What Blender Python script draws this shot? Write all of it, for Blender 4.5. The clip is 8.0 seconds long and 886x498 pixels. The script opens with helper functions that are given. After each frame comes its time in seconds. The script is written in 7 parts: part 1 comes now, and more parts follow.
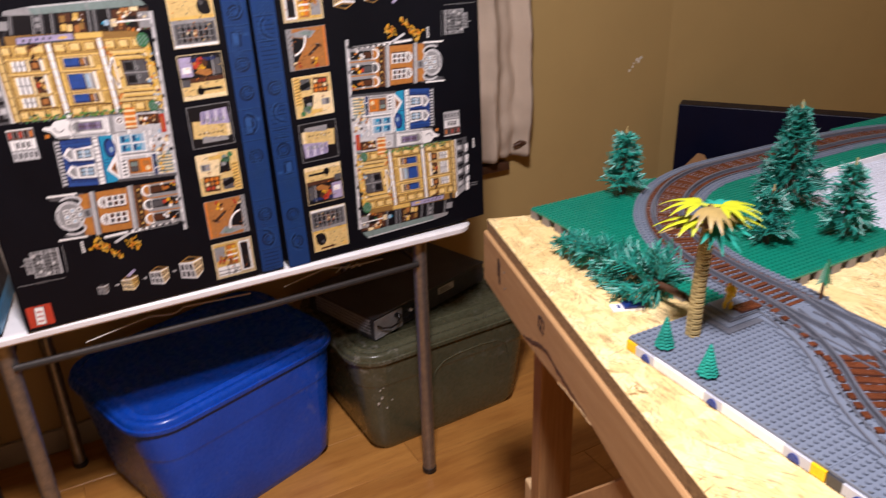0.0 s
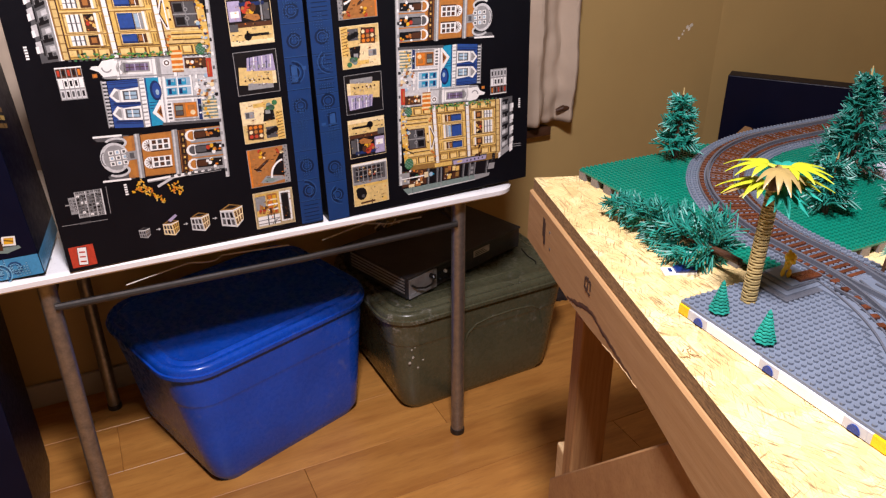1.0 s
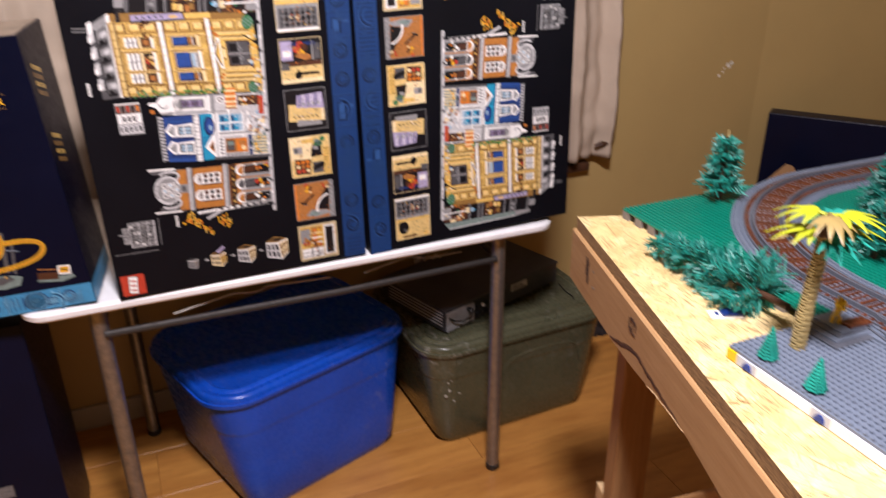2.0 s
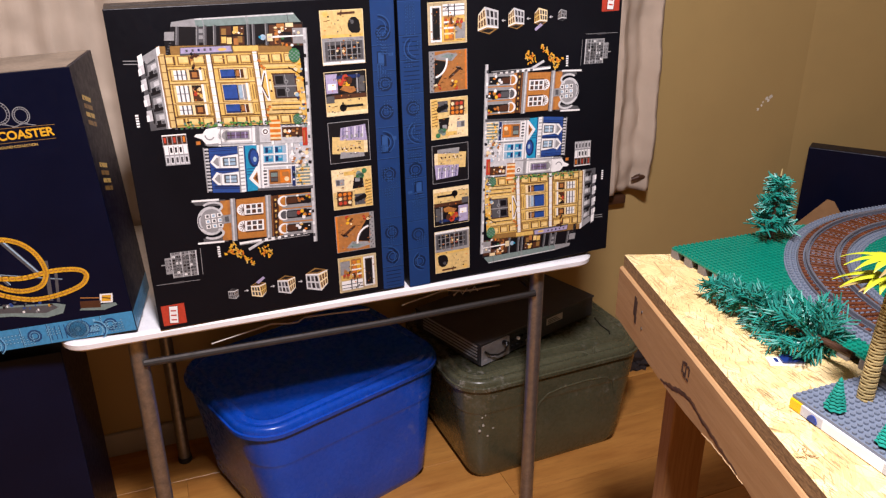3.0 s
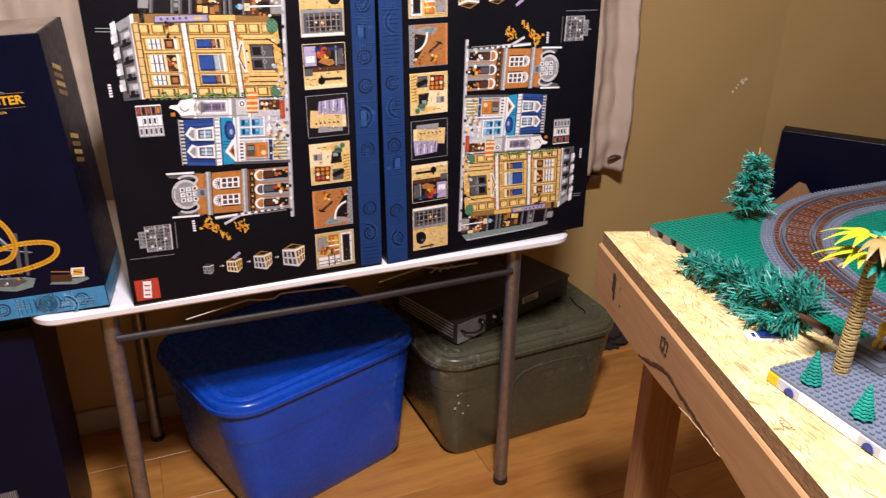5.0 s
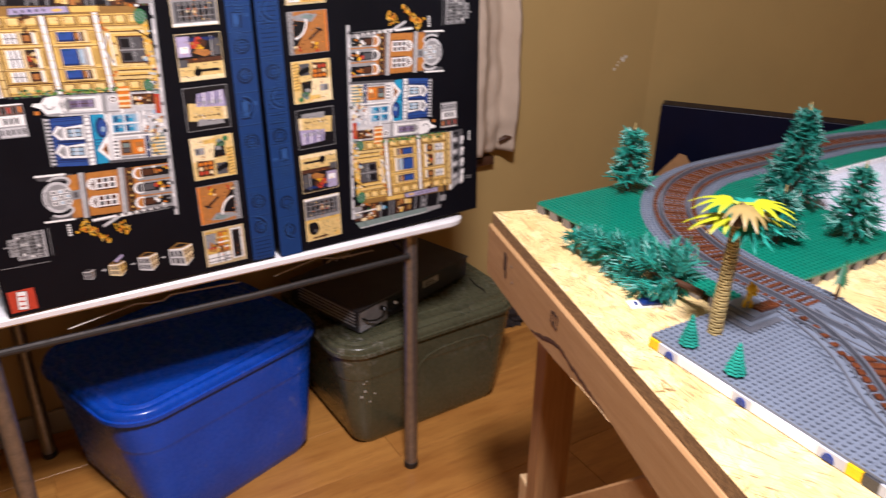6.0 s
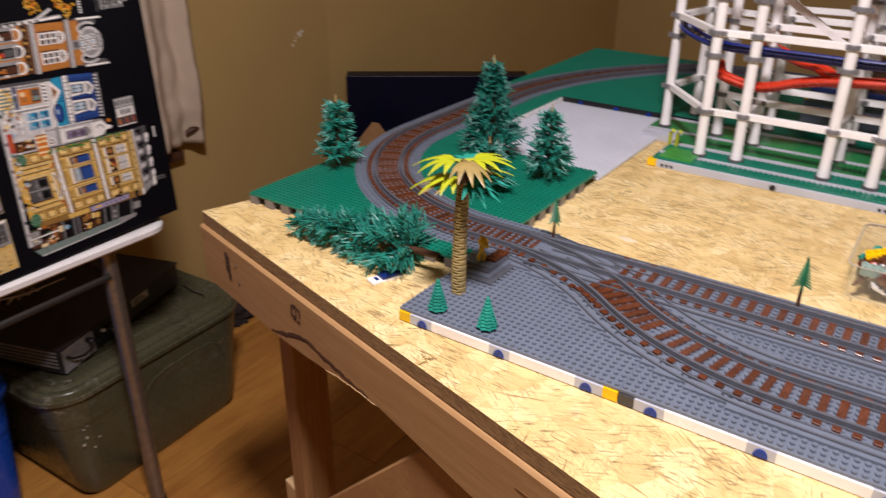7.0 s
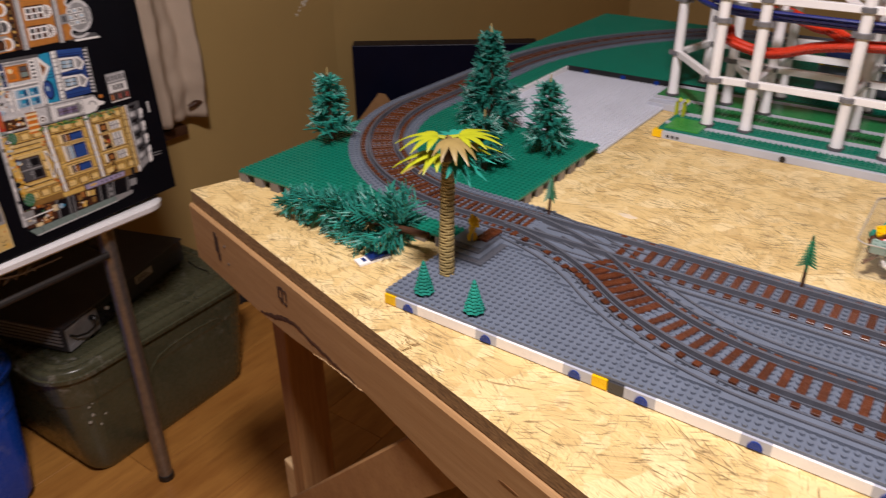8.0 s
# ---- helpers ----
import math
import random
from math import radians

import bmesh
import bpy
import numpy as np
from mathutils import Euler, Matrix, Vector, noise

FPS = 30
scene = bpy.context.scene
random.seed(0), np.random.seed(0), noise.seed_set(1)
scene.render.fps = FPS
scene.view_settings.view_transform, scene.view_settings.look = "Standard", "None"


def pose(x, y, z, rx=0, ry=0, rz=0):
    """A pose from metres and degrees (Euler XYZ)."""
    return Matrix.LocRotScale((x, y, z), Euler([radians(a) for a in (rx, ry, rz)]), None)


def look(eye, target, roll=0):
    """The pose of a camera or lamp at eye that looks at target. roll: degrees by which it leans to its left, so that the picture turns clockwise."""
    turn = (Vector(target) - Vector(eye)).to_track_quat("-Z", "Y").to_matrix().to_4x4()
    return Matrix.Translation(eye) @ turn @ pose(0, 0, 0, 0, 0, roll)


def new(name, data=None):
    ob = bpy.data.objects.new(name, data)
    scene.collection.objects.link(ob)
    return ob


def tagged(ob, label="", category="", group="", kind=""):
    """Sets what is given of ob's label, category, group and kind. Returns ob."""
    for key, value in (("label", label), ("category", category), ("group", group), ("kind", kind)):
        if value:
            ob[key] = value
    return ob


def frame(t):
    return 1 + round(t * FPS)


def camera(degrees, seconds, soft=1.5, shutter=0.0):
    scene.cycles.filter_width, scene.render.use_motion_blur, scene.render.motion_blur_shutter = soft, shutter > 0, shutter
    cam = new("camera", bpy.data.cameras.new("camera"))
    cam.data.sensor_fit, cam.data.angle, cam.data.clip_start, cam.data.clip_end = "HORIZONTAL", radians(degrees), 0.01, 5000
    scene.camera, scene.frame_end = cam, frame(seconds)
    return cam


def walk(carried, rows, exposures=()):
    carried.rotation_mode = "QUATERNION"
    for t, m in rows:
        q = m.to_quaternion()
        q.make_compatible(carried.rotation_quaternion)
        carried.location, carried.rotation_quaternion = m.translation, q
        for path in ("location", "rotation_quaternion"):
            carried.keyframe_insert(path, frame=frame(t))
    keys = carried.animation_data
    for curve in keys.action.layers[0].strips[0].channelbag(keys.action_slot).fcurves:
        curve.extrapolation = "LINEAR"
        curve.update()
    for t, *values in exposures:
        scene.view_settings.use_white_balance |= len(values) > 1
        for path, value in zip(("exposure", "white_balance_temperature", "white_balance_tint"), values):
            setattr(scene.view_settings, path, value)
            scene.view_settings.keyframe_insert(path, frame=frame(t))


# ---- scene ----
cam = camera(60.7, 8.0, 1.25, 0.5)
PATH = [
    (0, (0.554, -0.527, 1.379), (-1.053, 0.323, 0.546), -1.9),
    (0.2, (0.547, -0.538, 1.37), (-1.068, 0.266, 0.507), -1.1),
    (0.5, (0.538, -0.539, 1.355), (-1.062, 0.239, 0.441), -0.2),
    (1, (0.535, -0.546, 1.354), (-1.074, 0.222, 0.448), -0.3),
    (1.5, (0.537, -0.549, 1.356), (-1.074, 0.227, 0.461), -0.3),
    (2, (0.534, -0.567, 1.371), (-1.139, 0.14, 0.535), -0.4),
    (2.2, (0.531, -0.577, 1.381), (-1.18, 0.084, 0.583), -0.8),
    (3.3, (0.499, -0.596, 1.379), (-1.224, 0.063, 0.606), -0.1),
    (3.5, (0.502, -0.603, 1.386), (-1.218, 0.051, 0.602), 0.1),
    (4, (0.496, -0.611, 1.38), (-1.221, 0.057, 0.603), 0.7),
    (4.2, (0.498, -0.606, 1.376), (-1.216, 0.055, 0.586), 0.7),
    (5.3, (0.498, -0.594, 1.367), (-1.153, 0.175, 0.541), 0.7),
    (5.5, (0.5, -0.587, 1.368), (-1.129, 0.222, 0.537), 0.2),
    (6, (0.505, -0.58, 1.368), (-1.046, 0.357, 0.521), 0.9),
    (6.5, (0.479, -0.558, 1.357), (-0.855, 0.644, 0.476), 0.9),
    (7, (0.445, -0.561, 1.348), (-0.575, 0.914, 0.463), 0.4),
    (7.2, (0.435, -0.551, 1.342), (-0.521, 0.945, 0.422), -0.0),
    (7.5, (0.438, -0.536, 1.34), (-0.464, 0.97, 0.382), -0.1),
    (8, (0.453, -0.513, 1.344), (-0.586, 0.903, 0.387), -0.8),
]
walk(cam, [(t, look(eye, target, roll)) for t, eye, target, roll in PATH], [(0, -0.26, 6200, 18), (1.0, -0.14, 6150, 17), (3.5, -0.08, 6100, 17), (6.2, -0.06, 6150, 17), (7.0, -0.72, 6450, 16), (7.5, -0.87, 6500, 15), (8, -0.92, 6500, 16)])

# ---- light ----
world = bpy.data.worlds.new("world")
world.use_nodes = True
world.node_tree.nodes["Background"].inputs[0].default_value = (1.0, 0.9, 0.8, 1)
world.node_tree.nodes["Background"].inputs[1].default_value = 0.03
scene.world = world


def lamp(name, place, watts, colour, size):
    """A domed fitting under the ceiling: shines evenly over the whole lower half."""
    data = bpy.data.lights.new(name, "SPOT")
    data.spot_size, data.spot_blend = radians(178), 0.05
    data.shadow_soft_size, data.energy, data.color = size, watts, colour
    ob = new(name, data)
    ob.matrix_world = look(place, (place[0], place[1] + 0.001, 0))
    return ob


# the room's ceiling lamp hangs a little behind the camera
lamp("ceiling_lamp", (0.38, -0.45, 2.36), 270.0, (1.0, 0.915, 0.90), 0.13)

# ---- materials ----
MATS = {}


def nodes_of(name):
    m = bpy.data.materials.new(name)
    m.use_nodes = True
    t = m.node_tree
    return m, t, t.nodes, t.links, t.nodes["Principled BSDF"]


def rgb(c):
    return (c[0], c[1], c[2], 1.0)


def mixed(t, fac, a, b, mode="MIX"):
    n = t.nodes.new("ShaderNodeMix")
    n.data_type, n.blend_type = "RGBA", mode
    for sock, v in ((n.inputs[0], fac), (n.inputs[6], a), (n.inputs[7], b)):
        if isinstance(v, (int, float)):
            sock.default_value = v
        elif isinstance(v, tuple):
            sock.default_value = rgb(v)
        else:
            t.links.new(v, sock)
    return n.outputs[2]


def coords(t, scale=(1, 1, 1), turn=(0, 0, 0), shift=(0, 0, 0), kind="Object"):
    if kind == "Position":
        out = t.nodes.new("ShaderNodeNewGeometry").outputs["Position"]
    else:
        out = t.nodes.new("ShaderNodeTexCoord").outputs[kind]
    m = t.nodes.new("ShaderNodeMapping")
    t.links.new(out, m.inputs[0])
    m.inputs["Location"].default_value, m.inputs["Scale"].default_value = shift, scale
    m.inputs["Rotation"].default_value = [radians(a) for a in turn]
    return m.outputs[0]


def noisy(t, vec, scale, detail=4.0, rough=0.55):
    n = t.nodes.new("ShaderNodeTexNoise")
    n.inputs["Scale"].default_value, n.inputs["Detail"].default_value = scale, detail
    n.inputs["Roughness"].default_value = rough
    if vec is not None:
        t.links.new(vec, n.inputs["Vector"])
    return n.outputs["Fac"]


def ramp(t, fac, stops):
    n = t.nodes.new("ShaderNodeValToRGB")
    while len(n.color_ramp.elements) < len(stops):
        n.color_ramp.elements.new(0.5)
    for e, (p, c) in zip(n.color_ramp.elements, stops):
        e.position, e.color = p, rgb(c if isinstance(c, tuple) else (c, c, c))
    t.links.new(fac, n.inputs[0])
    return n.outputs[0]


def bumped(t, p, height, strength, distance=0.002):
    b = t.nodes.new("ShaderNodeBump")
    b.inputs["Strength"].default_value, b.inputs["Distance"].default_value = strength, distance
    t.links.new(height, b.inputs["Height"])
    t.links.new(b.outputs[0], p.inputs["Normal"])


def plastic(name, colour, rough=0.3, vary=0.12, scale=30.0, dust=0.0, bump=0.05):
    """Moulded plastic or painted card with faint mottling, scuffs in the gloss and a little dust."""
    if name in MATS:
        return MATS[name]
    m, t, n, l, p = nodes_of(name)
    vec = coords(t, kind="Position")
    big, fine = noisy(t, vec, scale, 3), noisy(t, vec, scale * 9, 5, 0.7)
    info = t.nodes.new("ShaderNodeObjectInfo")
    col = mixed(t, ramp(t, big, [(0.3, 0.0), (0.7, 1.0)]), tuple(c * (1 - vary) for c in colour), tuple(min(1, c * (1 + vary)) for c in colour))
    shade = ramp(t, info.outputs["Random"], [(0.0, 1 - vary), (1.0, 1.0)])
    col = mixed(t, 1.0, col, shade, "MULTIPLY")
    if dust:
        col = mixed(t, ramp(t, fine, [(0.55, 0.0), (0.8, dust)]), col, (0.55, 0.5, 0.42))
    l.new(col, p.inputs["Base Color"])
    l.new(ramp(t, fine, [(0.3, max(0.02, rough - 0.07)), (0.75, rough + 0.12)]), p.inputs["Roughness"])
    if bump:
        bumped(t, p, fine, bump, 0.0006)
    MATS[name] = m
    return m


def metal(name, colour, rough):
    if name in MATS:
        return MATS[name]
    m, t, n, l, p = nodes_of(name)
    vec = coords(t, kind="Position")
    f = noisy(t, vec, 60, 5, 0.7)
    p.inputs["Metallic"].default_value = 0.85
    l.new(mixed(t, ramp(t, f, [(0.35, 0.0), (0.75, 1.0)]), colour, tuple(c * 0.6 for c in colour)), p.inputs["Base Color"])
    l.new(ramp(t, f, [(0.3, rough - 0.1), (0.8, rough + 0.15)]), p.inputs["Roughness"])
    MATS[name] = m
    return m


def wood(name, light, dark, along=(1, 14, 14), turn=(0, 0, 0), scale=5.0, rough=0.6, knots=True, kind="Object", vary=0.1):
    if name in MATS:
        return MATS[name]
    m, t, n, l, p = nodes_of(name)
    vec = coords(t, along, turn, kind=kind)
    info = t.nodes.new("ShaderNodeObjectInfo")
    add = t.nodes.new("ShaderNodeVectorMath")
    l.new(vec, add.inputs[0])
    sc = t.nodes.new("ShaderNodeVectorMath")
    sc.operation = "SCALE"
    sc.inputs[0].default_value = (7.3, 11.1, 5.7)
    l.new(info.outputs["Random"], sc.inputs["Scale"])
    l.new(sc.outputs[0], add.inputs[1])
    grain = noisy(t, add.outputs[0], scale, 6, 0.6)
    fibre = noisy(t, add.outputs[0], scale * 6, 4, 0.7)
    col = mixed(t, ramp(t, grain, [(0.32, 0.0), (0.68, 1.0)]), light, dark)
    col = mixed(t, ramp(t, fibre, [(0.5, 0.0), (0.8, 0.35)]), col, tuple(c * 0.55 for c in dark))
    if knots:
        v = t.nodes.new("ShaderNodeTexVoronoi")
        v.inputs["Scale"].default_value = 5.0
        kv = coords(t, (1.0, 2.2, 2.2), turn, kind=kind)
        l.new(kv, v.inputs["Vector"])
        col = mixed(t, ramp(t, v.outputs["Distance"], [(0.04, 0.75), (0.11, 0.0)]), col, (0.11, 0.05, 0.02))
    col = mixed(t, 1.0, col, ramp(t, info.outputs["Random"], [(0.0, 1 - vary), (1.0, 1.0)]), "MULTIPLY")
    l.new(col, p.inputs["Base Color"])
    l.new(ramp(t, fibre, [(0.3, rough - 0.08), (0.8, rough + 0.12)]), p.inputs["Roughness"])
    bumped(t, p, fibre, 0.15, 0.001)
    MATS[name] = m
    return m


def strand_board(name):
    """Pressed strands: chips that each lie their own way, thin dark slivers and scattered stains."""
    m, t, n, l, p = nodes_of(name)
    place = coords(t, kind="Position")

    def chips(cell, squash, shift, length, width, swing, lean):
        """Cells whose own random turn swings the grain inside them."""
        warp = t.nodes.new("ShaderNodeVectorMath")
        warp.operation = "MULTIPLY_ADD"
        nz = t.nodes.new("ShaderNodeTexNoise")
        nz.inputs["Scale"].default_value = 24.0
        l.new(place, nz.inputs["Vector"])
        l.new(nz.outputs["Color"], warp.inputs[0])
        warp.inputs[1].default_value = (0.016, 0.016, 0.0)
        l.new(place, warp.inputs[2])
        mp = t.nodes.new("ShaderNodeMapping")
        l.new(warp.outputs[0], mp.inputs[0])
        mp.inputs["Scale"].default_value, mp.inputs["Location"].default_value = squash, shift
        v = t.nodes.new("ShaderNodeTexVoronoi")
        v.inputs["Scale"].default_value = cell
        l.new(mp.outputs[0], v.inputs["Vector"])
        sep = t.nodes.new("ShaderNodeSeparateColor")
        l.new(v.outputs["Color"], sep.inputs[0])
        turn = t.nodes.new("ShaderNodeMath")
        turn.operation = "MULTIPLY_ADD"
        turn.inputs[1].default_value = swing
        turn.inputs[2].default_value = lean
        l.new(sep.outputs[0], turn.inputs[0])
        rot = t.nodes.new("ShaderNodeVectorRotate")
        rot.rotation_type = "Z_AXIS"
        l.new(place, rot.inputs["Vector"])
        l.new(turn.outputs[0], rot.inputs["Angle"])
        st = t.nodes.new("ShaderNodeMapping")
        l.new(rot.outputs[0], st.inputs[0])
        st.inputs["Scale"].default_value = (length, width, 1.0)
        grain = noisy(t, st.outputs[0], 1.0, 3, 0.6)
        return sep.outputs[1], sep.outputs[2], grain

    tones = [(0.0, (0.61, 0.42, 0.16)), (0.15, (0.72, 0.52, 0.21)), (0.5, (0.79, 0.595, 0.26)), (1.0, (0.87, 0.7, 0.37))]
    tone, pick, grain = chips(26.0, (1.0, 1.6, 1.0), (0, 0, 0), 30.0, 700.0, 1.5, -0.6)
    col = ramp(t, tone, tones)
    col = mixed(t, ramp(t, grain, [(0.4, 0.0), (0.66, 0.4)]), col, (0.88, 0.71, 0.39))
    col = mixed(t, ramp(t, grain, [(0.34, 0.35), (0.5, 0.0)]), col, (0.57, 0.4, 0.16))
    tone2, pick2, grain2 = chips(40.0, (1.7, 1.0, 1.0), (3.3, 1.7, 0), 36.0, 800.0, 2.4, -1.4)
    over = ramp(t, pick2, [(0.55, 0.0), (0.58, 0.7)])
    col2 = mixed(t, ramp(t, grain2, [(0.4, 0.0), (0.62, 0.4)]), ramp(t, tone2, tones), (0.56, 0.4, 0.18))
    col = mixed(t, over, col, col2)
    # thin dark slivers in four leanings, thick in some places and sparse in others
    for angle, along, across, lo, dark in ((4, 34, 400, 0.58, (0.2, 0.135, 0.05)), (36, 44, 480, 0.59, (0.24, 0.16, 0.06)), (-31, 38, 440, 0.585, (0.17, 0.11, 0.04)), (78, 50, 520, 0.61, (0.24, 0.16, 0.06)), (14, 15, 190, 0.6, (0.4, 0.27, 0.11)), (-17, 18, 210, 0.61, (0.36, 0.23, 0.09))):
        turned = t.nodes.new("ShaderNodeMapping")
        turned.inputs["Rotation"].default_value = (0, 0, radians(angle))
        l.new(place, turned.inputs[0])
        drawn = t.nodes.new("ShaderNodeMapping")
        drawn.inputs["Scale"].default_value, drawn.inputs["Location"].default_value = (along, across, 1.0), (angle * 0.37, angle * 0.11, 0)
        l.new(turned.outputs[0], drawn.inputs[0])
        hit = t.nodes.new("ShaderNodeMath")
        hit.operation = "MULTIPLY"
        l.new(ramp(t, noisy(t, drawn.outputs[0], 1.0, 5, 0.62), [(lo - 0.012, 0.0), (lo + 0.025, 0.95)]), hit.inputs[0])
        l.new(ramp(t, noisy(t, coords(t, shift=(angle, 2, 0), kind="Position"), 13, 3), [(0.44, 0.0), (0.6, 1.0)]), hit.inputs[1])
        col = mixed(t, hit.outputs[0], col, dark)
    blot = noisy(t, place, 5, 3)
    col = mixed(t, ramp(t, blot, [(0.5, 0.0), (0.8, 0.3)]), col, (0.5, 0.35, 0.15))
    l.new(col, p.inputs["Base Color"])
    p.inputs["Roughness"].default_value = 0.6
    bumped(t, p, mixed(t, over, grain, grain2), 0.4, 0.0012)
    return m


def floor_wood(name):
    m, t, n, l, p = nodes_of(name)
    info = t.nodes.new("ShaderNodeObjectInfo")
    vec = coords(t, (9, 1.2, 1), kind="Position")
    off = t.nodes.new("ShaderNodeVectorMath")
    l.new(vec, off.inputs[0])
    sc = t.nodes.new("ShaderNodeVectorMath")
    sc.operation = "SCALE"
    sc.inputs[0].default_value = (9, 23, 4)
    l.new(info.outputs["Random"], sc.inputs["Scale"])
    l.new(sc.outputs[0], off.inputs[1])
    g, f = noisy(t, off.outputs[0], 3.5, 5, 0.6), noisy(t, off.outputs[0], 16, 5, 0.7)
    col = mixed(t, ramp(t, g, [(0.3, 0.0), (0.7, 1.0)]), (0.56, 0.265, 0.06), (0.39, 0.16, 0.034))
    col = mixed(t, ramp(t, f, [(0.52, 0.0), (0.75, 0.5)]), col, (0.27, 0.11, 0.03))
    col = mixed(t, 1.0, col, ramp(t, info.outputs["Random"], [(0.0, 0.8), (1.0, 1.08)]), "MULTIPLY")
    dirt = noisy(t, coords(t, kind="Position"), 90, 2)
    col = mixed(t, ramp(t, dirt, [(0.76, 0.0), (0.78, 0.7)]), col, (0.08, 0.05, 0.03))
    l.new(col, p.inputs["Base Color"])
    l.new(ramp(t, f, [(0.3, 0.3), (0.8, 0.46)]), p.inputs["Roughness"])
    bumped(t, p, f, 0.08, 0.001)
    return m


def wall_paint(name):
    m, t, n, l, p = nodes_of(name)
    vec = coords(t, kind="Position")
    big, mid, fine = noisy(t, vec, 1.6, 3), noisy(t, vec, 7, 4), noisy(t, vec, 160, 3)
    col = mixed(t, ramp(t, big, [(0.3, 0.0), (0.7, 1.0)]), (0.49, 0.345, 0.134), (0.445, 0.312, 0.121))
    col = mixed(t, ramp(t, mid, [(0.5, 0.0), (0.8, 0.3)]), col, (0.405, 0.282, 0.111))
    l.new(col, p.inputs["Base Color"])
    p.inputs["Roughness"].default_value = 0.5
    bumped(t, p, fine, 0.12, 0.001)
    return m


def cloth(name, colour):
    m, t, n, l, p = nodes_of(name)
    vec = coords(t, kind="Position")
    f, s = noisy(t, coords(t, (1, 1, 0.3), kind="Position"), 300, 2), noisy(t, vec, 6, 4)
    col = mixed(t, ramp(t, s, [(0.35, 0.0), (0.7, 1.0)]), colour, tuple(c * 0.8 for c in colour))
    l.new(col, p.inputs["Base Color"])
    p.inputs["Roughness"].default_value = 0.9
    bumped(t, p, f, 0.25, 0.0008)
    return m


def clear(name):
    """Thin clear moulded plastic: mostly see-through, with a weak gloss that grows at a glancing angle."""
    m, t, n, l, p = nodes_of(name)
    see = t.nodes.new("ShaderNodeBsdfTransparent")
    see.inputs[0].default_value = (0.97, 0.975, 0.97, 1)
    gloss = t.nodes.new("ShaderNodeBsdfGlossy")
    gloss.inputs[0].default_value = (0.95, 0.95, 0.95, 1)
    f = noisy(t, coords(t, kind="Position"), 50, 5, 0.7)
    l.new(ramp(t, f, [(0.4, 0.05), (0.8, 0.2)]), gloss.inputs["Roughness"])
    haze = t.nodes.new("ShaderNodeBsdfDiffuse")
    haze.inputs[0].default_value = (0.8, 0.8, 0.8, 1)
    lw = t.nodes.new("ShaderNodeLayerWeight")
    lw.inputs[0].default_value = 0.3
    mix = t.nodes.new("ShaderNodeMixShader")
    l.new(ramp(t, lw.outputs["Facing"], [(0.0, 0.03), (0.7, 0.08), (1.0, 0.4)]), mix.inputs[0])
    l.new(see.outputs[0], mix.inputs[1])
    l.new(gloss.outputs[0], mix.inputs[2])
    mix2 = t.nodes.new("ShaderNodeMixShader")
    mix2.inputs[0].default_value = 0.035
    l.new(mix.outputs[0], mix2.inputs[1])
    l.new(haze.outputs[0], mix2.inputs[2])
    l.new(mix2.outputs[0], n["Material Output"].inputs["Surface"])
    return m


def scuffed(name, colour, rough, amount):
    """Old moulded plastic: dull patches, pale scratches and rubbed dirt."""
    m, t, n, l, p = nodes_of(name)
    vec = coords(t, kind="Position")
    big, fine = noisy(t, vec, 9, 4), noisy(t, vec, 70, 5, 0.7)
    col = mixed(t, ramp(t, big, [(0.3, 0.0), (0.7, 1.0)]), tuple(c * 0.86 for c in colour), tuple(c * 1.1 for c in colour))
    scratch = noisy(t, vec, 45, 6, 0.75)
    patch = noisy(t, vec, 5.5, 3)
    hit = t.nodes.new("ShaderNodeMath")
    hit.operation = "MULTIPLY"
    l.new(ramp(t, scratch, [(0.55, 0.0), (0.64, 0.8)]), hit.inputs[0])
    l.new(ramp(t, patch, [(0.5, 0.0), (0.66, min(1.0, amount * 4))]), hit.inputs[1])
    col = mixed(t, hit.outputs[0], col, (0.55, 0.53, 0.48))
    col = mixed(t, ramp(t, fine, [(0.5, 0.0), (0.8, amount * 0.35)]), col, (0.5, 0.46, 0.38))
    l.new(col, p.inputs["Base Color"])
    l.new(ramp(t, fine, [(0.3, rough - 0.06), (0.75, rough + 0.15)]), p.inputs["Roughness"])
    bumped(t, p, fine, 0.06, 0.0008)
    return m


# pale colour that paints the highlight along a clear plastic rim
RIM_GLINT = plastic("rim_glint", (0.5, 0.47, 0.41), 0.2, 0.05)
OSB = strand_board("strand_board")
OSB_EDGE = wood("strand_board_edge", (0.44, 0.27, 0.12), (0.15, 0.085, 0.038), (40, 40, 160), scale=3, knots=False, kind="Position")
PINE = wood("pine_plank", (0.5, 0.3, 0.135), (0.41, 0.225, 0.09), (2.2, 46, 46), scale=3.0)
PINE_POST = wood("pine_post", (0.46, 0.25, 0.1), (0.31, 0.15, 0.055), (46, 46, 2.2), scale=3.0)
FLOOR = floor_wood("laminate_floor")
WALL = wall_paint("tan_wall_paint")
CURTAIN = cloth("curtain_cloth", (0.56, 0.45, 0.34))
CLEAR = clear("clear_plastic")
# ceiling stays out of view; its colour is darkened to cut bounced light
CEIL = plastic("ceiling_paint", (0.38, 0.35, 0.3), 0.8, 0.04, 3)
TRIM = plastic("trim_paint", (0.5, 0.46, 0.4), 0.5, 0.08, 8, 0.2)
GREY = plastic("dark_stone_grey", (0.148, 0.178, 0.232), 0.33, 0.07)
GREY_RAIL = plastic("rail_grey", (0.1, 0.11, 0.135), 0.3, 0.08)
LGREY = plastic("light_stone_grey", (0.48, 0.51, 0.58), 0.35, 0.05, 12)
GREEN = plastic("baseplate_green", (0.002, 0.19, 0.124), 0.34, 0.06)
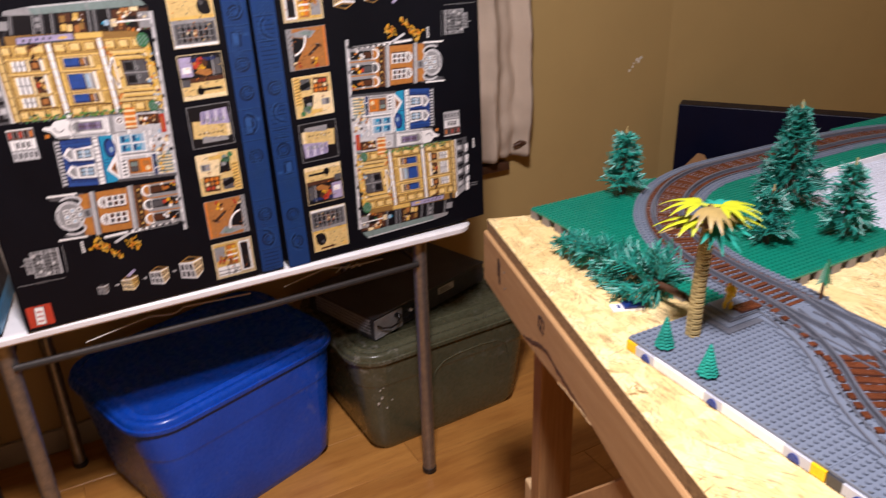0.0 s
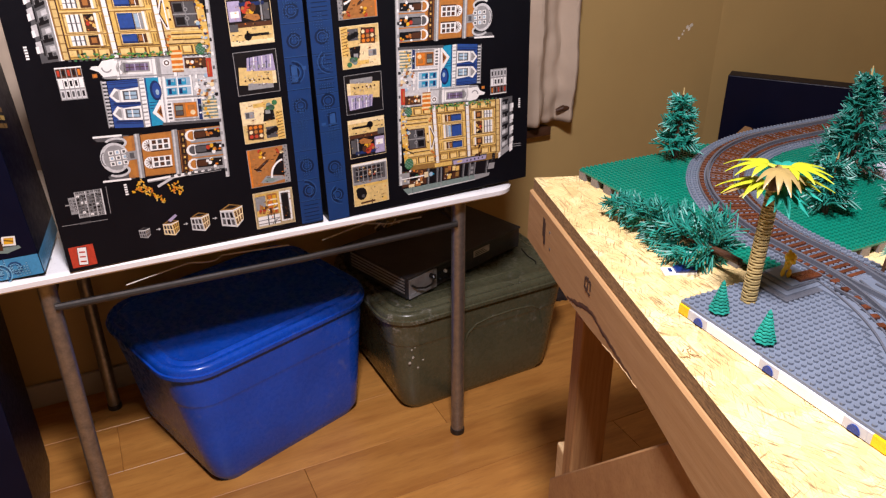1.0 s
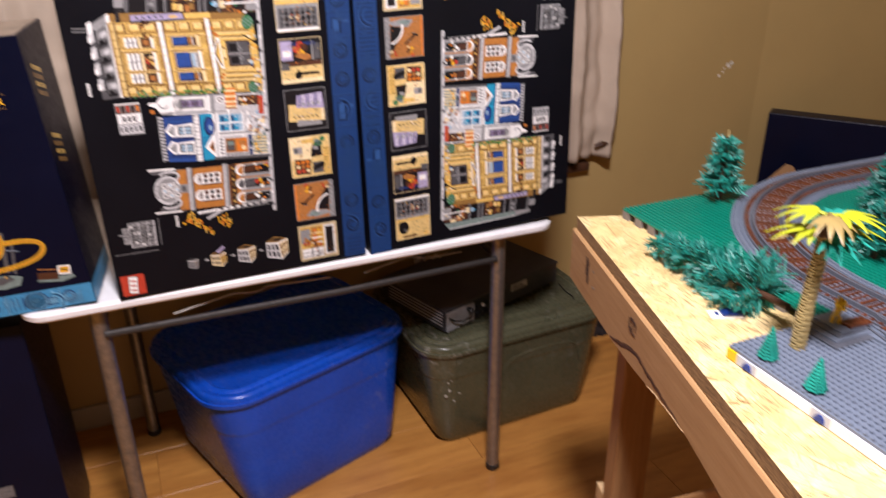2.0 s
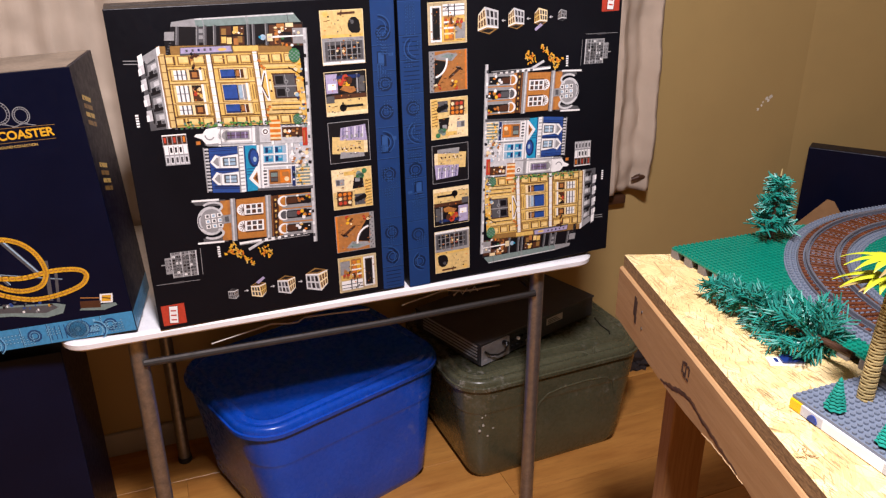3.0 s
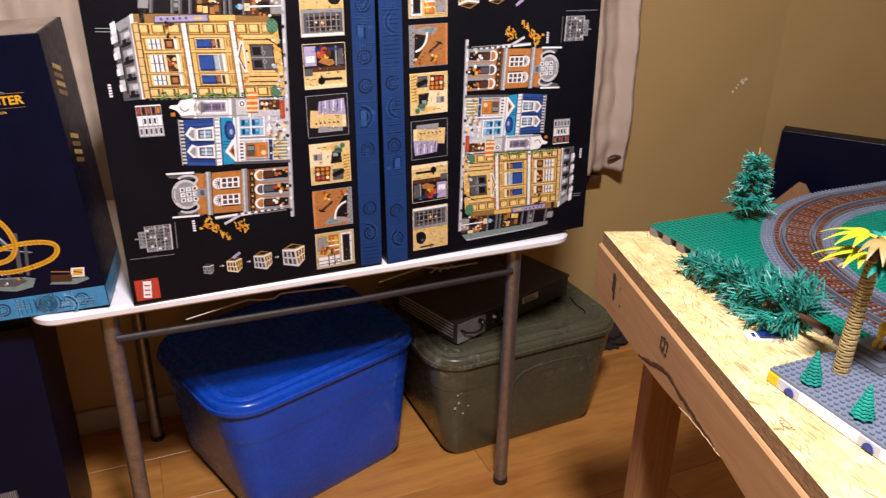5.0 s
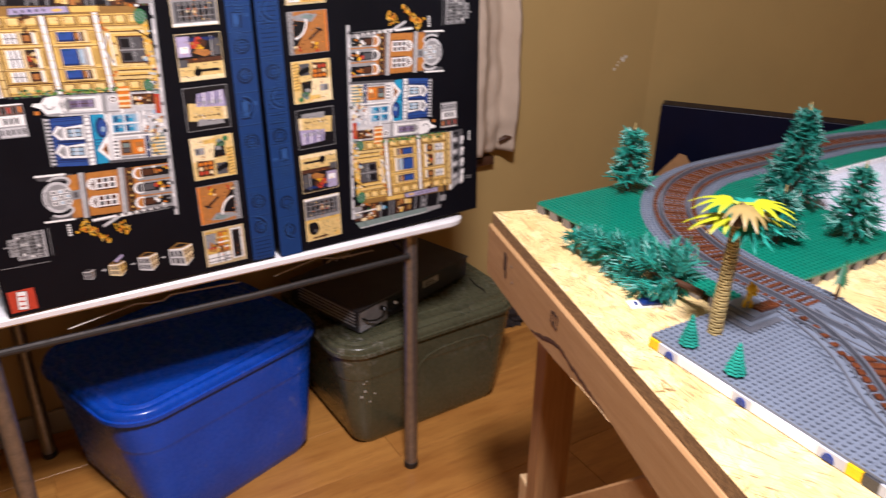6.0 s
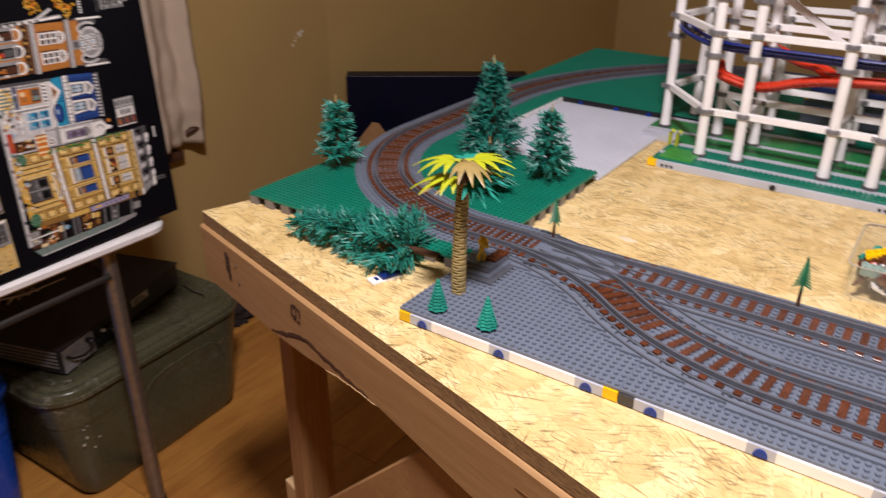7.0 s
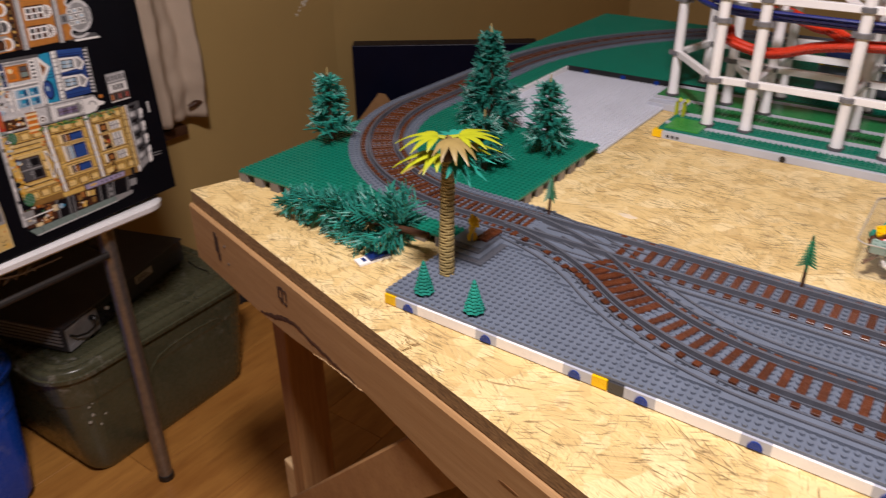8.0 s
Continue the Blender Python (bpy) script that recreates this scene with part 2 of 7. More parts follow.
GREEN2 = plastic("bright_green", (0.015, 0.2, 0.055), 0.3, 0.08)
BROWN = plastic("reddish_brown", (0.115, 0.034, 0.014), 0.25, 0.25, 80)
DBROWN = plastic("dark_brown", (0.07, 0.03, 0.015), 0.4, 0.15)
WHITE = plastic("white_plastic", (0.9, 0.9, 0.9), 0.3, 0.05, 20, 0.06)
BLUEP = plastic("blue_pin", (0.0, 0.035, 0.28), 0.25)
YELLOW = plastic("bright_yellow", (0.9, 0.55, 0.0), 0.28)
BLACK = plastic("black_plastic", (0.012, 0.012, 0.013), 0.3)
TEAL = plastic("plant_teal", (0.015, 0.245, 0.188), 0.42, 0.35, 70)
TEAL2 = plastic("plant_sand_teal", (0.02, 0.3, 0.23), 0.5, 0.2, 60)
LIME = plastic("palm_lime", (0.45, 0.5, 0.016), 0.4, 0.15, 60)
TAN = plastic("palm_tan", (0.47, 0.36, 0.15), 0.35, 0.15, 60)
OLIVE = scuffed("olive_bin", (0.074, 0.076, 0.043), 0.25, 0.12)
BINBLUE = scuffed("blue_bin", (0.005, 0.07, 0.5), 0.25, 0.04)
STEEL = metal("grey_steel", (0.34, 0.32, 0.3), 0.42)
# steel darkened for the shade under the tabletop; the foot caps share it
STEEL_DARKENED = metal("darkened_steel", (0.075, 0.07, 0.066), 0.5)
WIRE = metal("dull_wire", (0.5, 0.47, 0.42), 0.4)
RED = plastic("bright_red", (0.62, 0.04, 0.012), 0.25)
DBLUE = plastic("dark_blue", (0.01, 0.03, 0.16), 0.3)
CARD = plastic("black_card", (0.0052, 0.0054, 0.0082), 0.36, 0.15, 8, 0.0, 0.03)
NAVY = plastic("navy_card", (0.003, 0.0045, 0.018), 0.36, 0.15, 8, 0.0, 0.03)
for m in (CARD, NAVY, TEAL2):
    m.node_tree.nodes["Principled BSDF"].inputs["Specular IOR Level"].default_value = 0.14
BOARD = plastic("brown_card", (0.34, 0.19, 0.08), 0.8, 0.1)

# ---- building helpers ----


def box(bm, x0, x1, y0, y1, z0, z1, bevel=0.0, seg=2, m=None):
    r = bmesh.ops.create_cube(bm, size=1.0, matrix=Matrix.Translation(((x0 + x1) / 2, (y0 + y1) / 2, (z0 + z1) / 2)) @ Matrix.Diagonal((x1 - x0, y1 - y0, z1 - z0, 1)))
    vs = r["verts"]
    if bevel:
        es = list({e for v in vs for e in v.link_edges})
        out = bmesh.ops.bevel(bm, geom=es, offset=bevel, segments=seg, affect="EDGES", profile=0.5)
        vs = list({v for f in out["faces"] for v in f.verts} | {v for v in vs if v.is_valid})
    if m is not None:
        bmesh.ops.transform(bm, matrix=m, verts=vs)
    return vs


def prism(bm, outline, z0, z1):
    """A solid over a plan outline."""
    low = [bm.verts.new((x, y, z0)) for x, y in outline]
    top = [bm.verts.new((x, y, z1)) for x, y in outline]
    n = len(outline)
    bm.faces.new(top)
    bm.faces.new(low[::-1])
    for i in range(n):
        bm.faces.new((low[i], low[(i + 1) % n], top[(i + 1) % n], top[i]))
    return low + top


def loft(bm, rings, cap=True):
    """Joins closed rings of points of equal count."""
    vs = [[bm.verts.new(p) for p in r] for r in rings]
    n = len(vs[0])
    for a, b in zip(vs, vs[1:]):
        for i in range(n):
            bm.faces.new((a[i], a[(i + 1) % n], b[(i + 1) % n], b[i]))
    if cap:
        bm.faces.new(vs[0][::-1])
        bm.faces.new(vs[-1])
    return vs


def rounded(w, d, r, n=5, cx=0.0, cy=0.0):
    """Plan outline of a rounded rectangle."""
    out = []
    for sx, sy, a0 in ((1, 1, 0), (-1, 1, 90), (-1, -1, 180), (1, -1, 270)):
        for i in range(n + 1):
            a = radians(a0 + 90 * i / n)
            out.append((cx + sx * (w / 2 - r) + r * math.cos(a), cy + sy * (d / 2 - r) + r * math.sin(a)))
    return out


def tube(bm, path, radius, n=10, cap=True):
    """A round bar along a path; radius may be a list."""
    pts = [Vector(p) for p in path]
    rings = []
    for i, p in enumerate(pts):
        d = (pts[min(i + 1, len(pts) - 1)] - pts[max(i - 1, 0)]).normalized()
        a = d.cross(Vector((0, 0, 1)) if abs(d.z) < 0.9 else Vector((1, 0, 0))).normalized()
        b = d.cross(a)
        r = radius[i] if isinstance(radius, (list, tuple)) else radius
        rings.append([p + r * (math.cos(2 * math.pi * k / n) * a + math.sin(2 * math.pi * k / n) * b) for k in range(n)])
    loft(bm, rings, cap)


def done(name, bm, material, parent=None, label="", smooth=True):
    me = bpy.data.meshes.new(name)
    bmesh.ops.recalc_face_normals(bm, faces=bm.faces)
    bm.to_mesh(me)
    bm.free()
    return placed(name, me, material, parent, label, smooth)


def placed(name, me, material, parent=None, label="", smooth=True):
    if material is not None and not me.materials:
        me.materials.append(material)
    if smooth and len(me.polygons):
        me.shade_smooth()
        me.set_sharp_from_angle(angle=radians(35))
        if len(me.polygons) < 400:
            # a large face keeps its flat shading beside a narrow bevel
            bm = bmesh.new()
            bm.from_mesh(me)
            for e in bm.edges:
                if len(e.link_faces) == 2:
                    a, b = (f.calc_area() for f in e.link_faces)
                    if max(a, b) > 12 * min(a, b) and e.calc_face_angle(0.0) > 0.12:
                        e.smooth = False
            bm.to_mesh(me)
            bm.free()
    ob = new(name, me)
    if parent is not None:
        ob.parent = parent
    if label:
        tagged(ob, label)
    return ob


def part(name, bm, material, parent, label=""):
    return done(name, bm, material, parent, label)


def thing(name, label, category, at=(0, 0, 0), turn=0.0, group="", kind=""):
    ob = new(name)
    ob.empty_display_size = 0.05
    ob.matrix_world = pose(*at, 0, 0, turn)
    return tagged(ob, label, category, group, kind)


def studs(points, r=0.00245, h=0.0023, n=8):
    """One mesh of short round studs."""
    pts = np.asarray(points, float).reshape(-1, 3)
    a = np.arange(n) * 2 * np.pi / n
    ring = np.stack([r * np.cos(a), r * np.sin(a), 0 * a], 1)
    low = pts[:, None] + ring
    top = low + (0, 0, h)
    verts = np.concatenate([low, top], 1).reshape(-1, 3)
    faces = []
    for k in range(len(pts)):
        b = k * 2 * n
        faces += [(b + i, b + (i + 1) % n, b + n + (i + 1) % n, b + n + i) for i in range(n)]
        faces.append(tuple(b + n + i for i in range(n)))
    me = bpy.data.meshes.new("studs")
    me.from_pydata(verts.tolist(), [], faces)
    return me


def stud_part(points, material, parent):
    if len(points):
        ob = placed("studs", studs(points), material, parent)
        tagged(ob, kind="stuff")

# ---- the room ----
TOP = 0.909  # strand board surface
F = 0.925  # top of the toy modules
WX, NY, EX, SY, HZ = -1.494, 3.5, 3.9, -3.9, 2.42


def room():
    walls = (
        ("wall_west", [(WX - 0.12, SY - 0.12), (WX, SY - 0.12), (WX, 1.5), (WX - 0.12, 1.507)]),
        # far stretch turned a few degrees to the lamp, added to brighten it
        ("wall_northwest", [(WX, 1.5), (WX + 0.28, NY), (WX + 0.16, NY + 0.12), (WX - 0.12, 1.507)]),
        ("wall_north", [(WX + 0.28, NY), (EX, NY), (EX, NY + 0.12), (WX + 0.16, NY + 0.12)]),
        # east and south walls are unseen, placed far off to weaken the bounce
        ("wall_east", [(EX, SY - 0.12), (EX + 0.12, SY - 0.12), (EX + 0.12, NY + 0.12), (EX, NY + 0.12)]),
        ("wall_south", [(WX, SY - 0.12), (EX, SY - 0.12), (EX, SY), (WX, SY)]),
    )
    for name, outline in walls:
        bm = bmesh.new()
        prism(bm, outline, -0.02, HZ)
        tagged(done(name, bm, WALL), "plain tan painted room wall", "wall", kind="structure")
    bm = bmesh.new()
    box(bm, WX - 0.12, EX + 0.12, SY - 0.12, NY + 0.12, HZ, HZ + 0.1)
    tagged(done("ceiling", bm, CEIL), "unseen flat ceiling, darkened to limit bounced light", "ceiling", kind="structure")
    bm = bmesh.new()
    box(bm, WX, WX + 0.014, SY, 1.5, 0.0, 0.072, 0.003)
    tagged(done("baseboard", bm, TRIM), "dusty off-white baseboard along the wall", "baseboard", kind="structure")
    bm = bmesh.new()
    box(bm, WX, EX, SY, NY, -0.1, -0.006)
    fl = tagged(done("floor", bm, FLOOR), "honey-brown wood laminate floor with long boards", "floor", kind="structure")
    w, n = 0.19, 0
    x = WX
    meshes = {}
    while x < EX - 0.01:
        y = SY - (n % 3) * 0.41
        while y < NY - 0.01:
            y0, y1, x1 = max(y, SY), min(y + 1.22, NY), min(x + w, EX)
            key = (round(x1 - x, 3), round(y1 - y0, 3))
            if key not in meshes:
                bm = bmesh.new()
                box(bm, 0.0004, key[0] - 0.0004, 0.0005, key[1] - 0.0005, -0.008, 0.0, 0.0008, 1)
                me = bpy.data.meshes.new("floor_board")
                bm.to_mesh(me)
                bm.free()
                me.materials.append(FLOOR)
                meshes[key] = me
            ob = new("floor_board", meshes[key])
            ob.location, ob.parent = (x, y0, 0), fl
            y += 1.22
        x += w
        n += 1


room()


def folding_table():
    t = thing("folding_table", "white plastic folding table on grey steel legs", "table")
    z1, z0 = 0.703, 0.683
    bm = bmesh.new()
    loft(bm, [[(x, y, z) for x, y in rounded(0.6 - 2 * i, 1.105 - 2 * i, 0.045 - i * 0.6, 6, -1.133, -0.256)] for z, i in ((z0, 0.006), (z0 + 0.005, 0.001), (z0 + 0.015, 0.0), (z1 - 0.006, 0.0), (z1 - 0.0015, 0.003), (z1, 0.009))])
    part("tabletop", bm, WHITE, t, "white blow-moulded plastic top with rounded rim")
    for x, y in ((-0.88, -0.684), (-0.88, 0.169), (-1.39, -0.648), (-1.39, 0.169)):
        zt = z0 + 0.004
        bm = bmesh.new()
        tube(bm, [(x, y, 0.012), (x, y, zt)], 0.0165, 16)
        leg = part("leg", bm, STEEL, t, "grey steel tube leg")
        bm = bmesh.new()
        tube(bm, [(x, y, 0.0), (x, y, 0.004), (x, y, 0.016)], [0.017, 0.019, 0.0185], 16)
        part("foot_cap", bm, STEEL_DARKENED, leg)
    bm = bmesh.new()
    tube(bm, [(-0.866, -0.677, 0.622), (-0.866, -0.2, 0.616), (-0.866, 0.158, 0.621)], 0.0075, 10)
    part("rail", bm, STEEL_DARKENED, t, "steel rail darkened for the shade under the top")
    bm = bmesh.new()
    tube(bm, [(-1.388, -0.65, 0.62), (-1.388, 0.158, 0.62)], 0.0075, 10)
    part("rail", bm, STEEL_DARKENED, t)
    for y in (-0.684, 0.169):
        bm = bmesh.new()
        tube(bm, [(-0.88, y, 0.615), (-1.388, y + (0.036 if y < 0 else 0), 0.615)], 0.007, 10)
        part("crossbar", bm, STEEL_DARKENED, t)
    for path in (
        [(-0.865, -0.52, 0.622), (-0.87, -0.40, 0.640), (-0.872, -0.37, 0.633), (-0.872, -0.35, 0.632), (-0.872, -0.335, 0.641), (-0.868, -0.2, 0.636)],
        [(-0.865, -0.13, 0.633), (-0.872, -0.03, 0.648), (-0.87, 0.02, 0.638), (-0.87, 0.1, 0.638)],
        [(-0.872, -0.01, 0.631), (-0.872, 0.005, 0.642), (-0.872, 0.012, 0.631), (-0.872, 0.022, 0.643), (-0.872, 0.03, 0.632), (-0.872, 0.04, 0.644), (-0.872, 0.048, 0.633)],
    ):
        bm = bmesh.new()
        tube(bm, [(x + 0.002, y - 0.03, z + 0.018) for x, y, z in path], 0.0016, 6)
        part("brace_wire", bm, WIRE, t, "bent wire brace")


folding_table()


def smear_blob(bm, rng, q, m):
    """A small flat fleck with an uneven outline, lying in its own xy plane."""
    n = 8
    ring = [(q * rng.uniform(0.5, 1.2) * math.cos(2 * math.pi * i / n), q * rng.uniform(0.5, 1.2) * math.sin(2 * math.pi * i / n)) for i in range(n)]
    loft(bm, [[m @ Vector((x, y, z)) for x, y in ring] for z in (0.0, 0.0004)])


def storage_bin(name, label, at, turn, bw, bd, lw, ld, h, mat, corner, ribbed):
    """A tapered tote with a rounded body, a rolled rim and a separate lid."""
    t = thing(name, label, "storage bin", at, turn)
    bm = bmesh.new()
    rings = []
    gap = 0.016 if ribbed else 0.02
    for f in (0.0, 0.03, 0.08, 0.3, 0.68, 0.7, 0.71, 0.85, 1.0):
        z = h * f
        w, d = bw + (lw - gap - bw) * f, bd + (ld - gap - bd) * f
        i = 0.012 * max(0, 1 - f * 12) - (0.0012 if f > 0.7 else 0.0)
        rings.append([(x, y, z) for x, y in rounded(w - 2 * i, d - 2 * i, 0.04 + (corner - 0.05) * f, 6)])
    loft(bm, rings)
    body = part("body", bm, mat, t)
    bm = bmesh.new()
    rim = ((-0.024, 0.005), (-0.022, 0.001), (-0.012, 0.0), (-0.01, 0.004), (0.0, 0.005), (0.005, 0.009), (0.0065, 0.014), (0.004, 0.021), (0.003, 0.028), (0.0075, 0.034), (0.0085, 0.038), (0.005, 0.046), (0.0035, 0.05))
    loft(bm, [[(x, y, h + z) for x, y in rounded(lw - 2 * i, ld - 2 * i, max(0.03, corner - i), 8)] for z, i in rim])
    lid = part("lid", bm, mat, t, "matching snap-on lid with a raised rim")
    if not ribbed:
        return t
    # pressed ribs along the lid: one that bends out round a notch, one straight
    for s in (1, -1):
        e = lw / 2
        for path in (
            [(e - 0.046, -0.2), (e - 0.046, -0.05), (e - 0.043, 0.06), (e - 0.034, 0.088), (e - 0.014, 0.098)],
            [(e - 0.022, 0.112), (e - 0.04, 0.122), (e - 0.046, 0.15), (e - 0.046, 0.205)],
            [(e - 0.088, -0.17), (e - 0.088, 0.165)],
        ):
            bm = bmesh.new()
            n = len(path)
            tube(bm, [(s * x, y, h + 0.0038) for x, y in path], [0.003 if i in (0, n - 1) else 0.006 for i in range(n)], 10)
            part("lid_rib", bm, mat, lid)
        # arched hand hold pressed into the long side
        bm = bmesh.new()
        tube(bm, [(s * (0.2015 + 0.055 * z), y, z) for y, z in ((-0.07, 0.175), (-0.052, 0.222), (-0.03, 0.244), (0.01, 0.253), (0.09, 0.256), (0.15, 0.25), (0.178, 0.232), (0.19, 0.18))], [0.002, 0.003, 0.0035, 0.0035, 0.0035, 0.003, 0.0025, 0.0015], 8)
        part("grip", bm, mat, t)
    rng = random.Random(3)
    chip = plastic("pale_paint_fleck", (0.5, 0.47, 0.4), 0.7)
    for k in range(11):
        bm = bmesh.new()
        y, z = rng.uniform(-0.235, -0.185), rng.uniform(0.15, 0.28)
        m = Matrix.Translation((0.1955 + 0.0775 * z, y, z)) @ Matrix.Rotation(radians(86), 4, "Y")
        smear_blob(bm, rng, rng.uniform(0.002, 0.0045), m)
        part("scuff_mark", bm, chip, body, "pale fleck of paint")
    return t


storage_bin("storage_bin", "glossy blue plastic storage tote with its lid on", (-1.203, -0.2987, 0), 19.3, 0.405, 0.44, 0.435, 0.58, 0.358, BINBLUE, 0.1, False)
storage_bin("storage_bin", "scuffed olive green plastic tote with its lid on", (-1.209, 0.302, 0), 2.5, 0.39, 0.47, 0.46, 0.584, 0.327, OLIVE, 0.09, True)


def disc_player():
    t = thing("disc_player", "dusty dark grey metal disc player lying on a bin lid", "electronics", (-1.2447, 0.2736, 0.3315), 18.8)
    case_mat = plastic("player_grey", (0.05, 0.05, 0.057), 0.36, 0.25, 14, 0.16)
    grey = plastic("player_socket_grey", (0.34, 0.34, 0.35), 0.32, 0.15, 40)
    x1, y0, y1, z0, z1 = 0.135, -0.223, 0.223, 0.006, 0.07

    def bit(name, b, mat, label="", bevel=0.0, parent=None):
        bm = bmesh.new()
        box(bm, *b, bevel)
        return part(name, bm, mat, parent or t, label)

    bit("base", (-0.135, x1 - 0.002, y0, y1, z0, 0.064, ), case_mat, "", 0.0015)
    bit("cover", (-0.137, x1 + 0.0015, y0 - 0.0015, y1 + 0.0015, 0.0642, z1), case_mat, "folded sheet metal cover", 0.0012)
    # rear side, turned to the room: framed socket plate, sockets, rating label
    plate = bit("socket_plate", (x1 - 0.002, x1 + 0.001, y0 + 0.004, y0 + 0.1, z0 + 0.003, 0.062), grey, "lighter grey plate with a plug", 0.001)
    for b in ((y0 + 0.002, y0 + 0.102, z0 + 0.001, z0 + 0.014), (y0 + 0.002, y0 + 0.008, z0 + 0.014, 0.062), (y0 + 0.094, y0 + 0.102, z0 + 0.014, 0.062)):
        bit("frame_strip", (x1 + 0.001, x1 + 0.0035, *b), grey, "", 0.0008, plate)
    bm = bmesh.new()
    tube(bm, [(x1, y0 + 0.082, 0.048), (x1 + 0.014, y0 + 0.082, 0.05), (x1 + 0.018, y0 + 0.08, 0.046)], [0.007, 0.007, 0.005], 10)
    part("plug", bm, BLACK, t, "black mains plug")
    bm = bmesh.new()
    tube(bm, [(x1 + 0.016, y0 + 0.08, 0.046), (x1 + 0.022, y0 + 0.066, 0.036), (x1 + 0.02, y0 + 0.045, 0.033), (x1 + 0.012, y0 + 0.022, 0.038), (x1 + 0.003, y0 + 0.012, 0.046)], 0.0028, 8)
    part("cord", bm, BLACK, t)
    panel = bit("socket_panel", (x1 - 0.002, x1 - 0.0005, y0 + 0.105, y0 + 0.185, z0 + 0.008, 0.06), BLACK, "black socket panel")
    for k in range(4):
        for j, z in enumerate((0.022, 0.042)):
            bm = bmesh.new()
            y = y0 + 0.117 + 0.018 * k
            tube(bm, [(x1 - 0.001, y, z), (x1 + 0.006, y, z)], 0.0045, 10)
            ob = part("socket", bm, (STEEL, BLACK, RED, WHITE)[(k + 2 * j) % 4] if k in (1, 3) else BLACK, panel)
    label = bit("rating_label", (x1 - 0.0022, x1 - 0.001, y0 + 0.25, y0 + 0.315, 0.038, 0.058), plastic("grey_label", (0.6, 0.58, 0.54), 0.5, 0.2, 60), "pale rating label")
    for k in range(3):
        bit("print_bar", (x1 - 0.0009, x1 - 0.0006, y0 + 0.255, y0 + 0.305 - 0.008 * k, 0.0415 + 0.005 * k, 0.0435 + 0.005 * k), BLACK, "", 0.0, label)
    # ventilation slots in the end
    for k in range(5):
        bit("vent_slot", (-0.1, x1 - 0.012, y0 - 0.001, y0 + 0.001, 0.015 + 0.0095 * k, 0.019 + 0.0095 * k), BLACK)
        bit("vent_bar", (-0.1, x1 - 0.012, y0 - 0.0022, y0 + 0.001, 0.0194 + 0.0095 * k, 0.0235 + 0.0095 * k), grey)
    for x, y in ((-0.11, -0.18), (0.11, -0.18), (-0.11, 0.18), (0.11, 0.18)):
        bm = bmesh.new()
        tube(bm, [(x, y, 0.0), (x, y, 0.007)], 0.012, 10)
        part("rubber_foot", bm, BLACK, t)
    ob = thing("thin_cable", "thin black cable end lying on a bin lid", "cable")
    bm = bmesh.new()
    tube(bm, [(-1.176, 0.53, 0.3335), (-1.13, 0.522, 0.3335), (-1.09, 0.525, 0.3335), (-1.077, 0.518, 0.3335)], 0.0018, 6)
    part("wire", bm, BLACK, ob)


disc_player()


def floor_heap():
    """A limp dark cloth dropped on the floor by the wall."""
    bm = bmesh.new()
    bmesh.ops.create_icosphere(bm, subdivisions=4, radius=1.0)
    for v in bm.verts:
        q = 1 + 0.5 * noise.noise(v.co * 1.7) + 0.22 * noise.noise(v.co * 4.5) + 0.1 * noise.noise(v.co * 9)
        v.co = Vector((v.co.x * 0.075 * q, v.co.y * 0.07 * q, max(0.0, 0.012 + v.co.z * 0.055 * q)))
    ob = done("cloth_heap", bm, cloth("dark_cloth", (0.02, 0.013, 0.012)))
    ob.location = (-1.385, 0.845, 0)
    tagged(ob, "crumpled dark cloth lying on the floor by the wall", "cloth")


floor_heap()

# ---- curtain and window ledge on the west wall ----


def curtain():
    y0, y1, z0, z1 = -1.5, 0.852, 0.61, 2.05
    n, rows = 260, 90
    bm = bmesh.new()
    grid = []
    for j in range(rows + 1):
        f = j / rows
        row = []
        for i in range(n + 1):
            y = y0 + (y1 - y0) * i / n
            fold = 0.016 * math.sin(y * 46) + 0.008 * math.sin(y * 97 + 1.3 + f)
            fold += 0.013 * noise.noise((y * 8, f * 13, 2)) + 0.007 * noise.noise((y * 21, f * 34, 7)) + 0.003 * noise.noise((y * 55, f * 80, 3))
            sag = 0.012 * noise.noise((y * 3, f * 2, 0))
            row.append(bm.verts.new((WX + 0.052 + fold * (0.6 + 0.4 * (1 - f)), y + 0.01 * noise.noise((f * 3, y * 4, 5)), z0 + (z1 - z0) * f + sag * (1 - f))))
        grid.append(row)
    for j in range(rows):
        for i in range(n):
            bm.faces.new((grid[j][i], grid[j][i + 1], grid[j + 1][i + 1], grid[j + 1][i]))
    ob = done("curtain", bm, CURTAIN)
    s = ob.modifiers.new("thickness", "SOLIDIFY")
    s.thickness = 0.0016
    tagged(ob, "limp beige cloth curtain hanging on the wall", "curtain")
    t = thing("curtain_holdback", "dark brown metal hook beside the curtain", "hook", (WX, 0.822, 0.653))
    bm = bmesh.new()
    tube(bm, [(0.0, 0, 0), (0.045, 0, 0.0), (0.06, 0.004, 0.006)], [0.006, 0.006, 0.007], 10)
    part("stem", bm, DBROWN, t)
    bm = bmesh.new()
    tube(bm, [(0.055, -0.022, -0.004), (0.064, -0.004, 0.004), (0.062, 0.018, 0.002), (0.05, 0.022, 0.016)], [0.006, 0.009, 0.009, 0.005], 10)
    part("knob", bm, DBROWN, t)
    t = thing("window_1", "white painted window trim behind the curtain", "window", kind="structure")
    bm = bmesh.new()
    box(bm, WX, WX + 0.02, 0.79, 0.838, 0.70, 2.1, 0.003)
    part("window_frame", bm, TRIM, t)
    bm = bmesh.new()
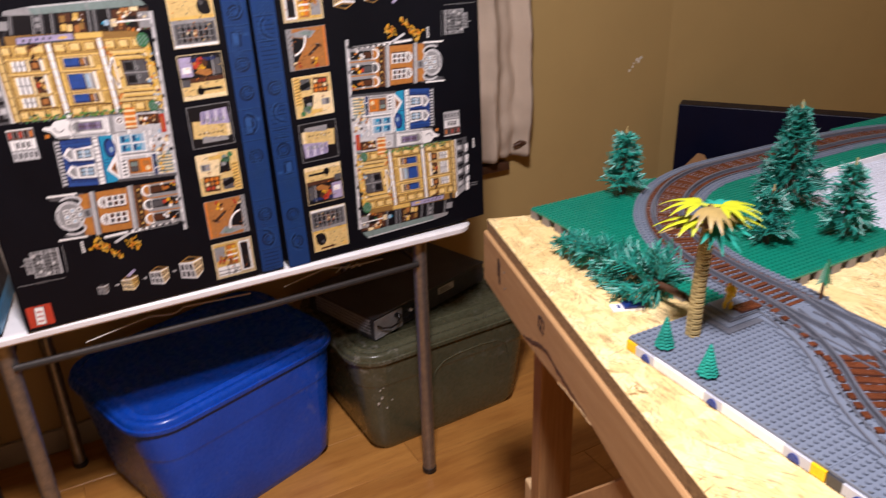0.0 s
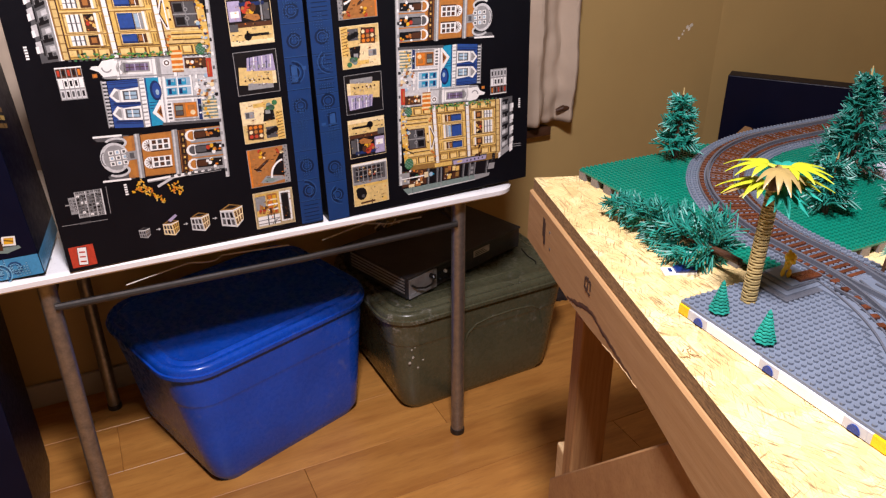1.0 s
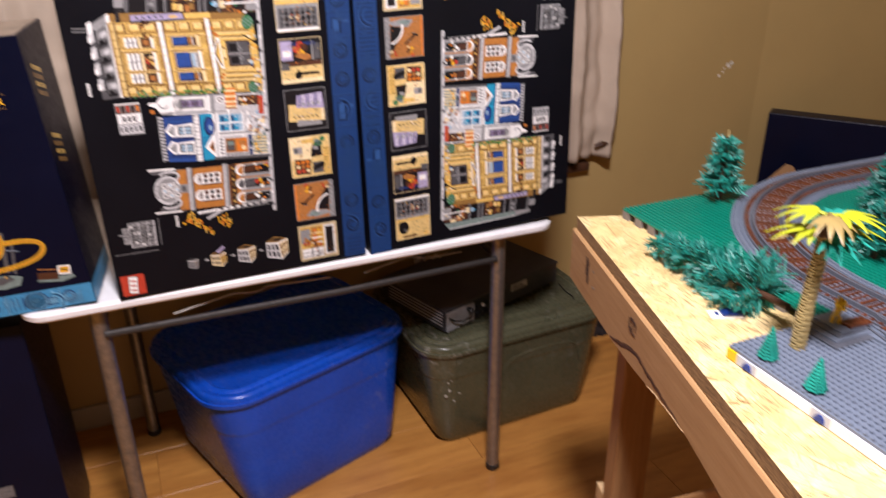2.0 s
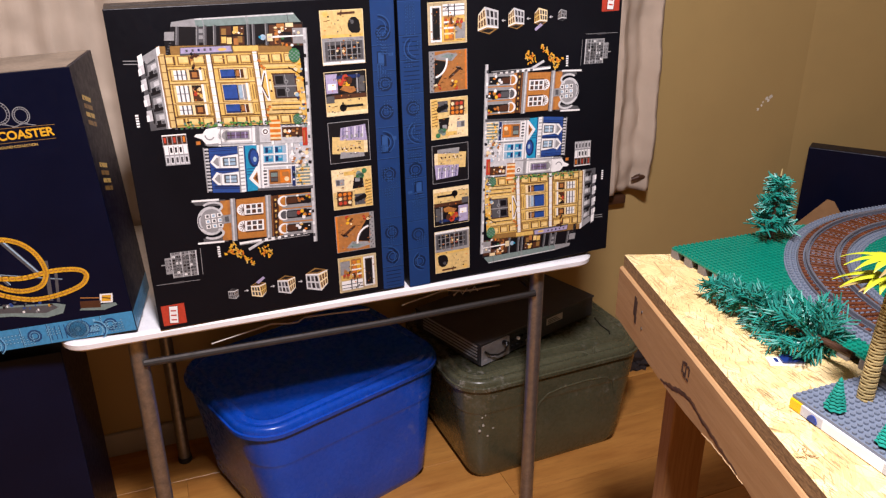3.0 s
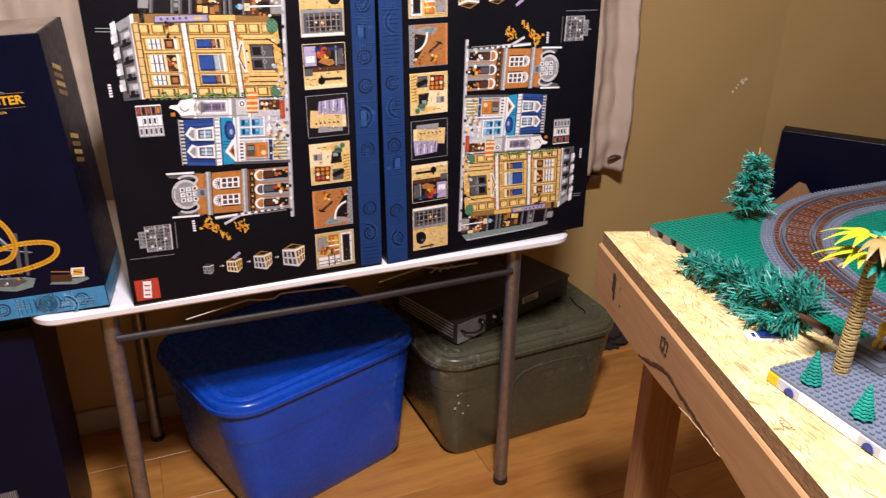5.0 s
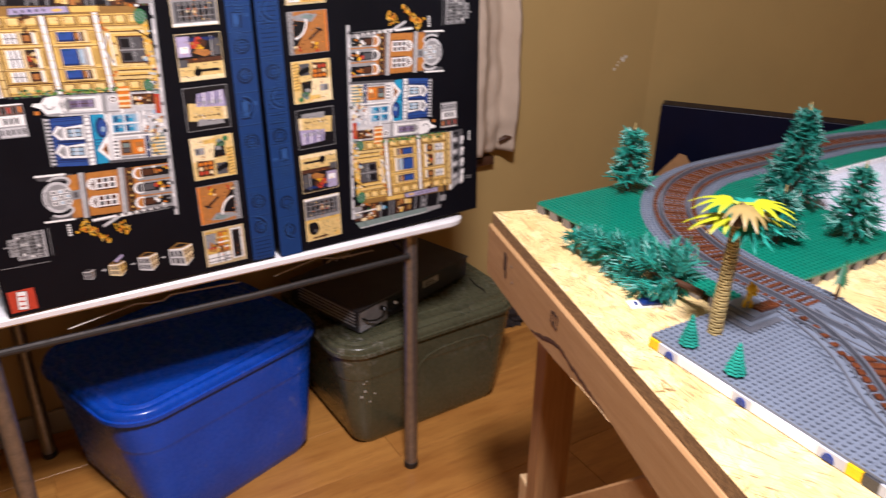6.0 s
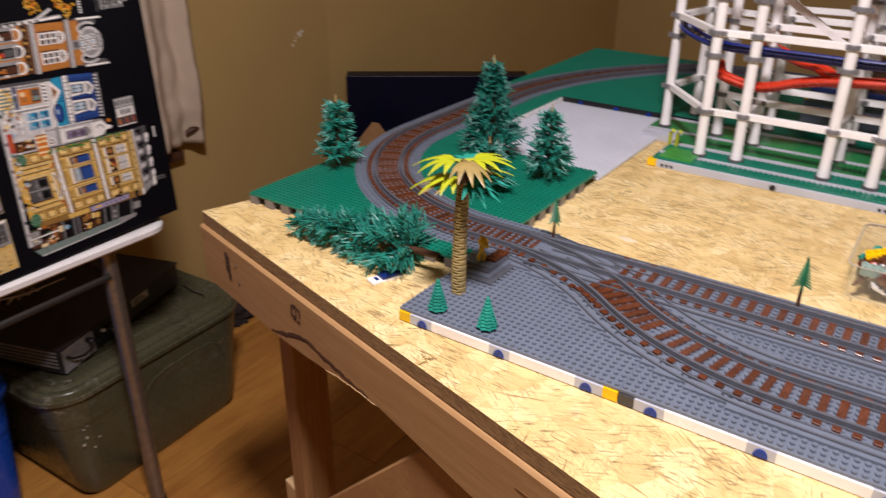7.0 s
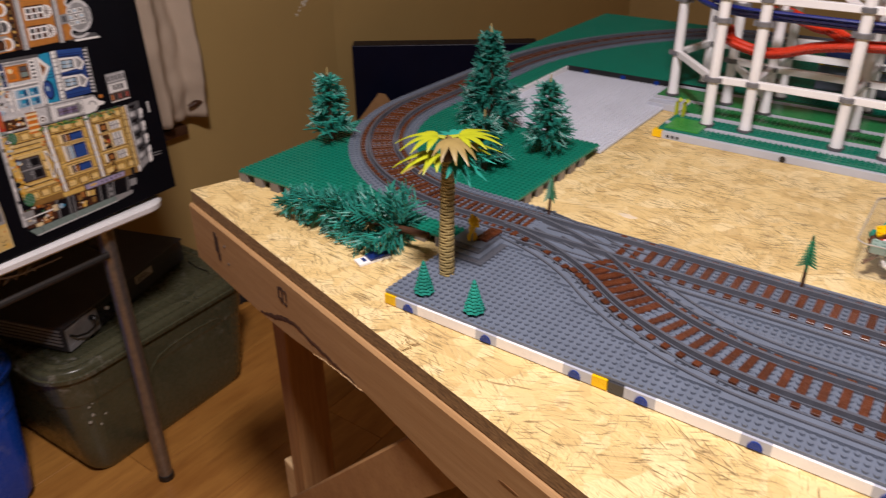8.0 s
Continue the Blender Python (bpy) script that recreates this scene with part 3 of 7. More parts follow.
    box(bm, WX, WX + 0.035, -1.5, 0.8, 0.562, 0.59, 0.004)
    part("window_sill", bm, DBROWN, t, "dark wooden sill")


curtain()

# ---- the train table ----
EDGE = Vector((0.966, -0.2586, 0))  # along the front edge
BACK = Vector((0.2586, 0.966, 0))
C0 = Vector((-0.417, 0.0695, 0))


def at_edge(s, d, z=0.0):
    p = C0 + EDGE * s + BACK * d
    return (p.x, p.y, z)


PINE_SPLINTER = wood("pine_splinter", (0.7, 0.5, 0.27), (0.55, 0.35, 0.16), (10, 46, 46), scale=3.0, knots=False)
PINE_BRACE = wood("pine_brace", (0.45, 0.25, 0.1), (0.36, 0.18, 0.07), (10, 46, 10), scale=3.0)


def train_table():
    t = thing("train_table", "home-built train table, strand board on pine framing", "table")
    a, b = at_edge(0, 0), at_edge(1.75, 0)
    outline = [a[:2], b[:2], (1.5, 1.46), (-0.40, 1.46), (-0.37, 0.2)]
    bm = bmesh.new()
    prism(bm, outline, TOP - 0.0185, TOP)
    top = part("board_top", bm, OSB, t, "raw strand board with visible chips")
    top.data.materials.append(OSB_EDGE)
    for f in top.data.polygons:
        if abs(f.normal.z) < 0.5:
            f.material_index = 1
    m = Matrix.Translation(at_edge(0, 0)) @ Matrix.Rotation(math.atan2(EDGE.y, EDGE.x), 4, "Z")

    def plank(name, x0, x1, y0, y1, z0, z1, mat=PINE, label=""):
        bm = bmesh.new()
        box(bm, x0, x1, y0, y1, z0, z1, 0.003, 2)
        ob = part(name, bm, mat, t, label)
        ob.matrix_local = m
        return ob

    z1 = TOP - 0.0205
    bm = bmesh.new()
    rings = []
    # the lower corner falls away where the tree's rounded side was
    rise = ((-0.003, 0.0), (0.2, 0.0), (0.28, 0.005), (0.35, 0.013), (0.4, 0.017), (0.44, 0.02), (0.5, 0.014), (0.57, 0.006), (0.66, 0.0), (1.75, 0.0))
    for x, q in rise:
        zb = z1 - 0.09
        rings.append([(x, -0.005, z1 - 0.003), (x, -0.002, z1), (x, 0.037, z1), (x, 0.04, z1 - 0.003), (x, 0.04, zb + 0.003), (x, 0.037, zb), (x, -0.002 + q * 0.9, zb), (x, -0.005, zb + 0.003 + q)])
    loft(bm, rings)
    rail = part("front_rail", bm, PINE, t, "pine rail with stamped marks and a waney lower edge")
    rail.matrix_local = m
    plank("side_rail", 0.004, 0.042, 0.04, 1.0, z1 - 0.09, z1)
    plank("cross_rail", 0.62, 0.66, 0.04, 1.0, z1 - 0.09, z1)
    plank("cross_rail", 1.24, 1.28, 0.04, 1.0, z1 - 0.09, z1)
    for x, y in ((0.113, 0.043), (1.2, 0.045), (0.113, 0.9), (1.2, 0.9)):
        plank("post", x, x + 0.038, y, y + 0.058, 0.0, z1, PINE_POST, "upright pine post")
    plank("stretcher", 0.075, 0.1128, 0.046, 0.1, 0.28, 0.425, PINE_SPLINTER, "short pale offcut with end grain showing")
    # slanted brace from the post up to the rail
    bm = bmesh.new()
    rings = []
    for y, i in ((0.005, 0.002), (0.007, 0.0), (0.041, 0.0), (0.043, 0.002)):
        rings.append([(0.157 + i, y, 0.422 - i * 0.6), (0.499 + i, y, 0.7965 - i), (0.587 - i, y, 0.7965 - i), (0.157 + i, y, 0.325 + i)])
    loft(bm, rings)
    ob = part("brace", bm, PINE_BRACE, t, "slanted pine brace with knots")
    ob.matrix_local = m
    # strip of bark left above the rail's waney lower edge
    bark = wood("bark", (0.13, 0.055, 0.025), (0.035, 0.014, 0.007), (4, 60, 60), scale=3.0, knots=False)
    rng = random.Random(21)
    for label, mat, rows in (
        ("dark bark left on the rail's lower edge", bark, ((0.196, 0.803, 0.808), (0.215, 0.806, 0.818), (0.24, 0.812, 0.829), (0.265, 0.823, 0.838), (0.29, 0.829, 0.84), (0.32, 0.824, 0.838), (0.345, 0.822, 0.836), (0.37, 0.821, 0.832), (0.4, 0.822, 0.83), (0.425, 0.8215, 0.825))),
        ("pale torn splinter", PINE_SPLINTER, ((0.33, 0.8115, 0.813), (0.36, 0.8155, 0.8195), (0.39, 0.818, 0.8215), (0.42, 0.8195, 0.8215), (0.438, 0.8205, 0.8215))),
    ):
        bm = bmesh.new()
        rings = []
        for (x0, lo0, hi0), (x1, lo1, hi1) in zip(rows, rows[1:]):
            for k in range(5):
                f = k / 5
                x, lo, hi = x0 + (x1 - x0) * f, lo0 + (lo1 - lo0) * f, hi0 + (hi1 - hi0) * f
                a, b = lo + rng.uniform(-0.001, 0.0012), lo + (hi - lo) * 0.62 + rng.uniform(-0.002, 0.001)
                b = max(b, a + 0.0006)
                rings.append([(x, -0.0048, a), (x, -0.0053 - rng.uniform(0, 0.0004), a + (b - a) * 0.3), (x, -0.0053 - rng.uniform(0, 0.0004), a + (b - a) * 0.75), (x, -0.0048, b)])
        loft(bm, rings)
        part("bark_strip" if mat is bark else "splinter", bm, mat, rail, label)
    # stamped marks, as plain bars
    ink = plastic("stamp_ink", (0.05, 0.022, 0.012), 0.7)
    for x, z, w, h in ((0.074, -0.03, 0.008, 0.03), (0.083, -0.036, 0.003, 0.034), (0.08, -0.05, 0.007, 0.012), (0.256, -0.026, 0.003, 0.016), (0.261, -0.018, 0.004, 0.005), (0.261, -0.034, 0.004, 0.006), (0.2665, -0.026, 0.0022, 0.022), (0.271, -0.018, 0.005, 0.003), (0.2755, -0.024, 0.0024, 0.012), (0.271, -0.036, 0.006, 0.003)):
        bm = bmesh.new()
        box(bm, x, x + w, -0.0058, -0.0045, z1 + z - h / 2, z1 + z + h / 2)
        ob = part("stamp_mark", bm, ink, rail)
    for x, z, a, b in ((0.66, -0.03, 0.012, 0.0015), (0.74, -0.052, 0.005, 0.0035)):
        bm = bmesh.new()
        loft(bm, [[(x + a * math.cos(2 * math.pi * i / 12), y, z1 + z + b * math.sin(2 * math.pi * i / 12)) for i in range(12)] for y in (-0.0047, -0.0054)])
        part("knot", bm, plastic("knot_brown", (0.2, 0.09, 0.03), 0.6, 0.3, 200), rail, "dark knot")
    for x, z in ((0.106, -0.026), (0.111, -0.051)):
        bm = bmesh.new()
        tube(bm, [(x, -0.0058, z1 + z), (x, -0.003, z1 + z)], 0.0022, 8)
        part("screw", bm, STEEL, rail)


train_table()


def module(name, label, x0, y0, nx, ny, mat, z=F, side="brick", skip=None, under=TOP):
    """A stud plate on low brick edging."""
    t = thing(name, label, "toy baseplate", (x0, y0, 0), group="toy baseplates")
    s = 0.008
    w, d = nx * s, ny * s
    bm = bmesh.new()
    box(bm, 0.0001, w - 0.0001, 0.0001, d - 0.0001, z - 0.0034, z, 0.0003, 1)
    part("plate", bm, mat, t)
    if side == "brick":
        bm = bmesh.new()
        box(bm, 0.001, w - 0.001, 0.001, d - 0.001, under, z - 0.0034)
        part("core", bm, GREY, t)
    elif side == "legs":
        for i in range(0, nx, 4):
            for j in (0, ny - 2):
                bm = bmesh.new()
                box(bm, i * s, i * s + 0.016, j * s, j * s + 0.016, under, z - 0.0034)
                part("support_brick", bm, DGREY2, t)
        for j in range(4, ny - 4, 4):
            for i in (0, nx - 2):
                bm = bmesh.new()
                box(bm, i * s, i * s + 0.016, j * s, j * s + 0.016, under, z - 0.0034)
                part("support_brick", bm, DGREY2, t)
    pts = [((i + 0.5) * s, (j + 0.5) * s, z) for i in range(nx) for j in range(ny) if not (skip and skip(x0 + (i + 0.5) * s, y0 + (j + 0.5) * s))]
    stud_part(pts, mat, t)
    return t


DGREY2 = plastic("support_grey", (0.22, 0.2, 0.19), 0.4, 0.2)

# ---- track lines: (x, y, heading) along their length ----
Y1, Y2 = 0.213, 0.078  # rear and front straight lines


def arc(cx, cy, r, a0, a1, n=48):
    return [(cx + r * math.cos(radians(a0 + (a1 - a0) * i / n)), cy + r * math.sin(radians(a0 + (a1 - a0) * i / n))) for i in range(n + 1)]


R1 = 0.318
CURVE = [(0.06, Y1)] + arc(-0.034, Y1 + R1, R1, 270, 180) + [(-0.352, 0.60), (-0.352, 0.72), (-0.352, 0.80)]
FAR_CURVE = arc(0.348, 0.80, 0.70, 180, 139, 24)
FAR_CURVE += arc(0.348 - 0.38 * math.cos(radians(41)), 0.80 + 0.38 * math.sin(radians(41)), 0.32, 139, 90, 24)[1:] + [(0.3, 1.3693), (0.6, 1.3693), (0.95, 1.3693)]
REAR = [(0.0605, Y1), (0.3, Y1), (0.6, Y1), (1.02, Y1)]


def ess():
    """The diverging line: one arc away from the rear line, its mirror into the front one."""
    turn = math.degrees(math.acos(1 - (Y1 - Y2) / 2 / R1))
    reach = R1 * math.sin(radians(turn))
    away = [p for p in arc(0, Y1 - R1, R1, 90, 90 - turn, 40) if p[0] > 0.03]
    back = arc(2 * reach, Y2 + R1, R1, 270 - turn, 270, 40)[1:]
    return away + back + [(0.5, Y2), (0.7, Y2), (1.02, Y2)]


FRONT = ess()


def resampled(path, step):
    pts = [Vector((x, y, 0)) for x, y in path]
    cum = [0.0]
    for a, b in zip(pts, pts[1:]):
        cum.append(cum[-1] + (b - a).length)
    out, s, k = [], 0.0, 0
    n = max(1, round(cum[-1] / step))
    for i in range(n + 1):
        s = cum[-1] * i / n
        while k < len(cum) - 2 and cum[k + 1] < s:
            k += 1
        f = (s - cum[k]) / max(1e-9, cum[k + 1] - cum[k])
        p = pts[k].lerp(pts[k + 1], min(1, f))
        d = (pts[k + 1] - pts[k]).normalized()
        out.append((p, d))
    # even out the headings
    return [(p, (out[min(i + 1, len(out) - 1)][0] - out[max(i - 1, 0)][0]).normalized()) for i, (p, d) in enumerate(out)]


ALL_LINES = {"c": CURVE, "f": FAR_CURVE, "r": REAR, "s": FRONT}
SAMPLES = {k: np.array([(p.x, p.y) for p, d in resampled(v, 0.004)]) for k, v in ALL_LINES.items()}


def near_line(keys, reach):
    pts = np.concatenate([SAMPLES[k] for k in keys])

    def test(x, y):
        return float(((pts - (x, y)) ** 2).sum(1).min()) < reach * reach

    return test


in_curve = near_line("c", 0.053)
in_far = near_line("f", 0.045)

# ---- toy modules ----
for i in range(4):
    g = module("toy_module", "dark grey studded toy module with white brick edging", 0.256 * i, 0.0, 32, 32, GREY)
    # edging along the front: corner bricks, white tiles and blue pins
    def edging(name, x0, x1, mat, label=""):
        bm = bmesh.new()
        box(bm, x0, x1, -0.0022, 0.001, TOP + 0.001, F - 0.0036, 0.0003, 1)
        part(name, bm, mat, g, label)
    edging("corner_brick", 0.0005, 0.0155, YELLOW if i % 2 == 0 else plastic("edging_dark", (0.05, 0.05, 0.055), 0.3), "yellow end brick" if i % 2 == 0 else "")
    edging("corner_brick", 0.2405, 0.2555, YELLOW, "yellow end brick")
    for k in (4, 16, 28):
        edging("pin_brick", k * 0.008 - 0.012, k * 0.008 + 0.012, LGREY)
        bm = bmesh.new()
        arch = [(k * 0.008 + 0.0062 * math.cos(math.pi * q / 12), TOP + 0.0022 + 0.0078 * math.sin(math.pi * q / 12)) for q in range(13)]
        loft(bm, [[(x, y, z) for x, z in arch] for y in (-0.0001, -0.0034)])
        part("connector_pin", bm, BLUEP, g, "blue connector pin")
    edging("edge_tile", 0.044, 0.116, WHITE)
    edging("edge_tile", 0.14, 0.212, WHITE)
    edging("edge_tile", 0.0155, 0.02, LGREY)
    edging("edge_tile", 0.236, 0.2405, LGREY)

GX, GY = -0.384, 0.132
module("toy_module", "green studded baseplate raised on grey bricks", GX, GY, 48, 48, GREEN, side="legs", skip=in_curve)
module("toy_module", "narrow green baseplate carrying a straight track", -0.402, GY + 0.3842, 18, 48, GREEN, side="legs", skip=in_curve)
for i in range(2):
    g = module("toy_module", "green baseplate with black edge and blue pins", -0.412 + 0.384 * i, 0.902, 48, 64, GREEN, skip=in_far)
    bm = bmesh.new()
    box(bm, 0.0, 0.384, -0.003, 0.001, TOP + 0.001, F - 0.0002)
    part("edge_strip", bm, BLACK, g, "black edge bricks")
    for x in (0.06, 0.2, 0.28, 0.35):
        bm = bmesh.new()
        tube(bm, [(x, -0.006, F - 0.007), (x, -0.002, F - 0.007)], 0.0048, 12)
        part("connector_pin", bm, BLUEP, g)
# light grey plate lying straight on the board
PALE = plastic("pale_stone_grey", (0.6, 0.63, 0.7), 0.32, 0.05, 12)
module("toy_baseplate", "light grey studded baseplate lying on the board", -0.254, 0.5165, 32, 48, PALE, z=TOP + 0.0045, side="none")
bm = bmesh.new()
box(bm, -0.2575, -0.2545, 0.5165, 0.899, TOP, F - 0.001, 0.0005, 1)
tagged(done("edge_strip", bm, WHITE), "white brick strip along a baseplate", "toy bricks")


# ---- tracks ----
def tie_mesh(half, width, stub):
    bm = bmesh.new()
    box(bm, -half, half, -width / 2, width / 2, 0, 0.0032, 0.0004, 1)
    for s in (-1, 1):
        a, b = sorted((s * (0.0255), s * (0.0255 + stub)))
        box(bm, a, b, -width / 2, width / 2, 0, 0.0028, 0.0004, 1)
    me = bpy.data.meshes.new("tie")
    bm.to_mesh(me)
    bm.free()
    me.materials.append(BROWN)
    return me


def sweep(bm, samples, off, w, z0, z1):
    """A bar of box section beside a line."""
    rings = []
    for p, d in samples:
        n = Vector((-d.y, d.x, 0))
        rings.append([p + n * (off - w / 2) + Vector((0, 0, z0)), p + n * (off + w / 2) + Vector((0, 0, z0)), p + n * (off + w / 2) + Vector((0, 0, z1)), p + n * (off - w / 2) + Vector((0, 0, z1))])
    loft(bm, rings)


TIE_WIDE, TIE_CLOSE = tie_mesh(0.0165, 0.0078, 0.007), tie_mesh(0.0165, 0.0053, 0.007)
TIE_PLANK = tie_mesh(0.0165, 0.0094, 0.007)


def toy_track(label, line, spacing, tie, first=0.0, last=0.0, bed=0.052, z=F, sink=0.0):
    t = thing("toy_track", label, "toy track", group="toy tracks")
    fine = resampled(line, 0.006)
    bm = bmesh.new()
    sweep(bm, fine, 0.0, bed * 2, z + 0.0002, z + 0.0019 - sink)
    part("track_bed", bm, GREY, t, "dark grey plates under the rails")
    for s in (-1, 1):
        bm = bmesh.new()
        sweep(bm, fine, s * 0.0208, 0.0062, z + 0.0016, z + 0.0042)
        sweep(bm, fine, s * 0.0208, 0.0034, z + 0.0042, z + 0.0094)
        part("rail", bm, GREY_RAIL, t, "dark grey plastic rail")
    for s in (-1, 1):
        for o in ((0.0335,) if bed > 0.04 else (0.0365, 0.0475)):
            if o == 0.0475 and s > 0 and line is REAR:
                continue
            bm = bmesh.new()
            sweep(bm, fine, s * o, 0.0022, z + (0.003 if o == 0.0475 else 0.0004), z + (0.0058 if o == 0.0475 else 0.0046))
            part("curb", bm, GREY_RAIL, t)
    seq = [(p, d, tie) for p, d in resampled(line, spacing)]
    if line is FRONT:
        # broad ties close together behind the switch
        planks = [(p, d, TIE_PLANK) for p, d in resampled(line, 0.0138) if p.x < 0.245]
        seq = planks + [q for q in seq if (q[0] - planks[-1][0]).length > 0.0125 and q[0].x > planks[-1][0].x]
    for p, d, tie in seq:
        if p.x < first and last == 0.0:
            continue
        if last and p.x > last:
            continue
        ob = new("tie", tie)
        ob.parent = t
        ob.matrix_local = Matrix.Translation((p.x, p.y, z + 0.0021)) @ Matrix.Rotation(math.atan2(d.y, d.x) - math.pi / 2, 4, "Z")
    stud_pts = []
    for p, d in resampled(line, 0.008):
        n = Vector((-d.y, d.x, 0))
        for o in (-0.0475, -0.0395, -0.012, -0.004, 0.004, 0.012, 0.0395, 0.0475) if bed > 0.04 else (-0.012, -0.004, 0.004, 0.012):
            q = p + n * o
            if 0.06 < q.x < 0.216 and q.y > 0.128:
                continue
            stud_pts.append((q.x, q.y, z + 0.0019))
    stud_part(stud_pts, GREY, t)
    return t


toy_track("curved toy track with close brown ties on grey bed", CURVE, 0.0107, TIE_CLOSE, last=0.05, sink=0.0003)
toy_track("far curved toy track with brown ties", FAR_CURVE, 0.0107, TIE_CLOSE, last=5.0)
toy_track("straight toy track with orange-brown ties", REAR, 0.016, TIE_WIDE, first=0.17, bed=0.031)
toy_track("toy track branching from the switch in an s-curve", FRONT, 0.016, TIE_WIDE, first=0.152, bed=0.031, z=F - 0.0005)


def switch_parts():
    """The smooth switch plate with its guard rails and point blades."""
    t = thing("track_switch", "grey toy track switch with guard rails", "toy track", group="toy tracks")
    bm = bmesh.new()
    prism(bm, [(0.05, 0.186), (0.1, 0.171), (0.148, 0.15), (0.166, 0.172), (0.2, 0.196), (0.206, 0.25), (0.05, 0.25)], F + 0.0022, F + 0.0036)
    part("switch_plate", bm, GREY, t)
    for a, b in (((0.075, 0.215), (0.165, 0.215)), ((0.062, 0.206), (0.125, 0.186)), ((0.1, 0.205), (0.165, 0.178)), ((0.155, 0.221), (0.2, 0.22))):
        d = Vector((b[0] - a[0], b[1] - a[1], 0))
        bm = bmesh.new()
        box(bm, 0, d.length, -0.0012, 0.0012, 0, 0.0022, 0.0004, 1, Matrix.Translation((a[0], a[1], F + 0.0036)) @ Matrix.Rotation(math.atan2(d.y, d.x), 4, "Z"))
        part("guard_rail", bm, GREY_RAIL, t)
    for x, y in ((0.05, 0.1795), (0.068, 0.1755), (0.087, 0.169), (0.104, 0.1625), (0.121, 0.154), (0.136, 0.1445), (0.195, 0.2435), (0.16, 0.2445)):
        bm = bmesh.new()
        box(bm, -0.0036, 0.0036, -0.004, 0.004, 0, 0.003, 0.0004, 1)
        ob = part("tie_end", bm, BROWN, t, "brown tie end")
        ob.location, ob.rotation_euler = (x, y, F + 0.0022), (0, 0, -0.15 - 2.6 * (x - 0.04) if y < 0.2 else 0)


switch_parts()


def step_plates():
    """Stepped one-cell plates that flank the two lines, cut along the stud grid."""
    t = thing("track_plates", "stepped grey plates beside the toy rails", "toy plates", group="toy tracks")
    c = 0.008
    both = np.concatenate([SAMPLES["r"], SAMPLES["s"]])
    cells = set()
    for i in range(1, 127):
        for j in range(32):
            x, y = (i + 0.5) * c, (j + 0.5) * c
            q = math.sqrt(float(((both - (x, y)) ** 2).sum(1).min()))
            if 0.0385 < q < 0.053 and not (x < 0.2 and y > 0.16):
                cells.add((i, j))
    verts, faces, at = [], [], {}

    def v(i, j, k):
        if (i, j, k) not in at:
            at[(i, j, k)] = len(verts)
            verts.append((i * c, j * c, F + (0.0034 if k else 0.0002)))
        return at[(i, j, k)]

    for i, j in sorted(cells):
        faces.append((v(i, j, 1), v(i + 1, j, 1), v(i + 1, j + 1, 1), v(i, j + 1, 1)))
        faces.append((v(i, j + 1, 0), v(i + 1, j + 1, 0), v(i + 1, j, 0), v(i, j, 0)))
        for di, dj, a, b in ((-1, 0, (0, 1), (0, 0)), (1, 0, (1, 0), (1, 1)), (0, -1, (0, 0), (1, 0)), (0, 1, (1, 1), (0, 1))):
            if (i + di, j + dj) not in cells:
                faces.append((v(i + a[0], j + a[1], 0), v(i + b[0], j + b[1], 0), v(i + b[0], j + b[1], 1), v(i + a[0], j + a[1], 1)))
    me = bpy.data.meshes.new("plate")
    me.from_pydata(verts, [], faces)
    placed("plate", me, GREY, t, smooth=False)
    # a small flight of plates beside the rails, each set back from the one below
    for x1, y0, z1 in ((0.0575, 0.0965, 0.003), (0.0495, 0.1045, 0.0048), (0.0435, 0.1125, 0.0066), (0.0415, 0.1205, 0.0084)):
        bm = bmesh.new()
        box(bm, 0.0005, x1, y0, 0.1595, F + 0.0002, F + z1, 0.0004, 1)
        # alternate plates take a darker grey in place of the steps' shaded sides
        part("stepped_plate", bm, GREY_RAIL if z1 in (0.003, 0.0066) else GREY, t)
    for k, (x, y, a) in enumerate(((0.029, 0.15, 87), (0.0372, 0.151, 87))):
        bm = bmesh.new()
        box(bm, -0.016, 0.016, -0.0038, 0.0038, 0, 0.0032, 0.0004, 1)
        ob = part("loose_tie", bm, BROWN, t, "brown tie tile")
        ob.matrix_local = pose(x, y, F + 0.0085, 0, 0, a)


step_plates()

# ---- printed boxes ----


def ink(name, c, rough=0.35):
    dark = max(c) < 0.02 or name == "white" or name.startswith("band")
    return plastic("print_" + name, c, rough, 0.06 if dark else 0.14, 60 if dark else 170, 0, 0)


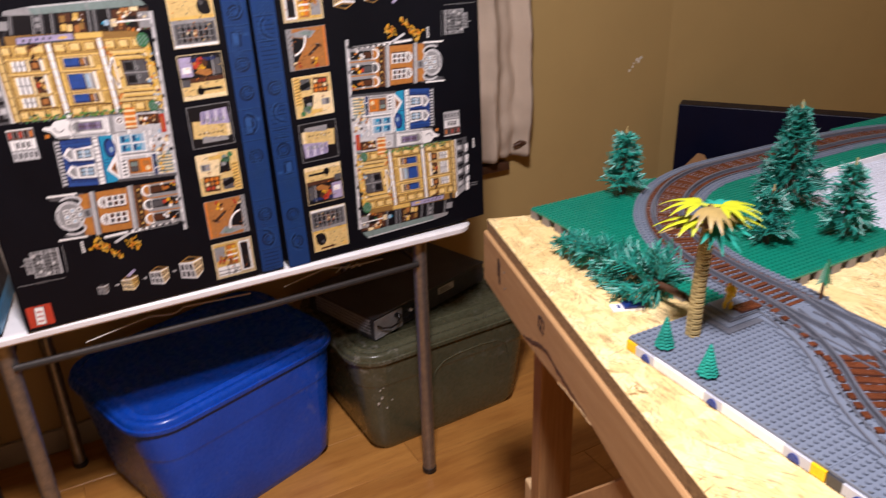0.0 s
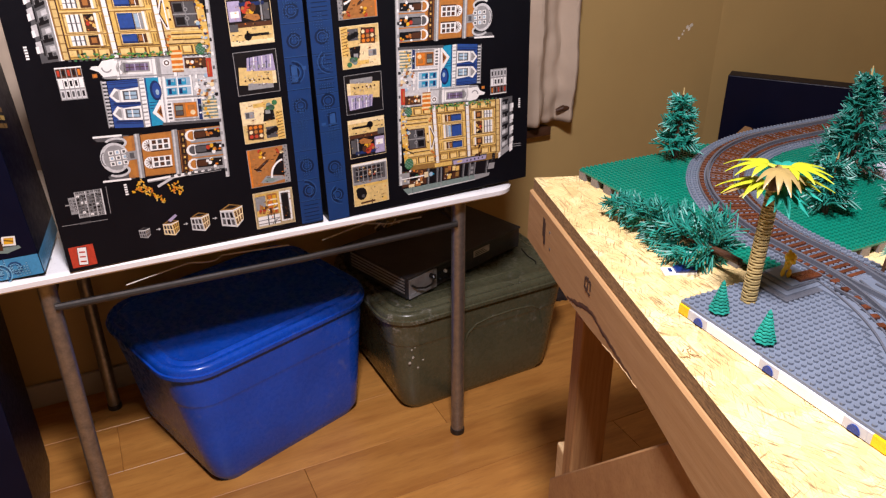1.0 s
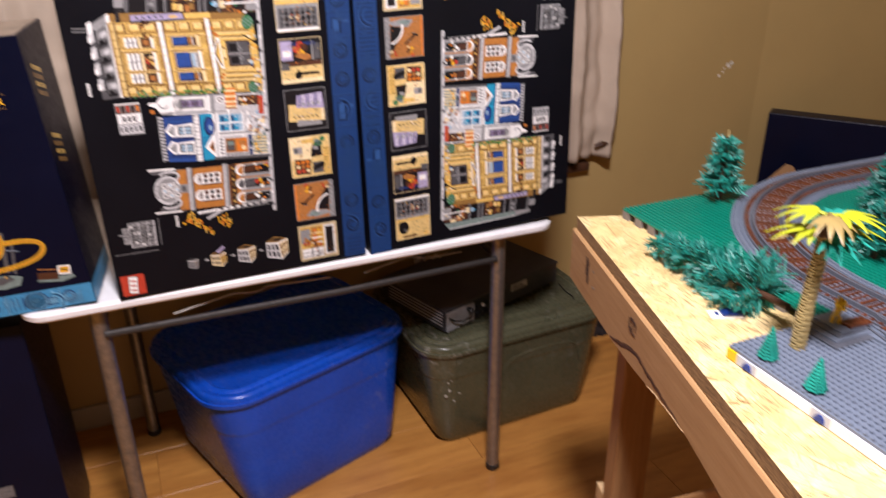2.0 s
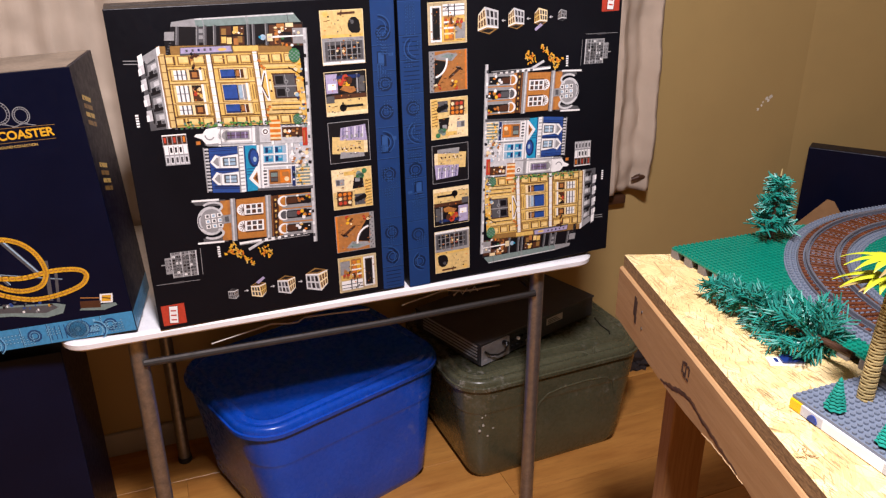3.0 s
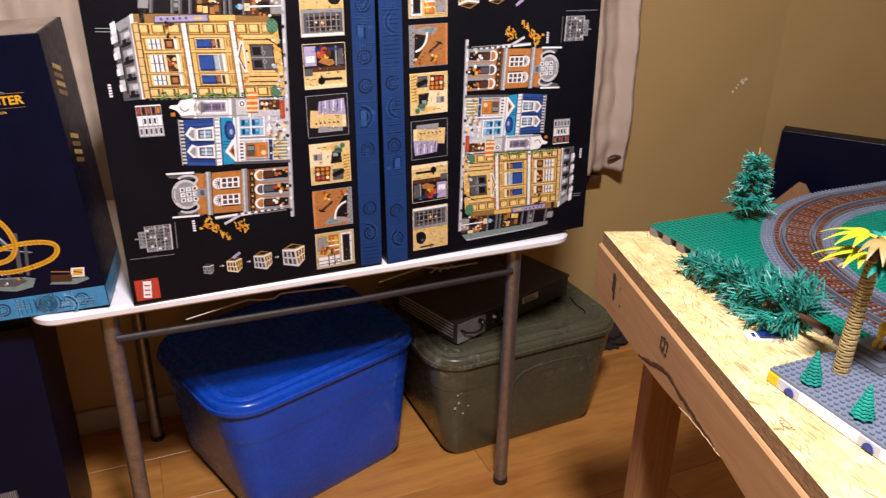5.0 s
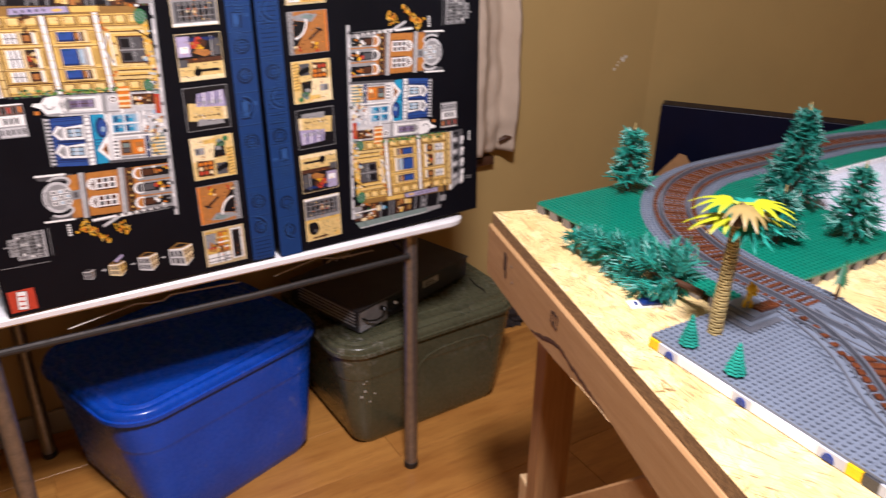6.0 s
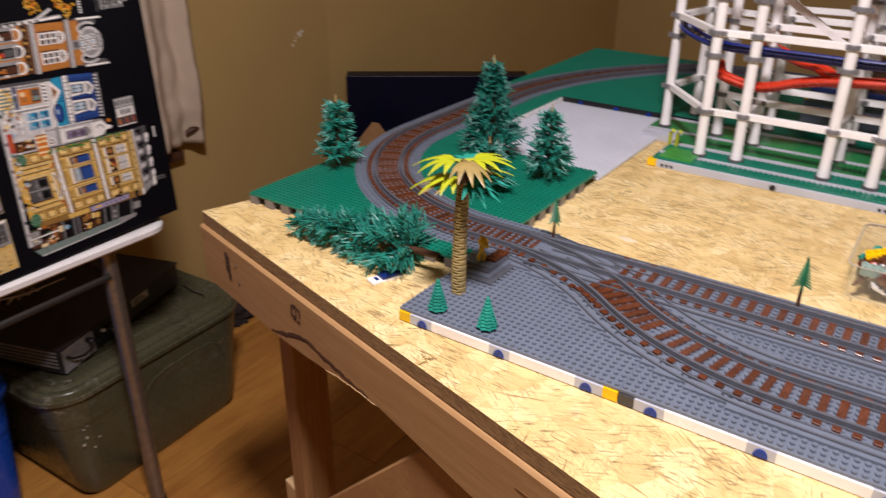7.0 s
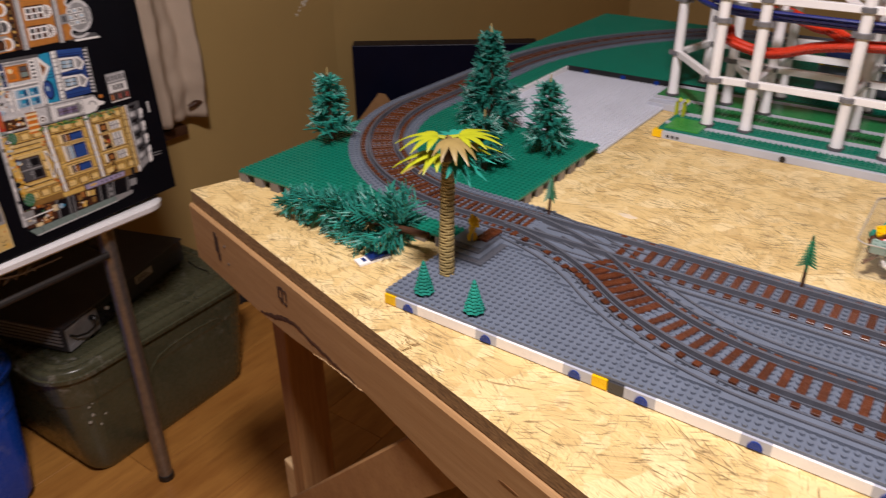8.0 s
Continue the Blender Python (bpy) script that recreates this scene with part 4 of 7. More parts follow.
INKS = {
    "black": ink("black", (0.0052, 0.0054, 0.0082)), "white": ink("white", (0.86, 0.85, 0.82)), "grey": ink("grey", (0.3, 0.3, 0.3)),
    "dgrey": ink("dark_grey", (0.09, 0.09, 0.095)), "gold": ink("gold", (0.76, 0.5, 0.13)), "dgold": ink("dark_gold", (0.3, 0.165, 0.045)),
    "cream": ink("cream", (0.87, 0.7, 0.4)), "straw": ink("straw", (0.72, 0.52, 0.2)), "blue": ink("blue", (0.025, 0.075, 0.3)), "sky": ink("sky", (0.35, 0.5, 0.62)),
    "azure": ink("azure", (0.02, 0.3, 0.5)), "navy": ink("navy", (0.012, 0.03, 0.12)), "brown": ink("brown", (0.42, 0.17, 0.045)),
    "dbrown": ink("dark_brown", (0.08, 0.03, 0.015)), "orange": ink("orange", (0.7, 0.2, 0.02)), "amber": ink("amber", (0.8, 0.42, 0.02)),
    "red": ink("red", (0.5, 0.05, 0.025)), "honey": ink("honey", (0.86, 0.62, 0.24)), "pale": ink("pale_grey", (0.6, 0.6, 0.6)), "rust": ink("rust", (0.5, 0.2, 0.04)), "violet": ink("violet", (0.16, 0.12, 0.22)), "leaf": ink("leaf", (0.1, 0.3, 0.06)), "green": ink("green", (0.04, 0.18, 0.07)), "lilac": ink("lilac", (0.4, 0.35, 0.52)),
    "steel": ink("steel_green", (0.2, 0.27, 0.25)), "band": ink("band_blue", (0.009, 0.042, 0.155)), "band2": ink("band_blue_dark", (0.003, 0.014, 0.055)),
    "band3": ink("band_blue_light", (0.026, 0.085, 0.25)), "cyan": ink("cyan", (0.06, 0.3, 0.55)), "cyan2": ink("cyan_dark", (0.008, 0.065, 0.19)), "cyan3": ink("cyan_light", (0.22, 0.52, 0.74)),
}


class Art:
    """A flat print, laid on a card face as layers of shapes. (u, v) to the right and up on the face."""

    def __init__(self, seed=0):
        self.shapes, self.rng = [], random.Random(seed)

    def poly(self, pts, c, layer=1):
        self.shapes.append((pts, c, layer))

    def rect(self, u0, v0, u1, v1, c, layer=1):
        self.poly([(u0, v0), (u1, v0), (u1, v1), (u0, v1)], c, layer)

    def blob(self, u, v, ru, rv, c, layer=1, n=8, a0=0.0):
        self.poly([(u + ru * math.cos(a0 + 2 * math.pi * k / n), v + rv * math.sin(a0 + 2 * math.pi * k / n)) for k in range(n)], c, layer)

    def ring(self, u, v, ru, rv, w, c, layer=1, a0=0, a1=360, turn=0.0):
        n = max(8, int(abs(a1 - a0) / 9))
        ct, st = math.cos(radians(turn)), math.sin(radians(turn))

        def at(a, s):
            x, y = (ru + s) * math.cos(a), (rv + s) * math.sin(a)
            return (u + x * ct - y * st, v + x * st + y * ct)

        for k in range(n):
            a, b = radians(a0 + (a1 - a0) * k / n), radians(a0 + (a1 - a0) * (k + 1) / n)
            self.poly([at(a, -w / 2), at(b, -w / 2), at(b, w / 2), at(a, w / 2)], c, layer)

    def line(self, u0, v0, u1, v1, w, c, layer=1):
        d = Vector((u1 - u0, v1 - v0)).normalized() * w / 2
        self.poly([(u0 + d.y, v0 - d.x), (u1 + d.y, v1 - d.x), (u1 - d.y, v1 + d.x), (u0 - d.y, v0 + d.x)], c, layer)

    def specks(self, u0, v0, u1, v1, n, colours, size, layer):
        """Fine printed detail: small bars and dots inside a region."""
        r = self.rng
        for k in range(n):
            u, v = r.uniform(u0, u1), r.uniform(v0, v1)
            a, b = size * r.uniform(0.3, 1.3), size * r.uniform(0.2, 0.9)
            self.rect(max(u0, u - a), max(v0, v - b), min(u1, u + a), min(v1, v + b), r.choice(colours), layer + k % 2)

    def ticks(self, u0, v0, u1, v1, n, colours, layer):
        """Thin joint lines, along or across the print."""
        r = self.rng
        for k in range(n):
            u, v = r.uniform(u0, u1 - 0.004), r.uniform(v0, v1 - 0.003)
            a, b = (r.uniform(0.002, 0.007), 0.0007) if k % 3 else (0.0007, r.uniform(0.002, 0.005))
            self.rect(u, v, min(u1, u + a), min(v1, v + b), r.choice(colours), layer + k % 2)

    def made(self, name, parent, place, label="", flip=None):
        """place: maps (u, v, lift) to the parent's own space."""
        verts, faces, slots, mats = [], [], [], []
        for pts, c, layer in self.shapes:
            b = len(verts)
            for u, v in pts:
                if flip:
                    u, v = flip[0] - u, flip[1] - v
                verts.append(place(u, v, 0.0003 + 0.00013 * layer))
            faces.append(tuple(range(b, len(verts))))
            m = INKS[c]
            if m not in mats:
                mats.append(m)
            slots.append(mats.index(m))
        me = bpy.data.meshes.new(name)
        me.from_pydata(verts, [], faces)
        for m in mats:
            me.materials.append(m)
        me.polygons.foreach_set("material_index", slots)
        ob = new(name, me)
        ob.parent = parent
        if label:
            tagged(ob, label)
        return ob


def scene_photo(u0, v0, u1, v1, kind, seed):
    """A small photograph of a toy interior: walls, floor, furniture and blobs of colour."""
    a = Art(seed)
    r = a.rng
    w, h = u1 - u0, v1 - v0

    def rc(x0, y0, x1, y1, c, layer):
        a.rect(u0 + w * x0, v0 + h * y0, u0 + w * x1, v0 + h * y1, c, layer)

    def pg(pts, c, layer):
        a.poly([(u0 + w * x, v0 + h * y) for x, y in pts], c, layer)

    def dot(x, y, q, c, layer, n=8, s=1.0):
        a.blob(u0 + w * x, v0 + h * y, w * q, w * q * s, c, layer, n, r.uniform(0, 3))

    def bar(x0, y0, x1, y1, q, c, layer):
        a.line(u0 + w * x0, v0 + h * y0, u0 + w * x1, v0 + h * y1, w * q, c, layer)

    def toy(x, y, q, layer, coat="orange"):
        """A heap of small toy shapes in warm colours."""
        for k in range(9):
            dot(x + r.uniform(-q, q), y + r.uniform(-q, q) * 0.8, r.uniform(0.2, 0.5) * q, r.choice([coat, "brown", "amber", "red", "dbrown", "cream"]), layer + k % 2, 6, r.uniform(0.6, 1.3))

    rc(0, 0, 1, 1, {"bank": "straw", "office": "straw", "roof": "black", "loft": "straw", "book": "brown"}.get(kind, "grey"), 1)
    if kind == "roof":
        pg([(0.05, 0.24), (0.86, 0.16), (0.9, 0.56), (0.08, 0.66)], "straw", 2)
        pg([(0.26, 0.56), (0.3, 0.86), (0.92, 0.9), (0.95, 0.5)], "lilac", 3)
        pg([(0.24, 0.1), (0.86, 0.1), (0.86, 0.2), (0.26, 0.26)], "grey", 3)
        rc(0.86, 0.2, 0.95, 0.5, "cream", 3)
        for k in range(6):
            dot(0.2 + 0.11 * k, 0.33, 0.024, "dbrown", 4, 6)
        for k in range(6):
            bar(0.34 + 0.1 * k, 0.58, 0.36 + 0.1 * k, 0.87, 0.02, "white" if k % 2 else "navy", 4)
        for k in range(4):
            rc(0.42 + 0.12 * k, 0.6, 0.48 + 0.12 * k, 0.68, "grey", 5)
    elif kind == "bank":
        rc(0, 0.5, 1, 0.56, "gold", 2)
        rc(0, 0, 1, 0.5, "grey", 2)
        rc(0.06, 0.07, 0.97, 0.43, "dgrey", 3)
        rc(0.14, 0.1, 0.9, 0.36, "black", 4)
        for k in range(6):
            bar(0.18 + 0.13 * k, 0.08, 0.18 + 0.13 * k, 0.42, 0.022, "grey", 6)
        for y in (0.17, 0.29):
            bar(0.12, y, 0.92, y, 0.016, "grey", 6)
        toy(0.42, 0.22, 0.12, 5)
        dot(0.78, 0.72, 0.15, "black", 3, 10, 1.25)
        dot(0.85, 0.64, 0.09, "black", 4, 8)
        dot(0.74, 0.78, 0.05, "dgrey", 5, 7)
        bar(0.4, 0.94, 0.82, 0.95, 0.05, "dbrown", 3)
        bar(0.48, 0.9, 0.5, 1.0, 0.03, "dbrown", 4)
        dot(0.12, 0.94, 0.07, "gold", 3, 10)
        rc(0.0, 0.0, 1, 0.05, "white", 4)
    elif kind == "office":
        rc(0, 0.46, 1, 1, "black", 2)
        rc(0.02, 0.52, 0.3, 0.96, "lilac", 3)
        rc(0.06, 0.6, 0.26, 0.74, "white", 4)
        rc(0.28, 0.84, 0.86, 0.92, "navy", 3)
        rc(0.76, 0.5, 0.8, 0.94, "grey", 3)
        rc(0.82, 0.52, 0.96, 0.88, "dgrey", 3)
        toy(0.52, 0.7, 0.2, 4, "orange")
        pg([(0.34, 0.6), (0.6, 0.5), (0.74, 0.54), (0.7, 0.64), (0.44, 0.68)], "brown", 6)
        rc(0.14, 0.38, 1, 0.48, "dbrown", 4)
        rc(0.0, 0.3, 0.2, 0.46, "dgrey", 5)
        rc(0, 0.0, 1, 0.09, "cream", 3)
        dot(0.4, 0.17, 0.09, "black", 4, 9)
        bar(0.36, 0.2, 0.9, 0.2, 0.06, "black", 4)
        bar(0.4, 0.08, 0.4, 0.3, 0.04, "black", 4)
    elif kind == "loft":
        rc(0, 0.44, 0.55, 1, "cream", 2)
        rc(0.08, 0.6, 0.3, 0.76, "grey", 3)
        rc(0.1, 0.62, 0.18, 0.74, "dgrey", 4)
        pg([(0.5, 0.48), (0.8, 0.5), (0.78, 0.8), (0.56, 0.78)], "black", 3)
        rc(0.58, 0.66, 0.7, 0.76, "grey", 4)
        rc(0.3, 0.84, 0.64, 0.94, "gold", 3)
        for k in range(5):
            dot(0.74 + r.uniform(-0.08, 0.1), 0.84 + r.uniform(-0.06, 0.08), 0.07, ("green", "steel")[k % 2], 4, 7)
        pg([(0.08, 0.08), (0.46, 0.05), (0.5, 0.42), (0.1, 0.46)], "dbrown", 3)
        for k in range(9):
            dot(0.17 + 0.12 * (k % 3), 0.15 + 0.11 * (k // 3), 0.05, ("cream", "brown", "orange", "red")[r.randrange(4)], 4 + k % 2, 6)
        rc(0.54, 0.06, 0.82, 0.34, "dgrey", 3)
        for k in range(3):
            dot(0.6 + 0.09 * k, 0.2 + 0.03 * k, 0.075, "black", 4, 7)
        rc(0.82, 0.0, 1.0, 0.7, "gold", 2)
        for k in range(9):
            bar(0.83, 0.04 + 0.075 * k, 0.99, 0.07 + 0.075 * k, 0.022, "dgold", 3)
    elif kind == "book":
        pg([(0.86, 0.0), (1, 0), (1, 1), (0.9, 1)], "grey", 2)
        for k in range(16):
            dot(0.91 + 0.05 * (k % 2), 0.04 + 0.062 * k, 0.02, "dgrey", 3, 6)
        pg([(0.55, 0.26), (0.86, 0.2), (0.9, 0.94), (0.68, 0.62)], "black", 3)
        pg([(0.24, 0.1), (0.52, 0.04), (0.88, 0.1), (0.82, 0.2), (0.4, 0.26)], "grey", 4)
        pg([(0.32, 0.12), (0.54, 0.08), (0.7, 0.13), (0.42, 0.2)], "steel", 5)
        a.ring(u0 + w * 0.92, v0 + h * 0.22, w * 0.38, h * 0.42, w * 0.05, "white", 5, 100, 185)
        bar(0.16, 0.44, 0.48, 0.68, 0.05, "dbrown", 3)
        bar(0.2, 0.42, 0.5, 0.66, 0.018, "black", 4)
        bar(0.12, 0.5, 0.3, 0.42, 0.03, "black", 4)
        toy(0.3, 0.84, 0.13, 4, "brown")
        rc(0.0, 0.0, 0.05, 1, "orange", 2)
        toy(0.8, 0.9, 0.09, 5, "red")
    else:
        rc(0.0, 0.0, 1.0, 1.0, "cream", 1)
        rc(0.04, 0.34, 0.66, 0.97, "gold", 2)
        rc(0.04, 0.5, 0.3, 0.9, "grey", 3)
        rc(0.33, 0.34, 0.6, 0.93, "brown", 3)
        rc(0.37, 0.4, 0.46, 0.88, "orange", 4)
        rc(0.48, 0.4, 0.57, 0.88, "amber", 4)
        for y in (0.46, 0.6, 0.74):
            rc(0.34, y, 0.6, y + 0.045, "white" if y < 0.7 else "cream", 5)
        rc(0.66, 0.08, 0.95, 0.95, "white", 3)
        rc(0.7, 0.12, 0.9, 0.9, "dgrey", 4)
        rc(0.72, 0.14, 0.88, 0.88, "black", 5)
        rc(0.05, 0.05, 0.62, 0.32, "white", 3)
        for y in (0.1, 0.2):
            rc(0.05, y, 0.62, y + 0.02, "dgrey", 4)
        for x in (0.3, 0.46):
            rc(x, 0.05, x + 0.025, 0.36, "black", 4)
        toy(0.2, 0.5, 0.12, 5, "brown")
        toy(0.45, 0.48, 0.09, 6, "cream")
    return a


class Patch:
    """A four-cornered piece of a print, drawn in its own unit square: s along the first edge, t towards the last corner."""

    def __init__(self, art, p00, p10, p11, p01):
        self.art, self.p = art, [Vector(q) for q in (p00, p10, p11, p01)]

    def at(self, s, t):
        a, b, c, d = self.p
        q = a.lerp(b, s).lerp(d.lerp(c, s), t)
        return (q.x, q.y)

    def poly(self, pts, c, layer):
        self.art.poly([self.at(s, t) for s, t in pts], c, layer)

    def rect(self, s0, t0, s1, t1, c, layer):
        self.poly([(s0, t0), (s1, t0), (s1, t1), (s0, t1)], c, layer)

    def dot(self, s, t, r, c, layer, n=8, squash=1.0):
        u, v = self.at(s, t)
        self.art.blob(u, v, r, r * squash, c, layer, n, self.art.rng.uniform(0, 3))

    def line(self, s0, t0, s1, t1, w, c, layer):
        a, b = self.at(s0, t0), self.at(s1, t1)
        self.art.line(a[0], a[1], b[0], b[1], w, c, layer)

    def bits(self, s0, t0, s1, t1, n, colours, size, layer):
        """Small chips of colour, each with a dark lower edge."""
        r = self.art.rng
        for k in range(n):
            s, t, q = r.uniform(s0, s1), r.uniform(t0, t1), size * r.uniform(0.5, 1.3)
            self.dot(s, t, q, r.choice(colours), layer + k % 3, r.choice((4, 5, 6)), r.uniform(0.5, 1.2))


def shrub(a, u, v, r, layer):
    """A clipped round bush of two greens."""
    a.blob(u, v, r * 0.82, r, "green", layer, 10)
    for i in range(-2, 3):
        for j in range(-3, 4):
            if (i * i + j * j * 0.6) < 5 and (i + j) % 2:
                a.rect(u + i * r * 0.3 - r * 0.13, v + j * r * 0.26 - r * 0.1, u + i * r * 0.3 + r * 0.13, v + j * r * 0.26 + r * 0.1, "steel" if (i - j) % 4 else "black", layer + 1)


def golden_house(a):
    """The wide golden front: block courses at both flanks, three storeys, a grey cornice."""
    w = Patch(a, (0.0725, 0.492), (0.300, 0.4825), (0.3075, 0.357), (0.0745, 0.3725))
    w.rect(-0.01, -0.12, 0.95, 0.0, "dgold", 1)
    w.rect(0.16, -0.1, 0.3, -0.02, "gold", 2)
    w.rect(0.52, -0.1, 0.7, -0.03, "gold", 2)
    w.rect(0, 0, 1, 1, "gold", 2)
    bays = ((0.0, 0.315), (0.35, 0.645), (0.685, 0.96))
    for s0, s1 in bays:
        # block courses
        for t0, t1 in ((0.015, 0.135), (0.87, 0.985)):
            n, step = 3, (s1 - s0) / 3
            for k in range(n):
                x = s0 + step * k
                w.rect(x + step * 0.1, t0, x + step * 0.98, t1, "dgold", 3)
                w.rect(x + step * 0.2, t0 + 0.012, x + step * 0.82, t1 - 0.016, "honey", 4)
                w.rect(x + step * 0.2, t1 - 0.034, x + step * 0.82, t1 - 0.016, "gold", 5)
                w.rect(x + step * 0.86, t0 + 0.01, x + step * 0.93, t1, "dbrown", 4)
        w.rect(s0, 0.142, s1, 0.158, "dgold", 4)
        w.rect(s0, 0.845, s1, 0.86, "dbrown", 4)
        # mouldings between the windows
        for t in (0.178, 0.37, 0.655):
            w.rect(s0, t, s1, t + 0.014, "honey", 4)
            w.rect(s0, t + 0.014, s1, t + 0.026, "dgold", 4)
    for s, c in ((0.0, "straw"), (0.318, "white"), (0.652, "white")):
        w.rect(s, -0.02, s + 0.03, 1.0, c, 6)
        w.rect(s + 0.03, 0.0, s + 0.04, 1.0, "dbrown", 6)
        w.rect(s - 0.012, 0.0, s, 1.0, "dgold", 6)
        for k in range(9):
            w.rect(s, k / 9, s + 0.03, k / 9 + 0.012, "cream" if s else "dgold", 7)
    for t0, t1, big in ((0.205, 0.335, False), (0.415, 0.64, True), (0.69, 0.82, False)):
        # top storey: slatted blinds, open halves with warm rooms
        w.rect(0.05, t0 - 0.02, 0.29, t1 + 0.02, "dgold", 5)
        w.rect(0.06, t0 - 0.008, 0.285, t1 + 0.008, "honey", 6)
        for k in range(3):
            x = 0.075 + 0.03 * k
            w.rect(x, t0, x + 0.02, t1, "white", 7)
            w.rect(x + 0.02, t0, x + 0.03, t1, "dgrey", 7)
            w.rect(x, (t0 + t1) / 2 - 0.006, x + 0.02, (t0 + t1) / 2 + 0.006, "grey", 8)
        w.rect(0.168, t0 - 0.01, 0.182, t1 + 0.01, "cream", 8)
        w.rect(0.184, t0, 0.25, t1, "dbrown", 7)
        w.rect(0.184, t0, 0.25, t0 + 0.022, "black", 8)
        if big:
            w.bits(0.19, t0 + 0.03, 0.245, t1 - 0.02, 16, ["brown", "orange", "red", "cream", "gold", "black"], 0.0026, 8)
        else:
            w.rect(0.2, t0 + 0.03, 0.235, t1 - 0.03, "brown", 8)
        w.rect(0.252, t0 - 0.012, 0.268, t1 + 0.012, "white", 7)
        for x in (0.285, 0.3):
            w.rect(x, t0 + 0.01, x + 0.008, t1 - 0.01, "dgold", 5)
        # middle storey: blue awnings over grey windows
        w.rect(0.385, t0 - 0.02, 0.6, t1 + 0.02, "dgold", 5)
        w.rect(0.395, t0 - 0.008, 0.595, t1 + 0.008, "honey", 6)
        w.rect(0.4, t0 + 0.004, 0.5, t1 - 0.004, "blue", 7)
        w.rect(0.4, t1 - 0.03, 0.5, t1 - 0.004, "navy", 8)
        w.rect(0.412, t0 + 0.012, 0.46, t0 + 0.03, "cyan2", 8)
        w.rect(0.5, t0 + 0.006, 0.506, t1, "black", 8)
        w.rect(0.507, t0 + 0.006, 0.565, t1 - 0.006, "grey" if big else "dbrown", 7)
        w.rect(0.512, t0 + 0.02, 0.535, t1 - 0.03, "sky" if big else "brown", 8)
        w.rect(0.538, t0 + 0.006, 0.543, t1 - 0.006, "white", 8)
        w.rect(0.568, t0 - 0.01, 0.585, t1 + 0.01, "white" if big else "cream", 7)
        for x in (0.612, 0.63):
            w.rect(x, t0 + 0.01, x + 0.008, t1 - 0.01, "dgold", 5)
    # doorway with its gable and columns
    w.rect(0.69, 0.155, 0.95, 0.85, "straw", 3)
    for t in (0.175, 0.24, 0.675, 0.745):
        w.rect(0.735, t, 0.95, t + 0.05, "gold", 5)
        w.rect(0.735, t, 0.95, t + 0.014, "honey", 6)
        w.rect(0.735, t + 0.042, 0.95, t + 0.056, "dbrown", 6)
    w.poly([(0.672, 0.45), (0.712, 0.24), (0.732, 0.24), (0.732, 0.66), (0.712, 0.66)], "white", 7)
    w.poly([(0.682, 0.45), (0.714, 0.275), (0.722, 0.275), (0.722, 0.625), (0.714, 0.625)], "dbrown", 8)
    w.poly([(0.692, 0.45), (0.716, 0.31), (0.722, 0.31), (0.722, 0.59), (0.716, 0.59)], "gold", 9)
    w.rect(0.735, 0.26, 0.765, 0.64, "gold", 7)
    w.rect(0.742, 0.36, 0.757, 0.54, "dbrown", 8)
    w.rect(0.742, 0.39, 0.757, 0.51, "cream", 9)
    w.rect(0.772, 0.285, 0.945, 0.635, "dbrown", 7)
    w.rect(0.782, 0.3, 0.935, 0.45, "dgrey", 8)
    w.rect(0.782, 0.475, 0.935, 0.62, "dgrey", 8)
    w.rect(0.79, 0.32, 0.85, 0.43, "black", 9)
    w.rect(0.79, 0.5, 0.85, 0.6, "black", 9)
    w.rect(0.775, 0.452, 0.945, 0.472, "grey", 9)
    w.rect(0.862, 0.3, 0.868, 0.62, "grey", 9)
    for t in (0.4, 0.52):
        w.dot(0.87, t, 0.0036, "grey", 10, 9)
        w.dot(0.87, t, 0.002, "dgrey", 11, 8)
    for s, t in ((0.69, 0.1), (0.7, 0.17), (0.715, 0.2), (0.7, 0.78), (0.69, 0.86), (0.715, 0.74)):
        w.dot(s, t, 0.0034, "brown", 8, 6, 0.7)
        w.dot(s + 0.006, t + 0.01, 0.0022, "orange", 9, 5)
    w.line(0.9, 0.2, 0.99, 0.31, 0.0016, "black", 10)
    w.bits(0.93, 0.15, 1.0, 0.98, 34, ["white", "grey", "navy", "orange", "amber", "dgrey", "black", "sky", "cream", "navy"], 0.0034, 9)
    w.bits(0.2, -0.02, 0.27, 0.2, 12, ["dbrown", "black", "brown", "dbrown"], 0.0028, 7)
    for k in range(26):
        w.rect(0.02 + 0.036 * k, 0.995, 0.04 + 0.036 * k, 1.03, "dgrey", 2)
    a.ticks(0.078, 0.375, 0.28, 0.488, 90, ["dgold", "honey", "straw"], 5)
    # grey cornice
    c = Patch(a, (0.0395, 0.4885), (0.0745, 0.507), (0.0745, 0.3715), (0.041, 0.3705))
    c.rect(0, 0, 1, 1, "dgrey", 2)
    c.poly([(0.0, 0.0), (0.62, 0.0), (1.0, 0.0), (1.0, 0.1), (0.35, 0.12)], "grey", 3)
    c.rect(0.84, 0, 1, 1, "white", 5)
    c.rect(0.74, 0.05, 0.84, 1, "grey", 5)
    for k in range(4):
        t = 0.13 + 0.215 * k
        c.rect(0.34, t + 0.012, 0.76, t + 0.15, "grey", 4)
        c.rect(0.5, t + 0.03, 0.76, t + 0.09, "pale", 5)
        c.rect(0.3, t + 0.15, 0.76, t + 0.19, "black", 5)
        c.rect(0.36, t + 0.1, 0.56, t + 0.15, "black", 6)
        c.rect(0.58, t + 0.11, 0.72, t + 0.145, "dgrey", 6)
        c.rect(-0.04, t - 0.06, 0.2, t + 0.09, "pale", 4)
        c.rect(-0.08, t + 0.0, 0.06, t + 0.09, "white", 5)
